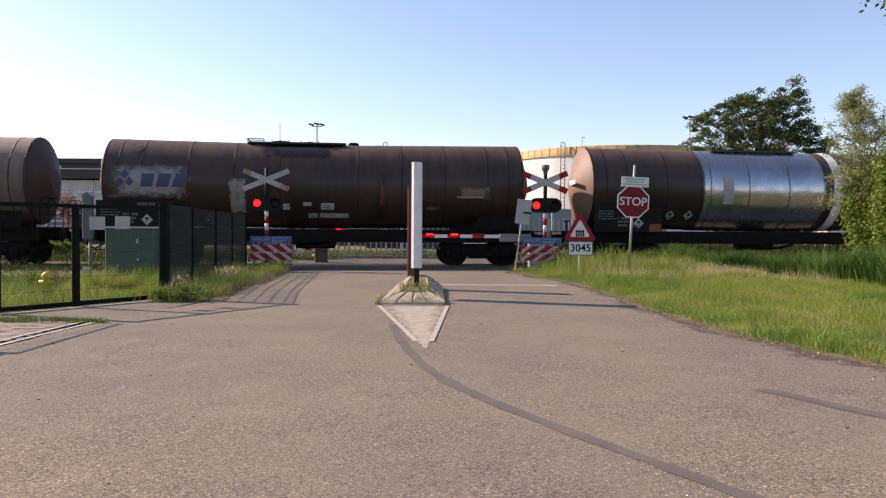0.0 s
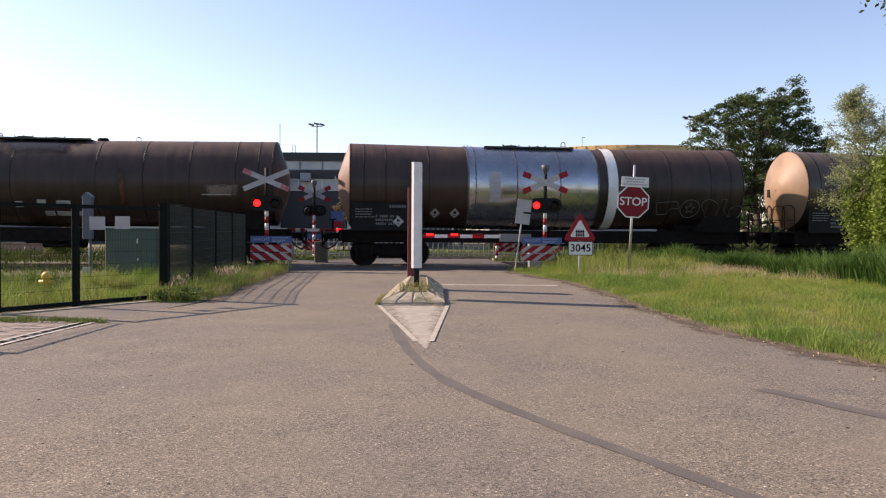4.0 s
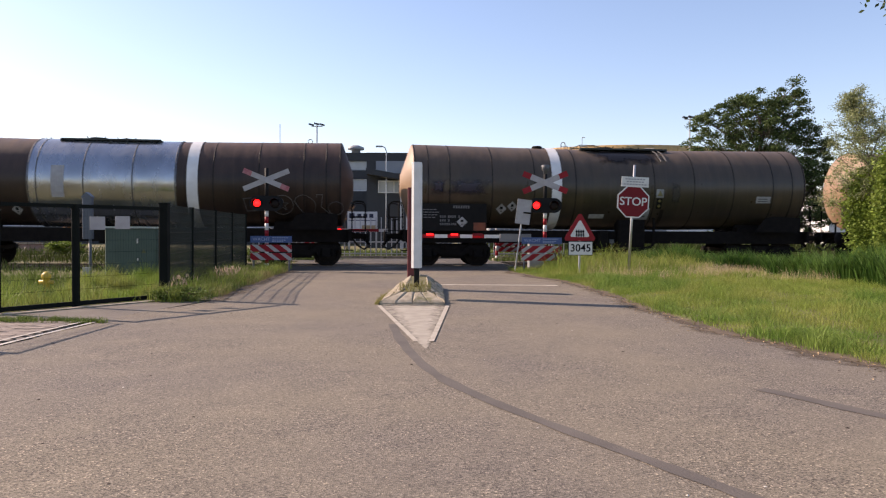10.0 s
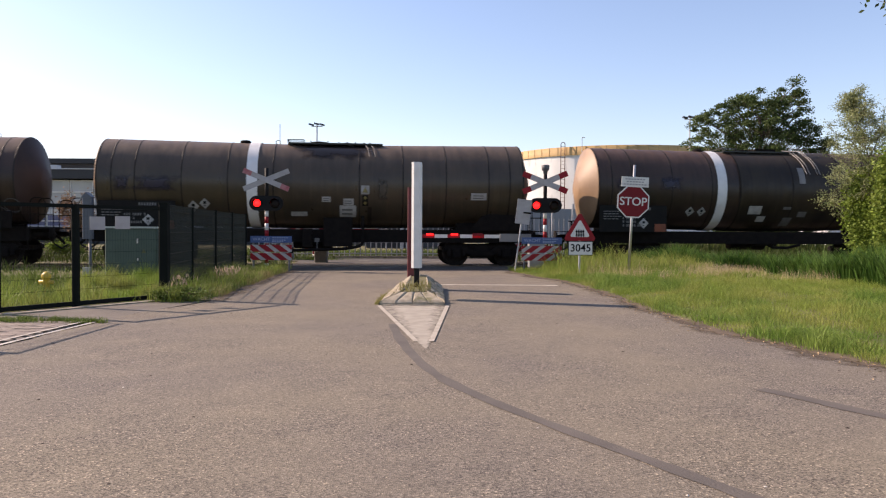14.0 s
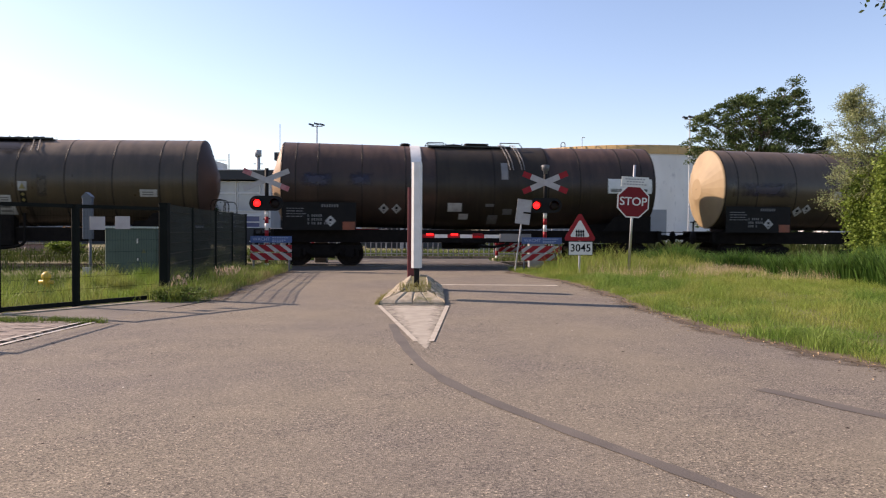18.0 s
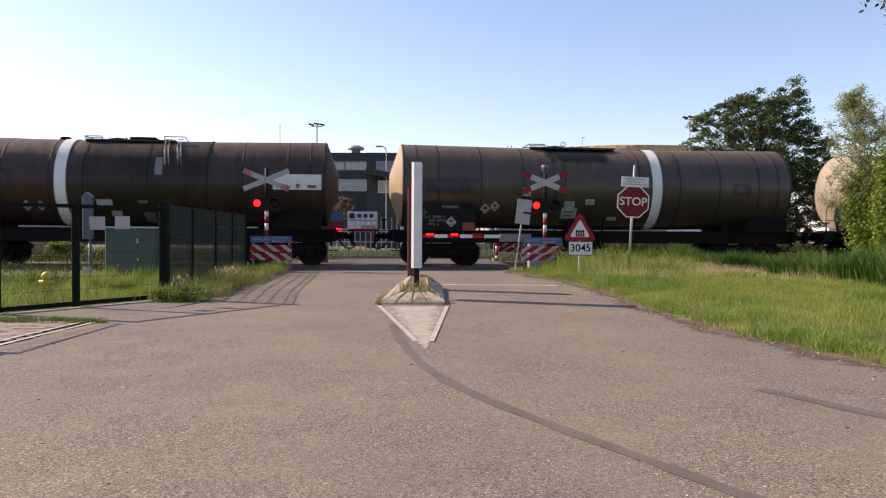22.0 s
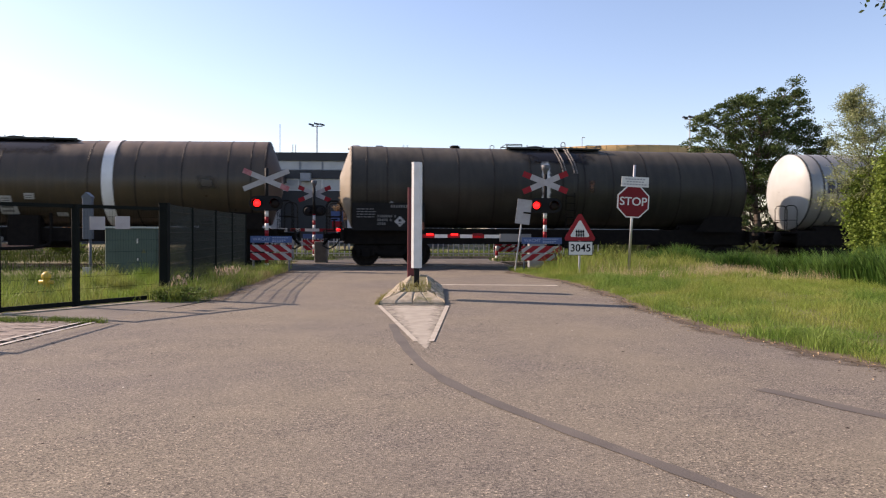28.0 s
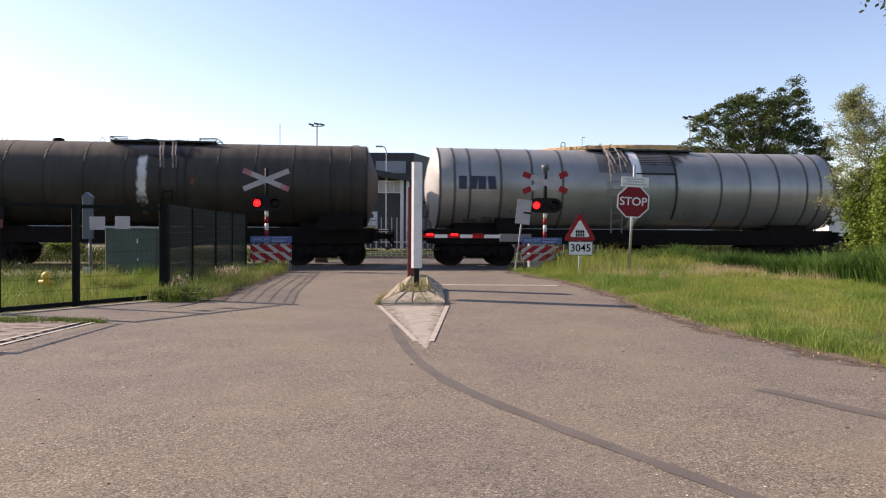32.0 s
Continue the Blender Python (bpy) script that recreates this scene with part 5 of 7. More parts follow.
def small_marks(w, rows):
    """Small pale plates on the barrel: place, height, width, height, diamond."""
    for x, z, a, b, d in rows:
        ob = side_plate("placard" if d else "label_plate", w, x, z, a, b, MARKING, "", d, 0.012)
        if d:
            side_plate("sign_bar", ob, x, z + b * 0.08, a * 0.26, b * 0.24, PANEL_BLACK, "", False, 0.016)
            side_plate("sign_bar", ob, x, z - b * 0.2, a * 0.16, b * 0.08, PANEL_BLACK, "", False, 0.016)
        elif a > 0.28 and b > 0.15:
            for k in (-0.22, 0.12):
                side_plate("text_bar", ob, x - a * 0.05, z + b * k, a * 0.66, b * 0.14, TEXT_GREY, "", False, 0.015)


def side_curve(name, parent, pts, r, mat, label=""):
    """A thin line painted along the round side."""
    bm = B()
    path_rod(bm, [(x, side_y(z, 0.012, x), z) for x, z in pts], r, 4)
    return part(name, bm, mat, parent, label)


def loop(cx, cz, a, b, turn=0.0, n=16, bulge=0.0):
    return [(cx + a * math.cos(2 * math.pi * i / n + turn) * (1 + bulge * math.sin(6 * math.pi * i / n)), cz + b * math.sin(2 * math.pi * i / n)) for i in range(n + 1)]


def graffiti(w, x, z):
    side_curve("graffiti_line", w, [(x - 1.5, z + 0.2), (x - 0.75, z + 0.25), (x - 0.6, z + 0.02), (x - 0.95, z - 0.02), (x - 1.05, z - 0.2), (x - 1.4, z - 0.22), (x - 1.5, z + 0.2)], 0.014, GRAFFITI, "sprayed pale outline")
    side_curve("graffiti_line", w, loop(x - 0.2, z, 0.36, 0.32), 0.014, GRAFFITI)
    star = [(x - 0.2 + (0.2 if i % 2 == 0 else 0.08) * math.sin(i * math.pi / 5), z + (0.2 if i % 2 == 0 else 0.08) * math.cos(i * math.pi / 5)) for i in range(11)]
    side_curve("graffiti_line", w, star, 0.012, GRAFFITI)
    side_curve("graffiti_line", w, loop(x + 0.6, z - 0.02, 0.34, 0.36, 0.4, 16, 0.18), 0.014, GRAFFITI)
    side_curve("graffiti_line", w, [(x + 0.9, z - 0.3), (x + 0.95, z + 0.35), (x + 1.15, z + 0.35), (x + 1.1, z - 0.05), (x + 1.4, z - 0.3)], 0.014, GRAFFITI)
    side_curve("graffiti_line", w, loop(x + 1.6, z - 0.1, 0.26, 0.22), 0.014, GRAFFITI)


def pipes(w, x, offsets, mat, low=3.45):
    """Pale pipe loops that climb over the crown beside the lids."""
    crown = TANK_Z + TANK_R
    for d in offsets:
        bm = B()
        pts = [(x + d + 0.1, side_y(low, 0.05, x), low), (x + d + 0.06, side_y(low + 0.3, 0.05, x), low + 0.3)]
        for k in range(1, 5):
            z = low + 0.3 + (crown - 0.03 - low - 0.3) * k / 4
            pts.append((x + d + 0.06 - 0.035 * k, side_y(min(z, crown - 0.1), 0.06, x), z))
        pts.append((pts[-1][0] - 0.02, -0.1, crown + 0.02))
        path_rod(bm, pts, 0.015, 8)
        part("vent_pipe", bm, mat, w, "pale pipe over the crown")


def warning_label(w, x, z):
    lb = side_plate("warning_label", w, x, z, 0.28, 0.3, MARKING, "small pale hazard label")
    bm = B()
    y = side_y(z, 0.016, x)
    plate(bm, [(x - 0.1, z - 0.09), (x + 0.1, z - 0.09), (x, z + 0.1)], 0.004, Matrix.Translation((0, y - 0.004, 0)))
    part("warning_triangle", bm, WARN_YELLOW, lb)
    lower = side_plate("warning_label", w, x, z - 0.36, 0.2, 0.36, PANEL_BLACK, "small black and yellow hazard label")
    for d in (0.09, -0.09):
        side_plate("yellow_mark", lower, x, z - 0.36 + d, 0.13, 0.13, WARN_YELLOW, "", True, 0.016)


WHEELS = []
WAGONS = []


def train_at(t):
    """Metres that the train has gone after t seconds."""
    k = t / 32.0
    return 64.581 * k + 37.088 * k ** 2 - 26.108 * k ** 3 + 13.5405 * k ** 4


def build_train():
    global TANK_R, TANK_Z, SAG
    def add(u_left, u_right, *a, **k):
        u0 = (u_left + u_right) / 2
        w = tank_wagon(u0, u_right - u_left, *a, **k)
        WAGONS.append((w, u0))
        return w
    add(-28.7, -13.9, BROWN_D, "chalky dusty brown bogie tank wagon", end=END_BROWN, rails=(1,), seed=9)
    # tarry wagon with a logo patch
    w = add(-11.5, 2.65, BROWN_A, "tarry dark brown tank wagon with a pale logo patch", platform=(-0.8, 3.4), panel=-0.25, end=END_BROWN, fittings=(("vent", 1.15), ("ring", 2.3)), rails=(), seed=21)
    lp = wrap_patch("logo_patch", w, -5.55, 2.2, 3.46, 2.8, PATCH_PALE, "pale rubbed patch with a faded blue logo")
    for x, k in ((-5.62, -0.06), (-5.1, 0.0), (-4.58, 0.05)):
        slant_bar("logo_bar", lp, x, 2.87, 0.4, 0.44, 0.12 + k, LOGO_BLUE)
    for dx, dz in ((0, 0.14), (-0.15, -0.1), (0.15, -0.1)):
        side_plate("logo_mark", lp, -6.34 + dx, 2.92 + dz, 0.26, 0.32, LOGO_BLUE, "", True, 0.014)
    small_marks(w, [(-1.11, 2.04, 0.24, 0.2, False), (-0.4, 2.13, 0.28, 0.13, False), (0.28, 2.06, 0.44, 0.22, False), (-0.22, 1.75, 0.3, 0.16, False), (0.5, 1.75, 1.0, 0.15, False), (-3.7, 1.6, 0.36, 0.36, True)])
    wrap_patch("label_board", w, -2.72, 1.78, 2.98, 0.5, BOARD_PALE, "stained pale label board", 0.012, 0.6)
    warning_label(w, -2.7, 2.72)
    wrap_patch("rust_streak", w, 2.15, 1.7, 3.5, 0.34, STREAK, "rusty streak")
    wrap_patch("dust_patch", w, 5.35, 2.3, 2.82, 1.4, RUBBED, "rubbed dusty patch")
    side_plate("scratch", w, 5.2, 2.42, 0.95, 0.03, MARKING, "bright scratch on the barrel", False, 0.016)
    wrap_patch("graffiti_patch", w, 3.9, 1.88, 2.18, 0.8, SPRAY, "thin pale sprayed tag")
    wrap_patch("rubbed_patch", w, -6.15, 3.7, 4.1, 0.5, FAINT, "rubbed dent on the crown", 0.012, 0.5, 0.35)
    # wagon with a bare metal section
    w = add(5.2, 19.45, BROWN_A, "dark brown tank wagon with a bright bare metal section", band=2.2, silver=(-3.02, 1.68), platform=(-0.66, 3.3), end=END_BROWN, truss=True, cage=(), fittings=(("pin", -2.9), ("ring", 6.0)), rails=(1,), seed=22)
    small_marks(w, [(-4.15, 1.86, 0.36, 0.36, True), (-3.45, 1.86, 0.36, 0.36, True), (-1.0, 2.17, 0.46, 0.33, False), (-2.95, 2.25, 0.1, 0.15, False), (-0.1, 1.75, 0.26, 0.18, False), (0.47, 1.75, 0.4, 0.15, False)])
    side_plate("label_board", w, -2.07, 2.8, 0.4, 1.05, OFFWHITE, "long pale label board", False, 0.03)
    graffiti(w, 5.35, 2.1)
    boxed("end_plate", (-7.62, -0.55, 3.05), (0.02, 0.75, 0.16), WHITE, w, "white plate on the tank end")
    # dusty wagon with a white band
    w = add(21.95, 36.35, BROWN_B, "dusty brown tank wagon with a white band", band=-2.15, platform=(0.62, 3.3), end=END_RUST, fittings=(("vent", -2.55), ("ring", -1.43), ("pin", 2.1)), seed=3)
    small_marks(w, [(-4.1, 2.03, 0.38, 0.38, True), (-3.72, 2.12, 0.36, 0.36, True), (0.33, 2.3, 0.3, 0.18, False), (1.08, 2.22, 0.36, 0.22, False), (1.06, 1.9, 0.56, 0.4, False), (-0.6, 1.8, 0.55, 0.15, False), (5.6, 2.44, 0.55, 0.24, False)])
    for x, a in ((-6.35, 0.75), (-5.3, 1.9)):
        wrap_patch("faded_logo", w, x, 2.42, 3.12, a, PATCH_NAVY, "remains of a navy logo")
    warning_label(w, 1.65, 2.63)
    side_plate("conduit", w, 1.8, 1.75, 0.14, 0.6, DARK_CLAD, "dull conduit", False, 0.02)
    wrap_patch("washed_patch", w, 2.25, 2.15, 3.15, 0.45, FAINT, "faint washed patch")
    pipes(w, 1.7, (0.0, 0.2), TEXT_GREY, 3.8)
    boxed("end_bracket", (-7.56, 0.5, 2.78), (0.12, 0.2, 0.3), BLACK, w, "black bracket on the tank end", 0.02)
    rodded("end_handle", [(-7.62, 0.25, 1.6), (-7.62, 0.25, 2.2), (-7.62, 0.4, 2.3), (-7.62, 0.55, 2.2), (-7.62, 0.55, 1.6)], 0.025, BLACK, w, "black hoop rail at the tank end")
    # wagon with a black middle and a banner
    w = add(39.05, 52.25, BROWN_A, "brown tank wagon with a black middle and a white banner", band=-1.98, platform=(0.0, 3.0), end=END_RUST, fittings=(("vent", -2.3), ("pin", -0.9)), rails=(), seed=4)
    ring_band(w, 0.7, 4.0, 6.8, 0.02, DARK_CLAD, "bitumen_section", "black coated middle section")
    for x in (-1.28, 0.75, 2.68):
        ring_band(w, x, 0.05, 6.8, 0.03, RING_DARK, "hoop")
    small_marks(w, [(-3.1, 2.0, 0.36, 0.36, True), (-2.66, 2.0, 0.34, 0.34, True)])
    for x, z, a, b in ((-0.63, 2.07, 0.5, 0.3), (-0.3, 1.75, 0.33, 0.2)):
        side_plate("label_plate", w, x, z, a, b, MARKING, "", False, 0.03)
    for x, z, a, b in ((0.6, 2.15, 0.3, 0.1), (1.25, 1.93, 0.33, 0.2), (0.75, 1.65, 0.36, 0.32)):
        side_plate("stained_plate", w, x, z, a, b, TEXT_GREY, "stained grey plate", False, 0.03)
    side_plate("inspection_plate", w, 1.12, 3.35, 0.24, 0.6, SIDE_GREY, "grey inspection plate", False, 0.03)
    wrap_patch("faded_logo", w, -5.4, 2.65, 3.3, 1.6, PATCH_NAVY, "remains of a navy logo")
    wrap_patch("faded_logo", w, -3.9, 2.65, 3.3, 1.1, PATCH_NAVY, "remains of a navy logo")
    pipes(w, 1.22, (0.0, 0.12, 0.42, 0.52), SIDE_GREY, 3.4)
    rodded("hand_rail", [(1.15, -0.6, 4.2), (1.1, -0.6, 4.42), (1.8, -0.6, 4.42), (1.95, -0.6, 4.2)], 0.018, SIDE_GREY, w, "grey hand rail on the crown")
    boxed("lid_box", (0.3, -0.1, 4.36), (0.85, 0.5, 0.12), UNDER, w, "", 0.03)
    bn = side_plate("banner", w, 5.66, 2.87, 1.62, 0.52, WHITE, "white banner with dark lettering bars")
    for x, z, a, b in ((5.2, 2.7, 0.5, 0.05), (5.15, 2.76, 0.4, 0.03), (5.68, 2.74, 0.13, 0.13), (6.15, 2.72, 0.3, 0.1)):
        side_plate("banner_bar", bn, x, z, a, b, TEXT_GREY, "", False, 0.014)
    # another dusty wagon with a white band
    w = add(54.9, 69.15, BROWN_B, "dusty brown tank wagon with a white band", band=2.0, platform=(-0.85, 3.2), end=END_GOLD, fittings=(("pin", -3.1),), rails=(1,), seed=5)
    small_marks(w, [(-4.22, 2.03, 0.38, 0.38, True), (-3.88, 2.12, 0.36, 0.36, True), (-1.86, 2.02, 0.4, 0.09, False), (-1.2, 2.2, 0.36, 0.22, False), (-1.18, 1.9, 0.56, 0.38, False), (-0.46, 2.3, 0.32, 0.2, False), (0.45, 1.72, 0.35, 0.13, False)])
    wrap_patch("faded_logo", w, -5.6, 2.45, 3.15, 2.9, PATCH_NAVY, "remains of a navy logo")
    warning_label(w, -2.76, 2.63)
    wrap_patch("washed_patch", w, -1.6, 2.0, 3.2, 0.5, FAINT, "faint washed patch")
    wrap_patch("washed_patch", w, 5.2, 2.5, 3.1, 0.9, FAINT, "faint washed patch")
    # sooty ribbed wagon
    TANK_R, TANK_Z, SAG = 1.46, 2.81, 0.0
    w = add(72.0, 86.3, BROWN_C, "sooty grey-brown tank wagon with a narrow band", platform=(0.2, 3.5), ribs=RIBS_B, end=END_TAN, cage=(-1, 1), fittings=(("vent", -3.4), ("ring", -2.0), ("pin", -5.2)), rails=(-1,), seed=6)
    wrap_patch("band", w, -0.3, 1.95, 4.12, 0.4, BAND_WORN, "worn white band")
    wrap_patch("band_stain", w, -0.3, 1.6, 2.3, 0.3, DUST, "stained foot of the band")
    small_marks(w, [(-5.76, 2.07, 0.42, 0.42, True), (-5.5, 1.9, 0.42, 0.42, True), (-5.3, 1.76, 0.36, 0.36, True)])
    ring_band(w, 0.3, 0.05, 7.0, 0.02, RING_DARK, "hoop")
    ring_band(w, 1.1, 0.05, 7.0, 0.02, RING_DARK, "hoop")
    pipes(w, 0.22, (0.0, 0.1, 0.4, 0.5), SIDE_GREY, 3.3)
    wrap_patch("rust_patch", w, 1.35, 2.5, 3.2, 0.35, STREAK, "small rusty patch")
    bm = B()
    for x in (0.4, 0.7):
        rod(bm, (x, -1.5, 1.35), (x, -1.52, 2.6), 0.018, 6)
    for i in range(5):
        rod(bm, (0.4, -1.51, 1.5 + 0.25 * i), (0.7, -1.51, 1.5 + 0.25 * i), 0.014, 6)
    part("ladder", bm, UNDER, w)
    # pale wagon
    w = add(88.8, 103.5, PALE_TANK, "pale grey tank wagon with dark blue logo letters", platform=(0.2, 4.0), ribs=RIBS_C, end=END_PALE, ring_mat=RING_GREY, dished=True, cage=(-1, 1), panel=None, fittings=(("vent", 4.9),), rails=(-1,), seed=7)
    for x, k in ((-6.53, 0.0), (-6.16, 0.05), (-5.85, 0.0), (-5.5, -0.05)):
        slant_bar("logo_bar", w, x, 2.94, 0.29, 0.46, k, LOGO_NAVY, "dark blue logo bar")
    ring_band(w, -0.2, 0.32, 7.2, 0.02, BAND_WHITE, "band", "white band round the barrel")
    wrap_patch("cladding_hood", w, -0.2, 3.36, 4.2, 2.8, DARK_HOOD, "darker grey hood below the walkway", 0.012)
    side_plate("hood_edge", w, 0.5, 3.34, 1.5, 0.05, RING_DARK, "", False, 0.03)
    wrap_patch("hood_edge", w, 1.24, 1.7, 4.2, 0.07, RING_DARK, "", 0.03)
    for x, z, a, b in ((-6.2, 1.62, 0.5, 0.12), (-5.6, 1.66, 0.4, 0.2), (-5.5, 1.45, 0.7, 0.1), (-6.3, 1.46, 0.3, 0.1)):
        side_plate("label_plate", w, x, z, a, b, TEXT_GREY, "", False, 0.014)
    boxed("equipment_box", (-4.9, -1.1, 1.45), (0.8, 0.5, 0.5), UNDER, w, "", 0.03)
    pipes(w, -1.15, (0.0, 0.16, 0.5, 0.62), LOGO_PALE, 3.3)
    bm = B()
    for x in (-1.25, -0.85):
        path_rod(bm, [(x, -1.62, 1.2), (x, -1.6, 3.2), (x, -1.25, 4.0), (x, -0.7, 4.36), (x, -0.35, 4.5), (x, -0.15, 4.36)], 0.022, 6)
    for i in range(11):
        z = 1.35 + 0.28 * i
        y = -1.61 if z < 3.2 else -1.6 + (z - 3.2) * 0.55
        rod(bm, (-1.25, y, z), (-0.85, y, z), 0.016, 6)
    part("ladder", bm, SIDE_GREY, w)


def motions():
    """The train rolls west and gathers speed; its wheels turn."""
    ts = [i * 0.5 for i in range(65)]
    for w, u0 in WAGONS:
        walk(w, [(t, track_pose(u0 - train_at(t), 0, RAIL_TOP)) for t in ts])
    # once a second the added covers jump to the other lamp and back, in place of flashing
    for cover, left, right in FLASHERS:
        rows = [(0.0, Matrix.Translation(right))]
        for i in range(32):
            rows += [(i + 0.03, Matrix.Translation(right)), (i + 0.07, Matrix.Translation(left)), (i + 0.53, Matrix.Translation(left)), (i + 0.57, Matrix.Translation(right))]
        walk(cover, rows + [(32.0, Matrix.Translation(right))])
    fine = [i * 0.2 for i in range(161)]
    for ws, a in WHEELS:
        walk(ws, [(t, Matrix.Translation((a, 0, 0.46)) @ Matrix.Rotation(-train_at(t) / 0.46, 4, "Y")) for t in fine])


# ---- plants ----
GRASS = leaf_material("verge grass", (0.182, 0.262, 0.042), (0.315, 0.32, 0.09), 0.38)
FRESH = leaf_material("fresh green grass", (0.135, 0.228, 0.038), (0.225, 0.29, 0.068), 0.4)
LAWN = leaf_material("fresh yellow-green grass", (0.19, 0.29, 0.045), (0.33, 0.33, 0.1), 0.35)
# dark copy of the grass, with shade put into its leaf colour
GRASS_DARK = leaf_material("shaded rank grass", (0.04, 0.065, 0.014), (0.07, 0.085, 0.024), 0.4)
MOSS = leaf_material("yellow-green moss", (0.2, 0.19, 0.06), (0.3, 0.27, 0.11))
GRASS_DRY = leaf_material("dry seeding grass", (0.5, 0.4, 0.25), (0.36, 0.31, 0.14))
SEED = leaf_material("pale pink seed heads", (0.5, 0.38, 0.29), (0.4, 0.32, 0.2))
STRAW = leaf_material("olive straw", (0.32, 0.26, 0.11), (0.22, 0.2, 0.07))
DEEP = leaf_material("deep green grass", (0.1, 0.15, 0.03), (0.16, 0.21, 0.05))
REED = leaf_material("reed leaves", (0.048, 0.112, 0.018), (0.112, 0.19, 0.04), 0.62)
LEAF_BUSH = leaf_material("mid green bush leaves", (0.155, 0.225, 0.034), (0.21, 0.27, 0.06))
LEAF_TREE = leaf_material("dull dark green leaves", (0.06, 0.095, 0.03), (0.1, 0.13, 0.045))
LEAF_OAK = leaf_material("dark broad leaves", (0.035, 0.06, 0.014), (0.06, 0.085, 0.02))
LEAF_BIRCH = leaf_material("light small leaves", (0.21, 0.245, 0.1), (0.31, 0.33, 0.17))
LEAF_RED = leaf_material("reddish flowers and leaves", (0.25, 0.14, 0.1), (0.15, 0.12, 0.05))
BARK = material("dark bark", (0.07, 0.052, 0.04), 0.9, 0, (0.11, 0.09, 0.07), 9, 5, 0.5, 0.6, 30)


def blades(name, spots, low, high, width, bend, mat, label, category, rng, lush=0.0):
    """One object of curved grass blades at the given spots (x, y, z)."""
    verts, faces = [], []
    for x, y, z in spots:
        h = rng.uniform(low, high)
        if lush:
            h *= max(0.35, 1 + lush * (1.6 * noise.noise((x * 0.9, y * 0.7, 11)) + 0.9 * noise.noise((x * 2.6, y * 2.6, 3))))
        a = rng.uniform(0, 2 * math.pi)
        dx, dy = math.cos(a), math.sin(a)
        w = width * rng.uniform(0.6, 1.3)
        b = bend * h * rng.uniform(0.2, 1.2)
        c = rng.uniform(0, 2 * math.pi)
        bx, by = math.cos(c) * b, math.sin(c) * b
        k = len(verts)
        verts += [(x - dx * w, y - dy * w, z - 0.03), (x + dx * w, y + dy * w, z - 0.03),
                  (x + bx * 0.3 - dx * w * 0.75, y + by * 0.3 - dy * w * 0.75, z + h * 0.55), (x + bx * 0.3 + dx * w * 0.75, y + by * 0.3 + dy * w * 0.75, z + h * 0.55),
                  (x + bx, y + by, z + h * 0.97)]
        faces += [(k, k + 1, k + 3, k + 2), (k + 2, k + 3, k + 4)]
    stuff(name, verts, faces, mat, label, category)


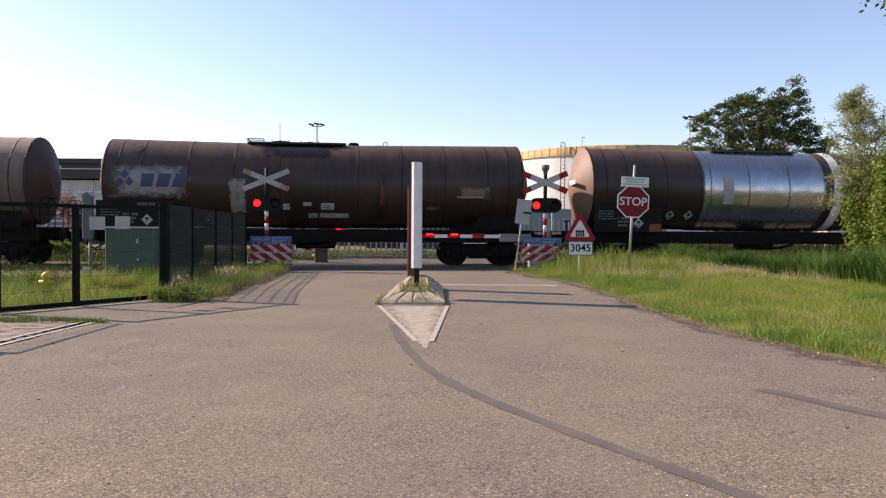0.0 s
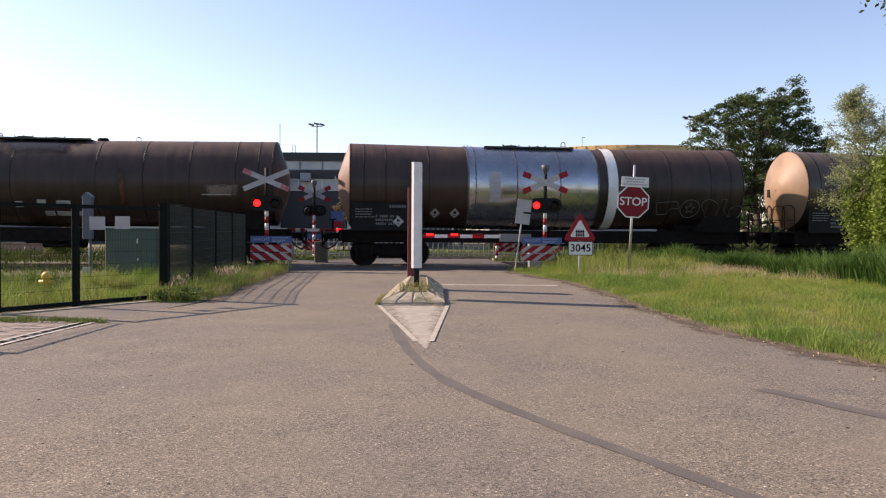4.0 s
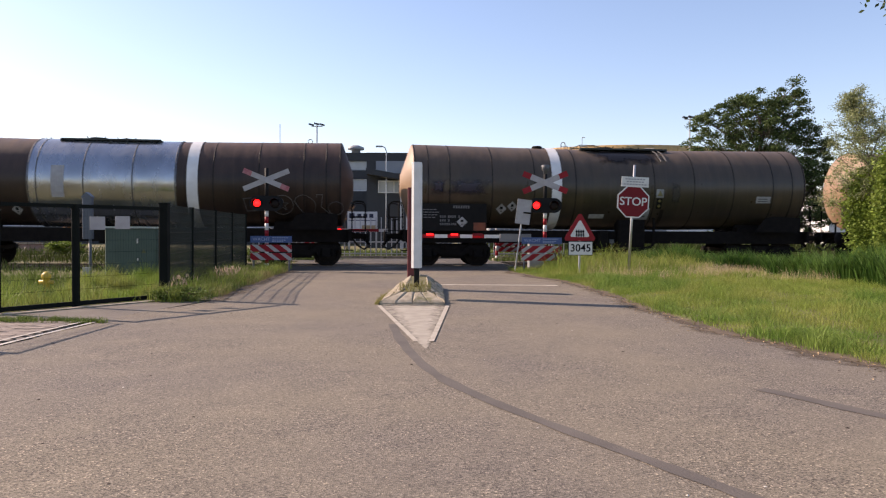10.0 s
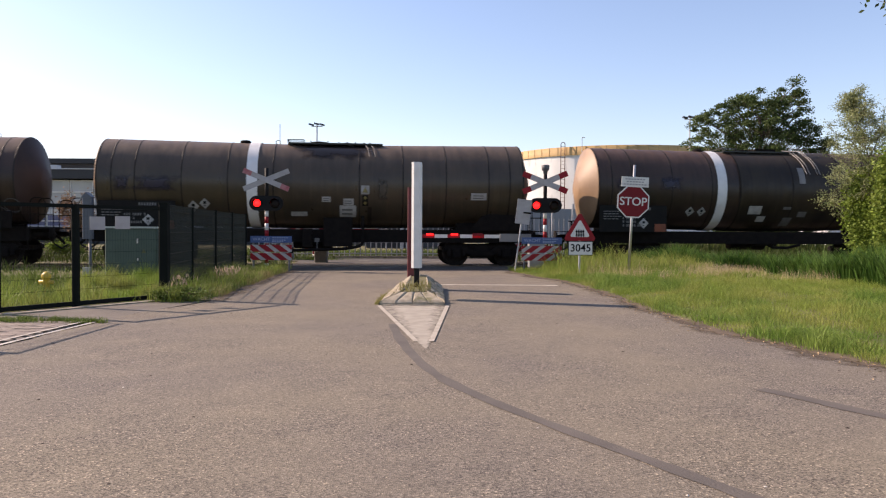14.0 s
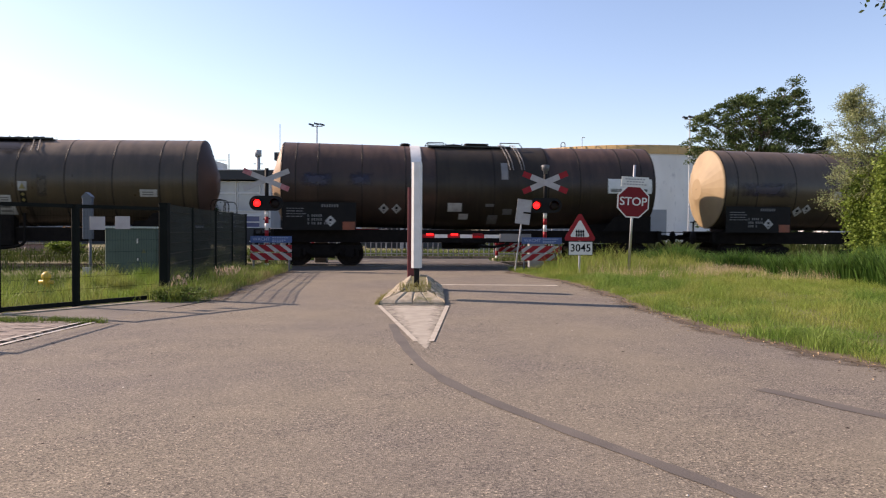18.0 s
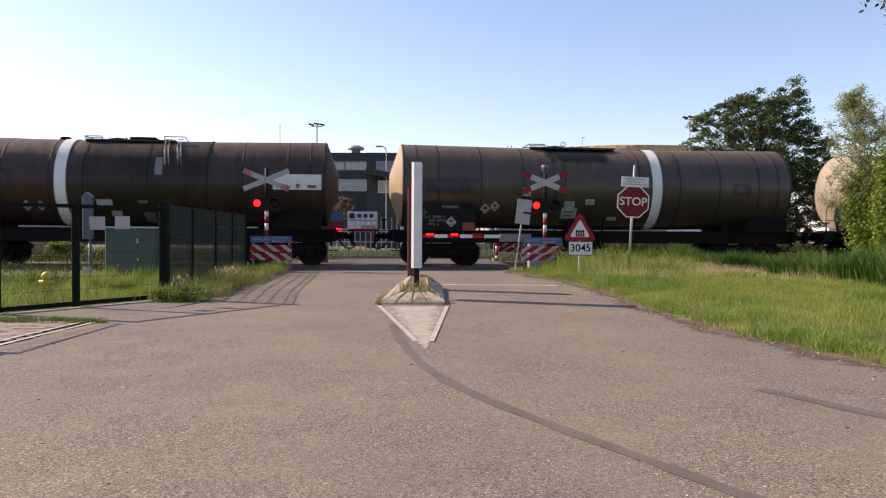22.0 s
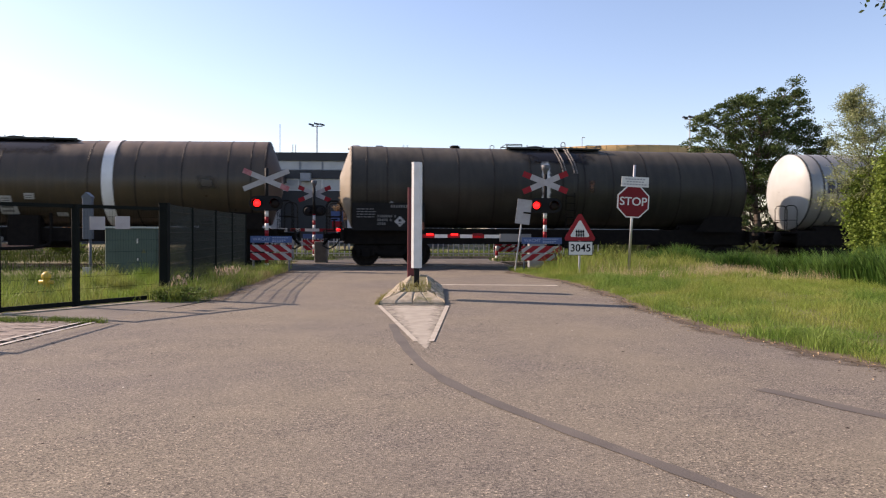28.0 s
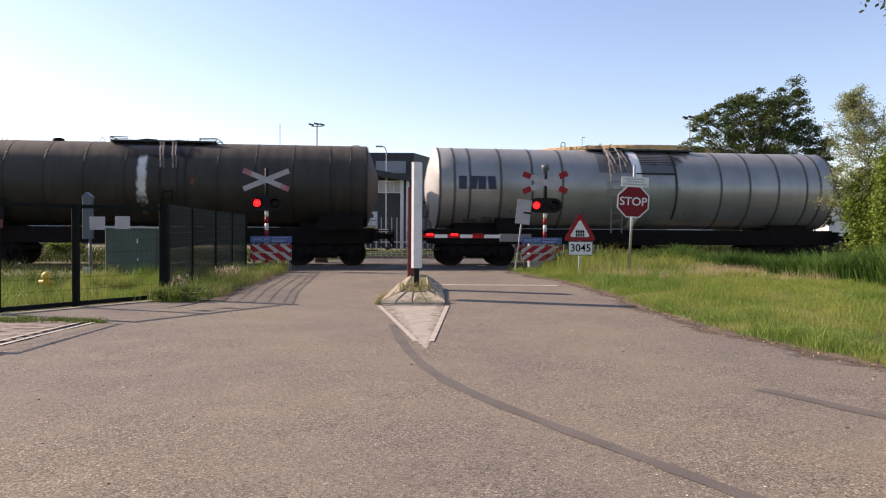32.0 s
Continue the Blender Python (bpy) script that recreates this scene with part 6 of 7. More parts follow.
def build_grass():
    rng = random.Random(5)
    right, dry, reeds, left, leftdry, rough, lawn = [], [], [], [], [], [], []
    green = []
    while len(right) + len(green) < 175000:
        y = 5.5 + 19 * rng.random() ** 1.35
        a = road_right(y) - 0.04 + 0.14 * noise.noise((y * 1.9, 3, 1))
        b = min(reed_start(y) + 0.25, a + 9)
        x = a + (b - a) * rng.random()
        if abs(x) > y * 0.66 + 0.5:
            continue
        if x - a < 0.5 and rng.random() > 0.5 + (x - a) * 1.5 and noise.noise((x * 2, y * 2, 7)) < 0.25:
            continue
        fresh = noise.noise((x * 0.55, y * 0.4, 31)) + 0.6 * noise.noise((x * 1.7, y * 1.3, 17)) - 0.12 * (x - a) + rng.uniform(-0.15, 0.15)
        (green if fresh > 0.02 else right).append((x, y, ground_z(x, y)))
    while len(dry) < 5500:
        y = 15.5 + 7.5 * rng.random()
        d = reed_start(y) + 0.25 - abs(rng.gauss(0, 1.0))
        if d < road_right(y) + 0.5 or noise.noise((d * 0.9, y * 0.6, 14)) < rng.uniform(-0.55, 0.15) + max(0.0, 18.5 - y) * 0.22:
            continue
        dry.append((d, y, ground_z(d, y)))
    while len(dry) < 9500:
        y = 9 + 14 * rng.random()
        d = reed_start(y) + 0.3 - rng.random() ** 1.5 * 4.0
        if d < road_right(y) + 0.45 or abs(d) > y * 0.66 + 0.5 or y < 17.2 or noise.noise((d * 0.8, y * 0.55, 4)) + 0.7 * noise.noise((d * 2.0, y * 1.6, 8)) < rng.uniform(-0.1, 0.3):
            continue
        dry.append((d, y, ground_z(d, y)))
    while len(reeds) < 50000:
        y = 12.5 + 12.5 * rng.random()
        x = reed_start(y) - 0.25 + rng.random() ** 1.4 * 6.5 + 0.4 * noise.noise((y * 0.9, 5, 0))
        v = (y - TRACK_D - TRACK_M * x) * TRACK_C
        if v > -2.7 or abs(x) > y * 0.66 + 0.8:
            continue
        reeds.append((x, y, ground_z(x, y)))
    deep, heads = [], []
    while len(left) + len(lawn) + len(deep) < 38000:
        y = 10.2 + 14.3 * rng.random()
        x = -12 + 8 * rng.random()
        if x > road_left(y) + 0.03 or (y < 13.2 and x > gate_line(y) - 0.05) or (x < -6.4 and y > 17.3 + 1.2 * noise.noise((x, y, 2))):
            continue
        if -7.2 < x < -5.1 - (y - 13.3) * 0.15 and 13.4 < y < 16:
            left.append((x, y, ground_z(x, y)))
        else:
            # deeper green takes over further back behind the gate
            deepness = noise.noise((x * 0.9, y * 0.9, 41)) + 0.4 * (y - 13.4) * (x < -5.3) + rng.uniform(-0.2, 0.2)
            (deep if deepness > 0 else lawn).append((x, y, ground_z(x, y)))
    while len(leftdry) < 9500:
        y = 13.9 + 10 * rng.random()
        x = road_left(y) + 0.04 - rng.random() ** 1.4 * 1.5
        if noise.noise((x * 1.3, y * 0.7, 5)) < rng.uniform(-0.6, 0.1):
            continue
        leftdry.append((x, y, ground_z(x, y)))
    for _ in range(9500):
        x, y = rng.uniform(-7.2, -5.0), rng.uniform(13.6, 15.85)
        if x < -5.1 - (y - 13.3) * 0.15:
            left.append((x, y, ground_z(x, y)))
    for _ in range(700):
        a, d = rng.uniform(0, 6.28), abs(rng.gauss(0, 0.28))
        x, y = -4.8 + 1.2 * d * math.cos(a), 13.15 + d * 0.7 * math.sin(a)
        if x < road_left(y) + 0.12:
            lawn.append((x, y, ground_z(x, y)))
    tall, tufts = [], []
    while len(tall) < 3000:
        y = 19 + 5.6 * rng.random()
        x = reed_start(y) - 3.6 + rng.random() ** 0.6 * 4.2
        v = (y - TRACK_D - TRACK_M * x) * TRACK_C
        if x < road_right(y) + 0.9 + max(0, 18 - y) * 0.3 or v > -2.3 or noise.noise((x * 1.1, y * 0.8, 9)) < -0.1:
            continue
        tall.append((x, y, ground_z(x, y)))
    while len(tall) < 8500:
        u, v = rng.uniform(2.8, 9.5), rng.uniform(-5.0, -2.1)
        p = on_track(u, v)
        if p.x < road_right(min(p.y, 25)) + 0.25:
            continue
        tall.append((p.x, p.y, ground_z(p.x, p.y)))
    while len(tall) < 10500:
        x, y = rng.uniform(2.9, 7.0), rng.uniform(19.6, 23.2)
        if x < road_right(y) + 0.35 + 0.25 * noise.noise((y, x, 2)) or noise.noise((x * 0.9, y * 0.9, 21)) < -0.25:
            continue
        tall.append((x, y, ground_z(x, y)))
    while len(tufts) < 4600:
        x = rng.uniform(-7.6, -4.6)
        y = rng.uniform(9.98, 10.16 + 0.2 * (-4.6 - x))
        if noise.noise((x * 3, y * 6, 1)) > rng.uniform(-0.4, 0.3) + 0.16 * (x + 5.6):
            tufts.append((x, y, -0.01))
    while len(rough) < 9000:
        u, v = rng.uniform(-40, 40), rng.choice((-1, 1)) * rng.uniform(2.5, 4.8)
        if -5.6 < u < 2.6:
            continue
        p = on_track(u, v)
        if abs(p.x) > p.y * 0.66:
            continue
        rough.append((p.x, p.y, ground_z(p.x, p.y)))
    hedge = [tuple(on_track(rng.uniform(-9, 9.5), rng.uniform(8.9, 11.2), -0.02)) for _ in range(9000)]
    meadow, tallfar = [], []
    while len(meadow) < 9000:
        u, v = rng.uniform(-32, 30), rng.uniform(2.7, 13)
        if -8 < u < 3.5 + max(0, v - 5):
            continue
        p = on_track(u, v)
        if abs(p.x) > p.y * 0.66:
            continue
        meadow.append((p.x, p.y, -0.03))
    for _ in range(5000):
        p = on_track(rng.uniform(6, 32), rng.uniform(11.5, 14))
        tallfar.append((p.x, p.y, -0.03))
    far = []
    while len(far) < 1500:
        x, y = (rng.gauss(-5.6, 0.6), rng.gauss(31.4, 0.5)) if rng.random() < 0.45 else (rng.uniform(2.0, 5.2), rng.gauss(31.6, 0.5))
        far.append((x, y, 0.0))
    blades("crossing_grass", far, 0.06, 0.26, 0.008, 0.7, DEEP, "bright grass tufts beyond the crossing", "grass", rng, 0.5)
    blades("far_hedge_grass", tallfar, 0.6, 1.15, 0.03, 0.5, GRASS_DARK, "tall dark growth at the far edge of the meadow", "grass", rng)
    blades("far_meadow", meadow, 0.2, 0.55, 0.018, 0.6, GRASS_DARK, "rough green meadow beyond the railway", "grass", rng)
    blades("verge_grass", right, 0.03, 0.13, 0.0028, 1.2, GRASS, "short green and yellowing verge grass", "grass", rng, 0.9)
    blades("fresh_grass", green, 0.04, 0.17, 0.0034, 1.1, FRESH, "fresh green patches of verge grass", "grass", rng, 0.9)
    blades("lawn_grass", lawn, 0.06, 0.3, 0.0055, 0.8, LAWN, "short green grass behind the gate", "grass", rng, 0.7)
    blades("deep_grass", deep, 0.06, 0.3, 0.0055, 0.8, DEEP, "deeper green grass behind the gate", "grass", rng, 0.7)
    for x, y, r, n in ((-5.02, 17.0, 0.13, 90), (-4.93, 17.2, 0.16, 40), (-4.93, 13.75, 0.1, 26), (-5.0, 14.3, 0.16, 14)):
        for _ in range(n):
            h = rng.uniform(0.24, 0.4)
            heads.append((x + rng.gauss(0, r), y + rng.gauss(0, r), h))
    blades("seed_heads", heads, 0.03, 0.07, 0.009, 1.4, SEED, "pinkish pale seed heads among the grass by the fence", "grass", rng)
    blades("seed_stalks", [(x, y, 0.0) for x, y, _ in heads], 0.24, 0.4, 0.0022, 0.3, STRAW, "thin dry stalks of the seeding grass", "grass", rng)
    blades("dry_grass", dry, 0.1, 0.32, 0.0032, 0.7, GRASS_DRY, "pale dry seeding grass by the reeds", "grass", rng)
    blades("hedge_grass", hedge, 0.12, 0.42, 0.014, 0.6, DEEP, "green grass behind the far fence", "grass", rng)
    blades("reed_bed", [p for p in reeds if p[1] < 18.2], 0.3, 0.8, 0.0105, 0.65, REED, "dense bright green reeds in a ditch", "reeds", rng, 0.3)
    blades("short_reed_bed", [p for p in reeds if p[1] >= 18.2], 0.2, 0.6, 0.0115, 0.65, REED, "lower green reeds towards the railway", "reeds", rng, 0.3)
    blades("fence_grass", left, 0.1, 0.5, 0.0055, 0.6, LAWN, "long green grass around the fence", "grass", rng, 0.9)
    blades("fence_dry_grass", leftdry, 0.05, 0.2, 0.004, 0.9, STRAW, "dry seeding grass along the fence", "grass", rng)
    blades("tall_verge_grass", tall, 0.16, 0.46, 0.006, 0.75, GRASS, "knee-high green grass before the reeds", "grass", rng, 0.7)
    blades("driveway_grass", tufts, 0.02, 0.1, 0.004, 1.1, DEEP, "low tufts of grass between the pavings", "grass", rng)
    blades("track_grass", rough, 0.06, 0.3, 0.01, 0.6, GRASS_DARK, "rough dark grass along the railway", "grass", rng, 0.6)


def tree(name, m, label, height, spread, base, leaf, bark, n_limb, n_leaf, size, seed, trunk_r, hang=0.0, lean=0.0):
    """A tapered trunk with limbs, twigs and clumps of small leaves."""
    rng = random.Random(seed)
    t = thing(name, m, label, "tree")
    bm = B()
    pts = [Vector((0.0, 0.0, -0.1))]
    n = 7
    for i in range(1, n + 1):
        pts.append(Vector((lean * (i / n) ** 1.5 + rng.uniform(-1, 1) * 0.03 * height, rng.uniform(-1, 1) * 0.03 * height, height * 0.96 * i / n)))
    for i in range(n):
        rod(bm, pts[i], pts[i + 1], trunk_r * (1 - 0.9 * i / n), 9, trunk_r * (1 - 0.9 * (i + 1) / n))
    part("trunk", bm, bark, t, "", None, True)
    tips = []
    twigs = B()
    for k in range(n_limb):
        f = base + (1 - base) * (k + rng.random()) / n_limb
        i = min(n - 1, int(f * n))
        o = pts[i].lerp(pts[i + 1], f * n - i) if i < n else pts[-1]
        a = k * 2.4 + rng.uniform(-0.4, 0.4)
        prof = math.sin(math.pi * min(1.0, (f - base) / (1 - base) * 0.72 + 0.3)) ** 0.7
        reach = spread * prof * rng.uniform(0.65, 1.12)
        rise = height * 0.1 * rng.uniform(0.4, 1.3)
        bm = B()
        p = o
        segs = 4
        for j in range(1, segs + 1):
            w = j / segs
            q = o + Vector((math.cos(a) * reach * w, math.sin(a) * reach * w, rise * w - hang * reach * w * w))
            q += Vector((rng.uniform(-1, 1), rng.uniform(-1, 1), rng.uniform(-1, 1))) * reach * 0.07
            thin = min(0.01, trunk_r * 0.12)
            rod(bm, p, q, trunk_r * 0.42 * (1 - 0.2 * j) + thin, 6, trunk_r * 0.42 * (1 - 0.2 * (j + 0.9)) + thin)
            for tw in range(3):
                e = q + Vector((rng.uniform(-1, 1), rng.uniform(-1, 1), rng.uniform(-0.6, 0.9))) * spread * 0.24
                rod(twigs, q, e, 0.004 + trunk_r * 0.04, 4, 0.002)
                tips.append((q, e, w))
            p = q
        part("limb", bm, bark, t)
    tagged(part("twig_mass", twigs, bark, t, "thin twigs"), kind="stuff")
    verts, faces = [], []
    for c in range(n_leaf):
        q, e, w = rng.choice(tips)
        o = q.lerp(e, rng.uniform(0.15, 1.15)) + Vector((rng.gauss(0, 1), rng.gauss(0, 1), rng.gauss(0, 0.8) - hang * abs(rng.gauss(0, 1)))) * spread * 0.055
        a = Vector((rng.uniform(-1, 1), rng.uniform(-1, 1), rng.uniform(-0.6, 0.6))).normalized()
        b = a.cross(Vector((rng.uniform(-1, 1), rng.uniform(-1, 1), rng.uniform(-1, 1)))).normalized()
        s = size * rng.uniform(0.6, 1.35)
        k = len(verts)
        verts += [tuple(o - a * s), tuple(o + b * s * 0.5 - a * 0.2 * s), tuple(o + a * s), tuple(o - b * s * 0.5 + a * 0.1 * s)]
        faces.append((k, k + 1, k + 2, k + 3))
    stuff("crown", verts, faces, leaf, "loose crown of small leaves", "foliage", t)
    return t


def clump_tree(m, label, outline, low, depth, leaf, clumps, per, radius, size, seed, trunk_r, core=0.0, skirt=0.0):
    """A tree whose crown is made of separate leaf clumps on limbs; outline gives its top along x."""
    rng = random.Random(seed)
    t = thing("tree", m, label, "tree")
    top = max(z for _, z in outline)
    trunk = [Vector((0.25 * math.sin(i * 1.3), 0.2 * math.sin(i * 0.9), top * 0.86 * i / 8 - (0.1 if i == 0 else 0))) for i in range(9)]
    bm = B()
    for i in range(8):
        rod(bm, trunk[i], trunk[i + 1], trunk_r * (1 - 0.11 * i), 9, trunk_r * (1 - 0.11 * (i + 1)))
    part("trunk", bm, BARK, t, "", None, True)
    xs = [x for x, _ in outline]
    verts, faces = [], []
    twigs = B()
    for k in range(clumps):
        x = rng.uniform(xs[0], xs[-1])
        if rng.random() < core:
            x = max(xs[0], min(xs[-1], rng.gauss(0.3, 1.3)))
        hi = top
        for (xa, za), (xb, zb) in zip(outline, outline[1:]):
            if xa <= x <= xb:
                hi = za + (zb - za) * (x - xa) / (xb - xa)
        bottom = low + 0.45 * abs(x) if x < 0 else low + 0.2 * abs(x)
        z = hi - radius * 0.7 - (hi - radius - bottom) * rng.random() ** 1.3
        if rng.random() < skirt:
            x, z = rng.uniform(-2.9, 4.9), rng.uniform(0.9, 5.4)
        edge = min(1.0, (hi - z) / 2.2)
        c = Vector((x, rng.uniform(-depth, depth) * (0.3 + 0.7 * edge) * (1 - 0.5 * abs(x) / max(abs(xs[0]), xs[-1])), z))
        o = trunk[max(1, min(7, int((z - 0.9 - 0.3 * abs(x)) / (top * 0.86) * 8)))]
        mid = o.lerp(c, 0.5) + Vector((0, 0, -0.12 * (c - o).length))
        if k % 7 == 0:
            bm = B()
            rod(bm, o, mid, trunk_r * 0.22, 6, trunk_r * 0.12)
            rod(bm, mid, c, trunk_r * 0.12, 6, 0.012)
            part("limb", bm, BARK, t)
        else:
            rod(twigs, o.lerp(c, 0.5), o.lerp(c, 0.7), trunk_r * 0.06, 5, trunk_r * 0.05)
            rod(twigs, o.lerp(c, 0.7), c, trunk_r * 0.05, 5, 0.01)
        r = radius * rng.uniform(0.6, 1.25)
        sq = rng.uniform(0.5, 0.8)
        for _ in range(int(per * rng.uniform(0.6, 1.2))):
            d = Vector((rng.gauss(0, 1), rng.gauss(0, 1), rng.gauss(0, 1))).normalized() * rng.random() ** 0.55
            p = c + Vector((d.x * r * 1.15, d.y * r, d.z * r * sq + 0.15 * r * (1 - d.x * d.x)))
            a = Vector((rng.uniform(-1, 1), rng.uniform(-1, 1), rng.uniform(-0.6, 0.6))).normalized()
            b = a.cross(Vector((rng.uniform(-1, 1), rng.uniform(-1, 1), rng.uniform(-1, 1)))).normalized()
            g = size * rng.uniform(0.6, 1.35)
            n = len(verts)
            verts += [tuple(p - a * g), tuple(p + b * g * 0.55), tuple(p + a * g), tuple(p - b * g * 0.55)]
            faces.append((n, n + 1, n + 2, n + 3))
    tagged(part("twig_mass", twigs, BARK, t, "thin branches"), kind="stuff")
    stuff("crown", verts, faces, leaf, "open crown of separate leaf clumps", "foliage", t)
    return t


def bush(name, m, label, w, d, h, leaf, n, size, seed):
    rng = random.Random(seed)
    t = thing(name, m, label, "bush")
    bm = B()
    for k in range(9):
        a = rng.uniform(0, 6.28)
        rod(bm, (0, 0, -0.05), (math.cos(a) * w * 0.35, math.sin(a) * d * 0.35, h * rng.uniform(0.5, 0.85)), 0.03, 5, 0.008)
    part("stems", bm, BARK, t)
    verts, faces = [], []
    lumps = [(rng.uniform(-0.35, 0.35) * w, rng.uniform(-0.35, 0.35) * d, rng.uniform(0.3, 0.75) * h, rng.uniform(0.16, 0.3)) for _ in range(14)]
    for _ in range(n):
        x, y, z, r = rng.choice(lumps)
        o = Vector((x + rng.gauss(0, r * 0.5) * w * 0.6, y + rng.gauss(0, r * 0.5) * d * 0.6, max(0.05, z + rng.gauss(0, r * 0.5) * h * 0.7)))
        a = Vector((rng.uniform(-1, 1), rng.uniform(-1, 1), rng.uniform(-0.6, 0.6))).normalized()
        b = a.cross(Vector((rng.uniform(-1, 1), rng.uniform(-1, 1), rng.uniform(-1, 1)))).normalized()
        s = size * rng.uniform(0.6, 1.3)
        k = len(verts)
        verts += [tuple(o - a * s), tuple(o + b * s * 0.55), tuple(o + a * s), tuple(o - b * s * 0.55)]
        faces.append((k, k + 1, k + 2, k + 3))
    stuff("foliage", verts, faces, leaf, "dense small leaves", "foliage", t)


def build_plants():
    clump_tree(pose(19.5, 46, 0), "broad dark green tree with a ragged crown", [(-3.9, 8.4), (-2.7, 9.2), (-1.6, 9.7), (-0.3, 10.2), (0.5, 10.0), (1.0, 9.5), (1.5, 10.1), (1.8, 11.2), (2.1, 10.2), (2.5, 10.1), (2.9, 8.6), (3.5, 8.1), (4.0, 7.2), (4.7, 7.2)], 3.2, 3.0, LEAF_TREE, 780, 130, 0.42, 0.07, 11, 0.26, 0.42, 0.42)
    tree("birch", pose(11.72, 19.9, 0.0), "slender pale green birch beside the reeds", 4.9, 1.15, 0.3, LEAF_BIRCH, BARK, 50, 34000, 0.024, 4, 0.03, -0.1, -0.7)
    bush("bush", pose(11.85, 19.2, 0.0), "mid green leafy bush at the foot of the birch", 2.4, 2.0, 3.8, LEAF_BUSH, 58000, 0.042, 8)
    clump_tree(pose(1.65, 66, 0), "dark rounded tree behind the yard", [(-1.45, 4.6), (-1.0, 6.3), (0.0, 7.1), (0.9, 6.6), (1.4, 4.6)], 0.6, 1.3, LEAF_OAK, 46, 330, 0.5, 0.09, 23, 0.14)
    tree("flower_tree", pose(2.75, 57, 0), "small tree with reddish flowers behind the fence", 4.6, 0.9, 0.45, LEAF_RED, BARK, 12, 1800, 0.08, 29, 0.06)
    bush("weed", pose(-4.72, 13.15, 0.0), "low leafy weeds at the foot of the gate post", 1.15, 0.6, 0.3, DEEP, 3200, 0.018, 44)
    bush("weed", pose(-4.95, 13.15, 0.0), "low leafy weeds beside the gate post", 0.5, 0.4, 0.28, GRASS, 700, 0.018, 45)
    bush("bush", pose(-15.9, 31.5, 0), "low rounded green shrub beyond the track", 2.3, 1.2, 0.85, LEAF_BUSH, 2600, 0.05, 46)
    tree("tree", pose(9.7, 8.8, 0.0), "roadside tree with a leafy overhanging branch", 6.9, 3.1, 0.62, LEAF_OAK, BARK, 12, 3500, 0.05, 31, 0.11)
    bush("bush", pose(-17.5, 33.5, 0), "clipped dark hedge ball", 1.9, 1.5, 1.1, LEAF_OAK, 2500, 0.05, 3)
    bush("bush", pose(-19.4, 61.3, 0), "dark rounded shrub before the office", 2.0, 1.2, 3.9, LEAF_OAK, 5000, 0.07, 61)
    tree("flower_tree", pose(-5.35, 40, 0), "small round tree with reddish flowers", 3.0, 0.75, 0.55, LEAF_RED, BARK, 10, 1500, 0.06, 17, 0.05)
    bush("bush", pose(-24.8, 50, 0), "tall reddish flowering shrub by the office", 2.8, 2.0, 4.4, LEAF_RED, 3500, 0.08, 18)
    bush("bush", pose(-19.1, 50, 0), "reddish flowering shrub by the office", 2.3, 1.8, 3.2, LEAF_RED, 3000, 0.08, 19)
    bush("weed", pose(3.55, 22.75, 0.0), "yellow-green weed in front of the warning board", 0.35, 0.3, 1.05, LEAF_BIRCH, 42, 0.04, 41)


# ---- beyond the railway ----
WALL_WHITE = material("white rendered wall", (0.6, 0.6, 0.6), 0.8, 0, (0.5, 0.5, 0.49), 0.6, 6, 0.5, 0.1, 20)
WALL_DARK = material("dark metal cladding", (0.022, 0.024, 0.028), 0.55, 0.1, (0.03, 0.032, 0.036), 0.5, 5, 0.5)
WALL_BROWN = material("dark brown-grey cladding", (0.045, 0.04, 0.039), 0.6, 0, (0.035, 0.031, 0.03), 0.6, 5, 0.5)
WALL_GREY = material("grey cladding", (0.25, 0.27, 0.29), 0.6, 0, (0.2, 0.22, 0.24), 0.6, 5, 0.5)
WALL_YELLOW = material("ochre render", (0.55, 0.36, 0.12), 0.8, 0, (0.45, 0.3, 0.1), 0.8, 5, 0.5)
WALL_PINK = material("pale pink brick", (0.42, 0.26, 0.21), 0.85, 0, (0.34, 0.22, 0.18), 1.2, 6, 0.5)
ROOF_TILE = material("orange roof tiles", (0.4, 0.19, 0.09), 0.8, 0, (0.3, 0.15, 0.08), 3, 5, 0.5)
TANK_WHITE = material("white storage tank paint", (0.7, 0.7, 0.68), 0.6, 0, (0.55, 0.55, 0.53), 0.35, 8, 0.5, stretch=(1, 1, 0.5), spots=(0.4, 0.41, 0.41), spot_scale=0.55, spot_at=0.6, spots2=(0.46, 0.47, 0.47), spot2_scale=1.8, spot2_at=0.62)
LADDER_BROWN = material("brown ladder paint", (0.12, 0.06, 0.04), 0.6, 0, (0.08, 0.045, 0.03), 4, 4)
TANK_RIM = material("ochre tank rim", (0.5, 0.32, 0.13), 0.7, 0, (0.4, 0.26, 0.11), 0.5, 6, 0.5)


def window(parent, x, z, w, h, y, n=1, frame_mat=WHITE, glass=GLASS):
    f = B()
    t = 0.07
    for a in [-w / 2 + i * w / n for i in range(n + 1)]:
        box(f, (x + a, y, z), (t, 0.12, h))
    for b in (-h / 2, h / 2):
        box(f, (x, y, z + b), (w + t, 0.125, t))
    win = part("window", f, frame_mat, parent)
    for i in range(n):
        boxed("pane", (x - w / 2 + (i + 0.5) * w / n, y + 0.02, z), (w / n - t, 0.04, h - t), glass, win)


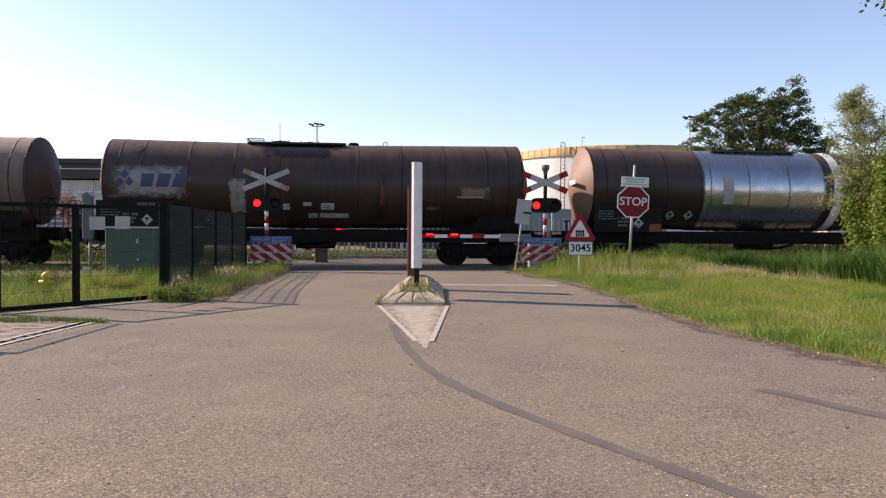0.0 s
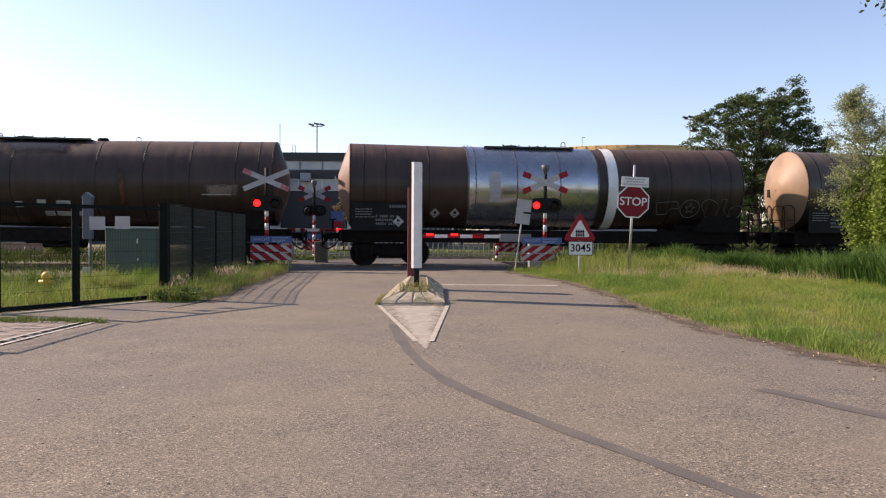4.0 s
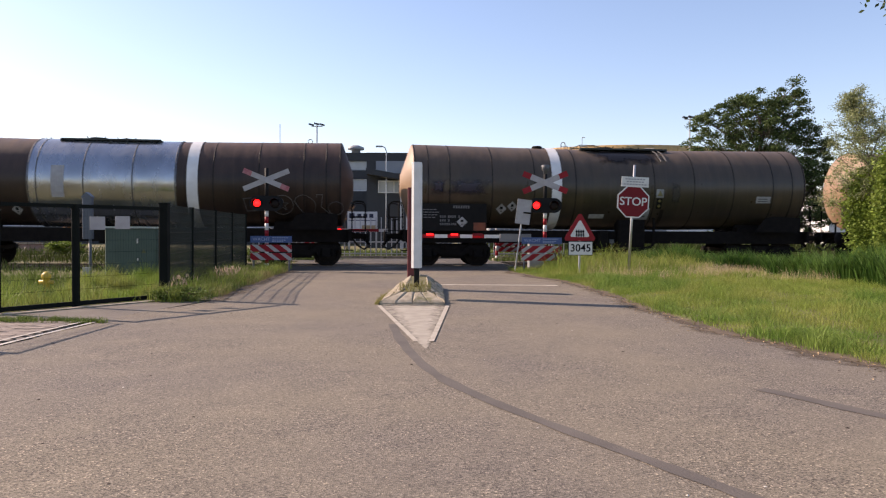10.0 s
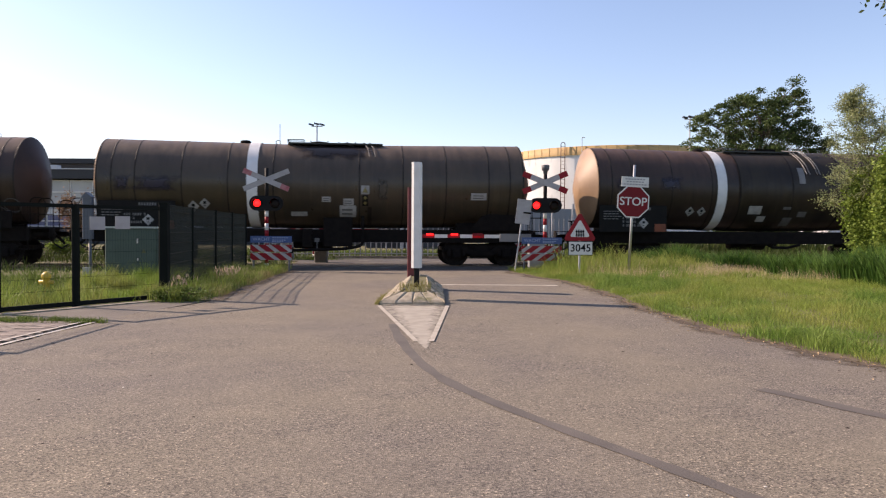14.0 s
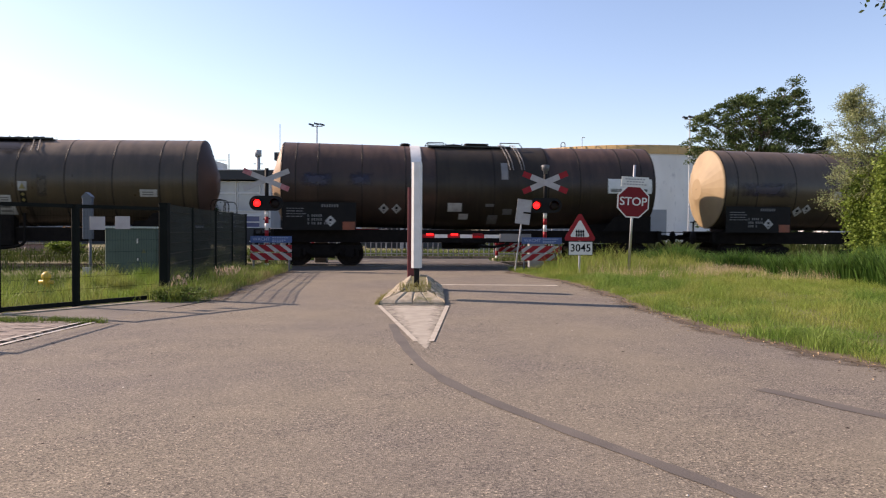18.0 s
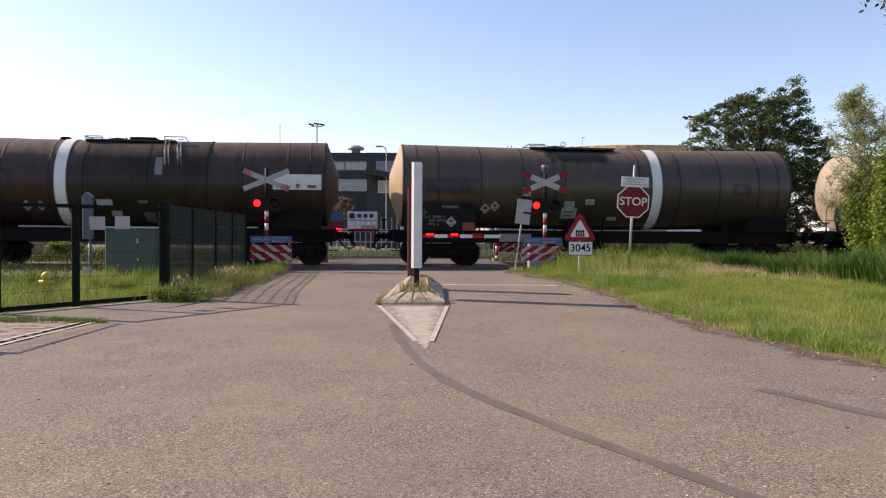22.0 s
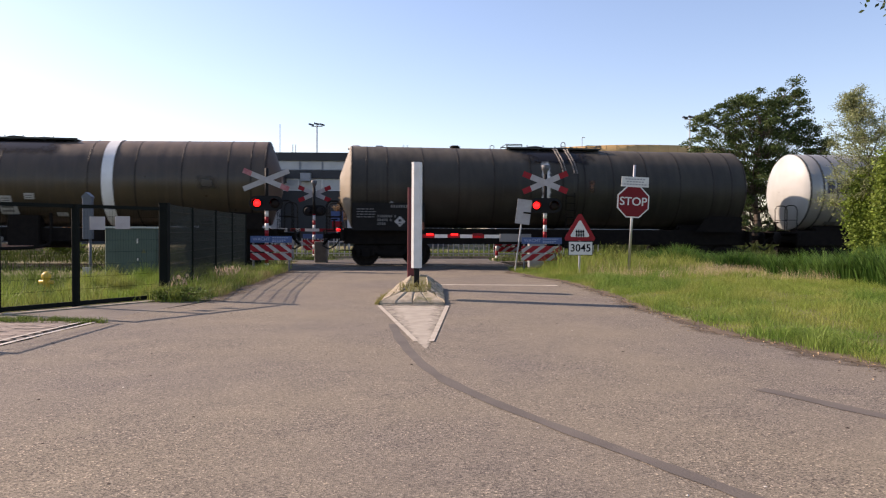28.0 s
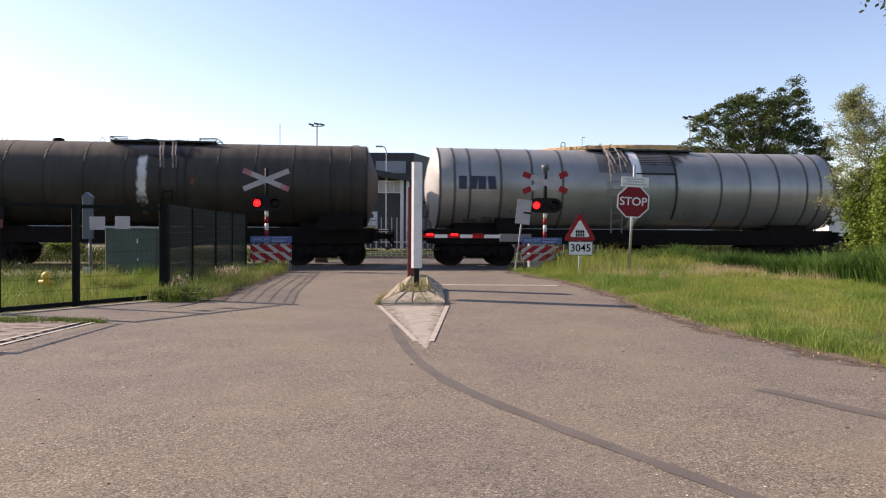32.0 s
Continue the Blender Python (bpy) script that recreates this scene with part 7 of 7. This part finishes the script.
def build_background():
    # storage tank
    s = thing("storage_tank", pose(24.3, 104, 0), "large white storage tank with an ochre rim", "storage tank")
    bm = B()
    lathe(bm, [(0, 15.6), (10.8, 15.6)], 72, "z", None, False)
    part("shell", bm, TANK_WHITE, s, "", None, True)
    bm = B()
    lathe(bm, [(10.55, 15.75), (11.6, 15.75), (11.62, 15.4), (11.7, 0.5)], 72, "z", None, False)
    part("rim", bm, TANK_RIM, s, "ochre upper rim", None, True)
    bm = B()
    for x in (-0.25, 0.25):
        rod(bm, (-9.6 + x, -12.9, 0), (-9.6 + x, -12.9, 11.9), 0.05, 6)
    path_rod(bm, [(-9.6 + 0.25 * math.cos(i * math.pi / 8), -12.9, 11.9 + 0.26 * math.sin(i * math.pi / 8)) for i in range(9)], 0.05, 6)
    for i in range(26):
        rod(bm, (-9.85, -12.9, 0.4 + 0.45 * i), (-9.35, -12.9, 0.4 + 0.45 * i), 0.02, 5)
    part("ladder", bm, LADDER_BROWN, s, "brown ladder with arched rails")
    bm = B()
    path_rod(bm, [(-7.5, -14.2, 10.4), (-7.5, -14.2, 12.6), (-7.15, -14.2, 12.6)], 0.045, 6)
    part("vent_mast", bm, STEEL, s, "thin vent mast")
    for i in range(44):
        a = radians(176 + 4.5 * i)
        bm = B()
        box(bm, (15.755, 0, 11.08), (0.03, 0.07, 1.0), Matrix.Rotation(a, 4, "Z"))
        part("rim_rib", bm, TANK_RIM, s)
    # low office with a dark roof edge
    o = thing("office_building", pose(-26.5, 62, 0), "white low office building with dark roof edge and blue windows", "building")
    boxed("wall", (0, 4, 2.6), (24, 8, 5.2), WALL_WHITE, o)
    boxed("roof_edge", (0, 3.9, 5.76), (25, 9.2, 0.76), WALL_DARK, o, "dark flat roof edge")
    for i in range(11):
        x = 10.2 - 2.0 * i
        glass = GLASS_BLUE if 3 <= i <= 5 else PALE_GLASS
        window(o, x, 4.78, 1.86, 0.92, -0.06, 1, WHITE, glass)
        window(o, x, 3.5, 1.86, 1.46, -0.06, 1, WHITE, glass)
        window(o, x, 2.12, 1.86, 0.5, -0.06, 1, WHITE, GLASS_SLATE)
        window(o, x, 1.62, 1.86, 0.42, -0.06, 1, WHITE, GLASS_SLATE)
    boxed("dark_base", (0, -0.1, 0.65), (24.1, 0.3, 1.46), WALL_DARK, o, "dark lower front")
    boxed("roof_cap", (0, -0.72, 6.17), (25.02, 0.1, 0.07), WALL_WHITE, o, "thin white roof edge line")
    boxed("air_conditioner", (-1.8, 1.2, 6.62), (1.6, 0.9, 0.9), GREY, o, "grey roof air conditioner", 0.06)
    up = thing("factory_hall", pose(-39, 74, 0), "dark brown-grey flat-roofed hall behind the office", "building")
    boxed("wall", (0, 4, 3.9), (12, 8, 7.8), WALL_BROWN, up)
    boxed("roof_edge", (0, 3.9, 7.95), (12.4, 8.4, 0.5), WALL_DARK, up, "dark roof edge")
    boxed("roof_vent", (2.5, -4.5, 6.7), (0.8, 0.8, 0.9), WALL_WHITE, up, "white roof vent", 0.1)
    rb = thing("plant_building", pose(-29.1, 81, 0), "white building with a red panel and roof machines", "building")
    boxed("wall", (0, 4, 4.5), (6.2, 8, 9.0), WALL_WHITE, rb)
    boxed("red_panel", (0.9, -0.02, 8.2), (1.8, 0.08, 1.5), RED, rb, "red wall panel")
    for x in (-2.2, -1.0):
        boxed("air_conditioner", (x, -0.4, 8.1), (1.0, 0.7, 0.9), GREY, rb, "grey air conditioner", 0.05)
    bm = B()
    path_rod(bm, [(-3.0, -0.1, 10.3), (3.0, -0.1, 9.3)], 0.035, 5)
    path_rod(bm, [(-3.0, -0.1, 9.9), (3.0, -0.1, 9.0)], 0.025, 5)
    for i in range(7):
        rod(bm, (-3.0 + i, -0.1, 8.9), (-3.0 + i, -0.1, 10.3 - i / 6), 0.025, 5)
    part("roof_rail", bm, STEEL, rb, "thin pale roof railing")
    boxed("roof_unit", (2.4, 1.0, 9.3), (0.7, 0.7, 0.6), GREY, rb, "", 0.08)
    sd = thing("silo_group", pose(-25.4, 82, 0), "white rounded silos with thin pipes", "silo")
    for x, h in ((-0.9, 8.3), (0.6, 8.0)):
        bm = B()
        lathe(bm, [(0, 0.8), (h - 0.4, 0.8), (h, 0.25)], 18, "z", Matrix.Translation((x, 0, 0)))
        part("silo", bm, TANK_WHITE, sd, "", None, True)
    rodded("pipe", [(1.6, 0, 0), (1.6, 0, 9.6)], 0.06, GREY, sd)
    rodded("catwalk_rail", [(-1.5, -0.9, 8.8), (1.6, -0.9, 8.8)], 0.04, GREY, sd)
    tw = thing("vent_tower", pose(-20.3, 81, 0), "thin grey lattice vent tower", "tower")
    rodded("shaft", [(0, 0, 0), (0, 0, 9.4)], 0.22, GREY, tw, "", 10)
    rodded("head", [(0, 0, 9.2), (0, 0, 9.9)], 0.36, GREY, tw, "", 10)
    for z in (7.6, 8.4):
        rodded("ring_rail", [(-0.5, 0, z), (0.5, 0, z)], 0.05, GREY, tw)
    wb = thing("white_shed", pose(38.6, 70, 0), "white low building behind the birch", "building")
    boxed("wall", (0, 3, 2.6), (4, 6, 5.2), WALL_WHITE, wb)
    boxed("roof", (0, 3, 5.3), (4.4, 6.4, 0.25), WALL_GREY, wb)
    gs = thing("grey_shed", pose(13.2, 72, 0), "long low grey shed with a railing on its roof", "building")
    boxed("wall", (0, 3, 1.7), (17.2, 6, 3.4), WALL_GREY, gs)
    rodded("roof_rail", [(-8.4, 0.1, 3.4), (-8.4, 0.1, 4.1), (-5.6, 0.1, 4.1), (-5.6, 0.1, 3.4)], 0.03, GREY, gs)
    sb = thing("sign_board", pose(-4.05, 37.0, 0), "white yard sign board with a dark blue logo", "sign")
    for x in (-0.7, 0.7):
        rodded("post", [(x, 0.05, 0), (x, 0.05, 2.2)], 0.035, STEEL, sb)
    pl = boxed("board", (0, 0, 1.68), (1.5, 0.03, 1.02), WHITE, sb)
    boxed("logo_disc", (-0.52, -0.02, 1.98), (0.25, 0.01, 0.25), LOGO_NAVY, pl, "", 0.1)
    for i in range(3):
        boxed("logo_bar", (-0.15 + 0.3 * i, -0.02, 1.98), (0.2, 0.01, 0.2), LOGO_NAVY, pl)
    boxed("yellow_patch", (0.35, -0.02, 1.36), (0.75, 0.01, 0.28), TAN_PATCH, pl)
    boxed("dark_line", (0, -0.02, 1.75), (1.4, 0.01, 0.03), LOGO_BLUE, pl)
    sb2 = thing("small_sign", pose(-5.35, 37.2, 0), "small blue and red sign panel", "sign")
    rodded("post", [(0, 0.04, 0), (0, 0.04, 2.2)], 0.03, STEEL, sb2)
    boxed("blue_panel", (0, 0, 1.95), (0.6, 0.03, 0.5), BLUE, sb2)
    boxed("red_panel", (0, 0, 1.55), (0.5, 0.03, 0.3), RED, sb2)
    hs = thing("house", pose(-37.6, 94, 0), "ochre house with an orange tiled roof", "house")
    boxed("wall", (0, 5, 4.9), (10, 10, 9.8), WALL_YELLOW, hs)
    bm = B()
    v = [bm.verts.new(p) for p in ((-5.6, -0.6, 9.8), (5.6, -0.6, 9.8), (5.6, 10.6, 9.8), (-5.6, 10.6, 9.8), (-2.5, 5, 11.6), (-1, 5, 11.5))]
    for fc in ((0, 1, 5, 4), (1, 2, 5), (2, 3, 4, 5), (3, 0, 4), (3, 2, 1, 0)):
        bm.faces.new([v[i] for i in fc])
    part("roof", bm, ROOF_TILE, hs, "orange hipped tiled roof")
    for i in range(3):
        window(hs, -3.2 + 3.2 * i, 8.1, 1.6, 1.4, -0.06, 2)
    # two storey office
    o2 = thing("office_building", pose(-9.8, 66, 0), "two storey grey and white office with a dark parapet", "building")
    boxed("wall", (0, 4, 3.8), (10.2, 8, 7.6), WALL_GREY, o2)
    boxed("parapet", (0, 3.9, 7.75), (10.5, 8.4, 0.7), WALL_DARK, o2, "dark parapet")
    boxed("dark_band", (0, -0.1, 6.15), (10.3, 0.3, 0.7), WALL_DARK, o2, "dark facade band")
    boxed("dark_base", (0, -0.08, 2.4), (10.3, 0.3, 4.6), WALL_DARK, o2, "dark lower front")
    for i in range(5):
        window(o2, -4 + 2 * i, 6.98, 1.9, 0.78, -0.06, 1, WALL_GREY, PALE_GLASS)
        window(o2, -4 + 2 * i, 5.25, 1.9, 1.0, -0.06, 1, WHITE, PALE_GLASS)
    boxed("white_band", (0, -0.03, 4.72), (10.3, 0.2, 0.12), WALL_WHITE, o2, "white sill band")
    bm = B()
    lathe(bm, [(8.0, 0.4), (8.5, 0.4), (8.55, 0.75), (8.75, 0.75), (8.95, 0.3)], 16, "z", Matrix.Translation((1.8, 1.5, 0)))
    part("roof_vent", bm, GREY, o2, "grey mushroom roof vent", None, True)
    boxed("air_conditioner", (-2.4, -0.5, 5.9), (0.9, 0.6, 0.7), GREY, o2, "", 0.05)
    # dark hall with a pale round logo on its side
    hall = thing("industrial_hall", pose(0, 0, 0), "dark metal-clad industrial hall with a pale round logo", "building")
    a, b = Vector((-2.1, 52, 0)), Vector((0.75, 60.7, 0))
    bm = B()
    pts = [(-5.4, 52), (-2.1, 52), (0.75, 60.7), (-5.4, 62)]
    lo = [bm.verts.new((x, y, 0)) for x, y in pts]
    hi = [bm.verts.new((x, y, 6.7)) for x, y in pts]
    bm.faces.new(hi)
    for i in range(4):
        bm.faces.new((lo[i], lo[(i + 1) % 4], hi[(i + 1) % 4], hi[i]))
    bmesh.ops.recalc_face_normals(bm, faces=bm.faces)
    part("wall", bm, WALL_DARK, hall)
    d = (b - a)
    m = Matrix.Translation(a) @ Matrix.Rotation(math.atan2(d.y, d.x), 4, "Z")
    bm = B()
    lathe(bm, [(-0.05, 0.72), (-0.03, 0.72)], 24, "y", m @ Matrix.Translation((3.6, 0, 4.95)))
    part("logo_disc", bm, WHITE, hall, "pale round logo")
    for i in range(3):
        bm = B()
        box(bm, (5.2 + 1.25 * i, -0.04, 4.85), (0.85, 0.03, 1.25), m)
        part("logo_bar", bm, WHITE, hall, "pale logo bar")
    boxed("grey_panel", (-3.7, 51.95, 5.68), (2.1, 0.1, 0.85), WALL_GREY, hall, "grey window panel")
    bm = B()
    plate(bm, [(-5.3, 5.1), (-5.3, 5.5), (-2.2, 4.95), (-2.2, 4.6)], 1.6, Matrix.Translation((0, 50.4, 0)))
    part("canopy", bm, WALL_DARK, hall, "dark sloping entrance canopy")
    for i in range(3):
        window(hall, -4.3 + 0.55 * i, 4.3, 0.5, 0.8, 51.93, 1, WHITE, PALE_GLASS)
    for x in (-2.85, -2.45):
        boxed("canopy_post", (x, 50.9, 2.35), (0.22, 0.2, 4.7), WALL_WHITE, hall, "white canopy post")
    bush("bush", pose(4.3, 41, 0), "low dark hedge behind the far fence", 4.2, 2.0, 1.1, LEAF_OAK, 4000, 0.09, 52)
    pw = thing("low_wall", pose(-20.3, 36.5, 0), "low pale pink brick garden wall", "wall")
    boxed("wall", (0, 0, 0.22), (4.0, 0.25, 0.5), WALL_PINK, pw)
    boxed("coping", (0, 0, 0.5), (4.1, 0.32, 0.06), CONCRETE, pw)
    for x in (0.3, 1.2):
        gp = thing("guard_post", pose(5.0 + x * 1.1, 36, 0), "slim white steel post beyond the line", "post", "far white posts")
        rodded("shaft", [(0, 0, 0), (0, 0, 2.6)], 0.05, STEEL, gp)
    # palisade fence and kerb beyond the line
    f = thing("palisade_fence", track_pose(0, 0, 0), "galvanised palisade fence beyond the railway", "fence")
    for i in range(68):
        u = -8 + 0.25 * i
        h = 1.85 if u > -3.5 else 0.82
        boxed("pale", (u, 8.6, 0.03 + h / 2), (0.05, 0.02, h), STEEL, f)
    for z in (0.14, 0.7):
        boxed("fence_rail", (0.4, 8.65, z), (17.2, 0.05, 0.06), STEEL, f)
    kb = B()
    box(kb, (0, 6.2, 0.03), (60, 0.15, 0.18), track_pose(0, 0, 0))
    tagged(part("kerb", kb, CONCRETE), "pale concrete kerb of the yard road", "kerb", kind="structure")
    cb = thing("relay_cabinet", pose(-4.75, 28.75, 0.0), "low grey concrete block beside the far signal", "cabinet")
    boxed("body", (0, 0, 0.4), (0.48, 0.4, 0.82), material("grey old concrete", (0.17, 0.155, 0.135), 0.9, 0, (0.11, 0.1, 0.085), 5, 7, 0.5, 0.4, 40), cb, "", 0.03)
    # masts
    for x, y, h, heads in ((-13.7, 80, 12.5, 3), (26.6, 80, 13.5, 3)):
        ms = thing("floodlight_mast", pose(x, y, 0), "tall thin floodlight mast with angled lamps", "light mast", "floodlight masts")
        rodded("mast", [(0, 0, 0), (0, 0, h)], 0.08, STEEL, ms)
        rodded("crossbar", [(-0.6, 0, h - 0.1), (0.6, 0, h - 0.1)], 0.045, STEEL, ms)
        for i in range(heads):
            bm = B()
            box(bm, (0, 0, 0), (0.52, 0.4, 0.16), Matrix.Translation((-0.58 + 0.58 * i, -0.2, h + 0.05 + 0.08 * (i == 1))) @ Matrix.Rotation(radians(14), 4, "Y"))
            part("floodlight", bm, WALL_DARK, ms)
    for x, y, h in ((-17.7, 80, 12.6), (-15.9, 78, 10.2), (-15.6, 78, 10.2)):
        an = thing("antenna", pose(x, y, 0), "thin pale antenna rod", "antenna", "antennas")
        rodded("rod", [(0, 0, 0), (0, 0, h)], 0.045, STEEL, an)
    lp = thing("street_lamp", pose(-3.95, 51, 0), "slim street lamp with a curved arm", "street lamp")
    rodded("pole", [(0, 0, 0), (0, 0, 6.7), (-0.1, 0, 6.95), (-0.35, 0, 7.05)], 0.035, STEEL, lp)
    boxed("lamp_head", (-0.5, 0, 7.02), (0.45, 0.2, 0.1), GREY, lp)


def build_small():
    rng = random.Random(9)
    # brick paving beside the road
    pv = tagged(new("brick_paving", None), "reddish grey brick paving beside the road", "paving", kind="structure")
    bm = B()
    box(bm, (0, 0, 0), (0.205, 0.1, 0.08), None, 0.006)
    me = bpy.data.meshes.new("brick")
    bm.to_mesh(me)
    bm.free()
    me.materials.append(BRICK_PAVE)
    bed = B()
    box(bed, (-6.2, 8.7, -0.075), (2.5, 2.9, 0.06))
    part("bed", bed, SOIL, pv, "sandy bed")
    for r in range(27):
        for c in range(11):
            x = -5.05 - 0.214 * c - (0.107 if r % 2 else 0)
            y = 7.35 + 0.107 * r
            share("brick", me, pv, pose(x, y, -0.038 + rng.uniform(-0.004, 0.004), rng.uniform(-1, 1), rng.uniform(-1, 1), rng.uniform(-1.5, 1.5)))
    # clods, stones and dead leaves on the asphalt
    verts, faces = [], []
    clods = [(-1.69, 3.71), (-2.8, 5.1), (-2.4, 4.4), (-1.95, 4.2), (-2.1, 3.9), (1.14, 5.98), (2.1, 5.17), (0.7, 6.86), (1.0, 6.4), (2.75, 6.85), (-1.2, 7.6), (3.1, 7.2)]
    for i in range(432):
        if i >= 420:
            (x, y), s = clods[i - 420], rng.uniform(0.007, 0.014)
        elif i < 60:
            x, y, s = rng.uniform(-4.5, 4.5), rng.uniform(3.2, 13), rng.uniform(0.006, 0.02)
        elif i < 240:
            y = rng.uniform(5.5, 21)
            x, s = road_right(y) + 0.12 - abs(rng.gauss(0, 0.3)), rng.uniform(0.008, 0.024)
        else:
            y = rng.uniform(11, 22)
            x, s = road_left(y) - 0.05 + abs(rng.gauss(0, 0.15)), rng.uniform(0.008, 0.022)
        if not (road_left(y) < x < road_right(y)):
            continue
        k = len(verts)
        for a in range(5):
            w = a * 2 * math.pi / 5 + rng.uniform(-0.3, 0.3)
            verts.append((x + s * math.cos(w), y + s * math.sin(w), 0.001))
        verts.append((x + rng.uniform(-0.3, 0.3) * s, y + rng.uniform(-0.3, 0.3) * s, s * 0.5))
        faces += [(k + a, k + (a + 1) % 5, k + 5) for a in range(5)]
    stuff("road_debris", verts, faces, material("dry earth clods", (0.05, 0.035, 0.025), 0.9, island=0.6), "small dark clods and stones on the asphalt", "debris")
    verts, faces = [], []
    for i in range(26):
        x, y, g = rng.uniform(-3.6, 3.6), rng.uniform(3.0, 11.5), rng.uniform(0.006, 0.011)
        k = len(verts)
        for a in range(5):
            w = a * 2 * math.pi / 5 + rng.uniform(-0.3, 0.3)
            verts.append((x + g * math.cos(w), y + g * math.sin(w), 0.001))
        verts.append((x, y, g * 0.7))
        faces += [(k + a, k + (a + 1) % 5, k + 5) for a in range(5)]
    stuff("pale_chips", verts, faces, material("pale stone chips", (0.5, 0.46, 0.4), 0.8, island=0.3), "small pale stone chips on the asphalt", "debris")
    # crumbled soil along the verge
    soil = worn_paint("dry crumbly soil", (0.14, 0.105, 0.072), (0.07, 0.052, 0.036), 0.95, 3.0, 0.1)
    bm = B()
    uv = bm.loops.layers.uv.new("UVMap")
    for side in (0, 1):
        prev = None
        for i in range(180):
            y = 5.5 + 0.1 * i
            if side == 0 and y < 13.2:
                continue
            e = road_right(y) if side else road_left(y)
            sg = 1 if side else -1
            w = 0.4 + 0.3 * noise.noise((y * 1.1, side * 7, 0)) + 0.12 * noise.noise((y * 4.1, side * 7, 4))
            row = [(bm.verts.new((e + sg * (0.3 - (0.3 + w) * k / 4), y, 0.009 - 0.0012 * k)), (0.5 - 0.125 * k, 0.5)) for k in range(5)]
            if prev:
                for p, q, r, t in zip(prev, prev[1:], row, row[1:]):
                    quad = (p, q, t, r)
                    fc = bm.faces.new([v for v, _ in quad])
                    for lp, (_, c) in zip(fc.loops, quad):
                        lp[uv].uv = c
            prev = row
    bmesh.ops.recalc_face_normals(bm, faces=bm.faces)
    tagged(part("verge_soil", bm, soil), "dry crumbled soil along the road edge", "soil", kind="structure")
    # dead leaves and straw on the road edges
    verts, faces = [], []
    for i in range(520):
        y = rng.uniform(5.5, 22)
        side = rng.random() < 0.7 or y < 13
        e = road_right(y) if side else road_left(y)
        x = e + (-1 if side else 1) * abs(rng.gauss(-0.05, 0.22))
        a, g = rng.uniform(0, 6.28), rng.uniform(0.008, 0.028)
        c, d = math.cos(a) * g, math.sin(a) * g
        k = len(verts)
        verts += [(x - c, y - d, 0.012), (x - d * 0.3, y + c * 0.3, 0.016), (x + c, y + d, 0.014), (x + d * 0.3, y - c * 0.3, 0.022)]
        faces.append((k, k + 1, k + 2, k + 3))
    stuff("dead_leaves", verts, faces, material("dry straw and leaves", (0.34, 0.25, 0.14), 0.85, 0, (0.2, 0.13, 0.07), 3, 4, 0.5, island=0.4), "bits of straw and dead leaves along the road edge", "debris")
    # weeds on the island
    spots = []
    for i in range(420):
        a = rng.uniform(0, 2 * math.pi)
        side = rng.random() < 0.55
        x = -0.51 + (rng.uniform(-0.66, -0.5) if side else rng.uniform(-0.25, 0.3))
        y = 13.4 + (rng.uniform(-0.75, 0.8) if side else rng.uniform(-0.35, -0.1))
        spots.append((x, y, 0.01 if side else 0.2 + 0.5 * max(0.0, y - 13.0)))
    for i in range(420):
        y = 12.75 + abs(rng.gauss(0, 0.9))
        spots.append((-1.1 + rng.gauss(0, 0.035) + 0.01 * (y - 12.75), y, 0.0))
        if i % 2:
            f = rng.random()
            spots.append((-1.05 + 0.34 * f, rng.uniform(13.0, 15.5), 0.03 + 0.19 * f))
    blades("island_weeds", spots, 0.015, 0.085, 0.006, 1.6, MOSS, "yellowed moss and weeds on the island", "weeds", rng)


build_ground()
build_road()
build_track()
build_crossing()
build_island()
build_fence()
build_train()
build_background()
build_plants()
build_grass()
build_small()
motions()
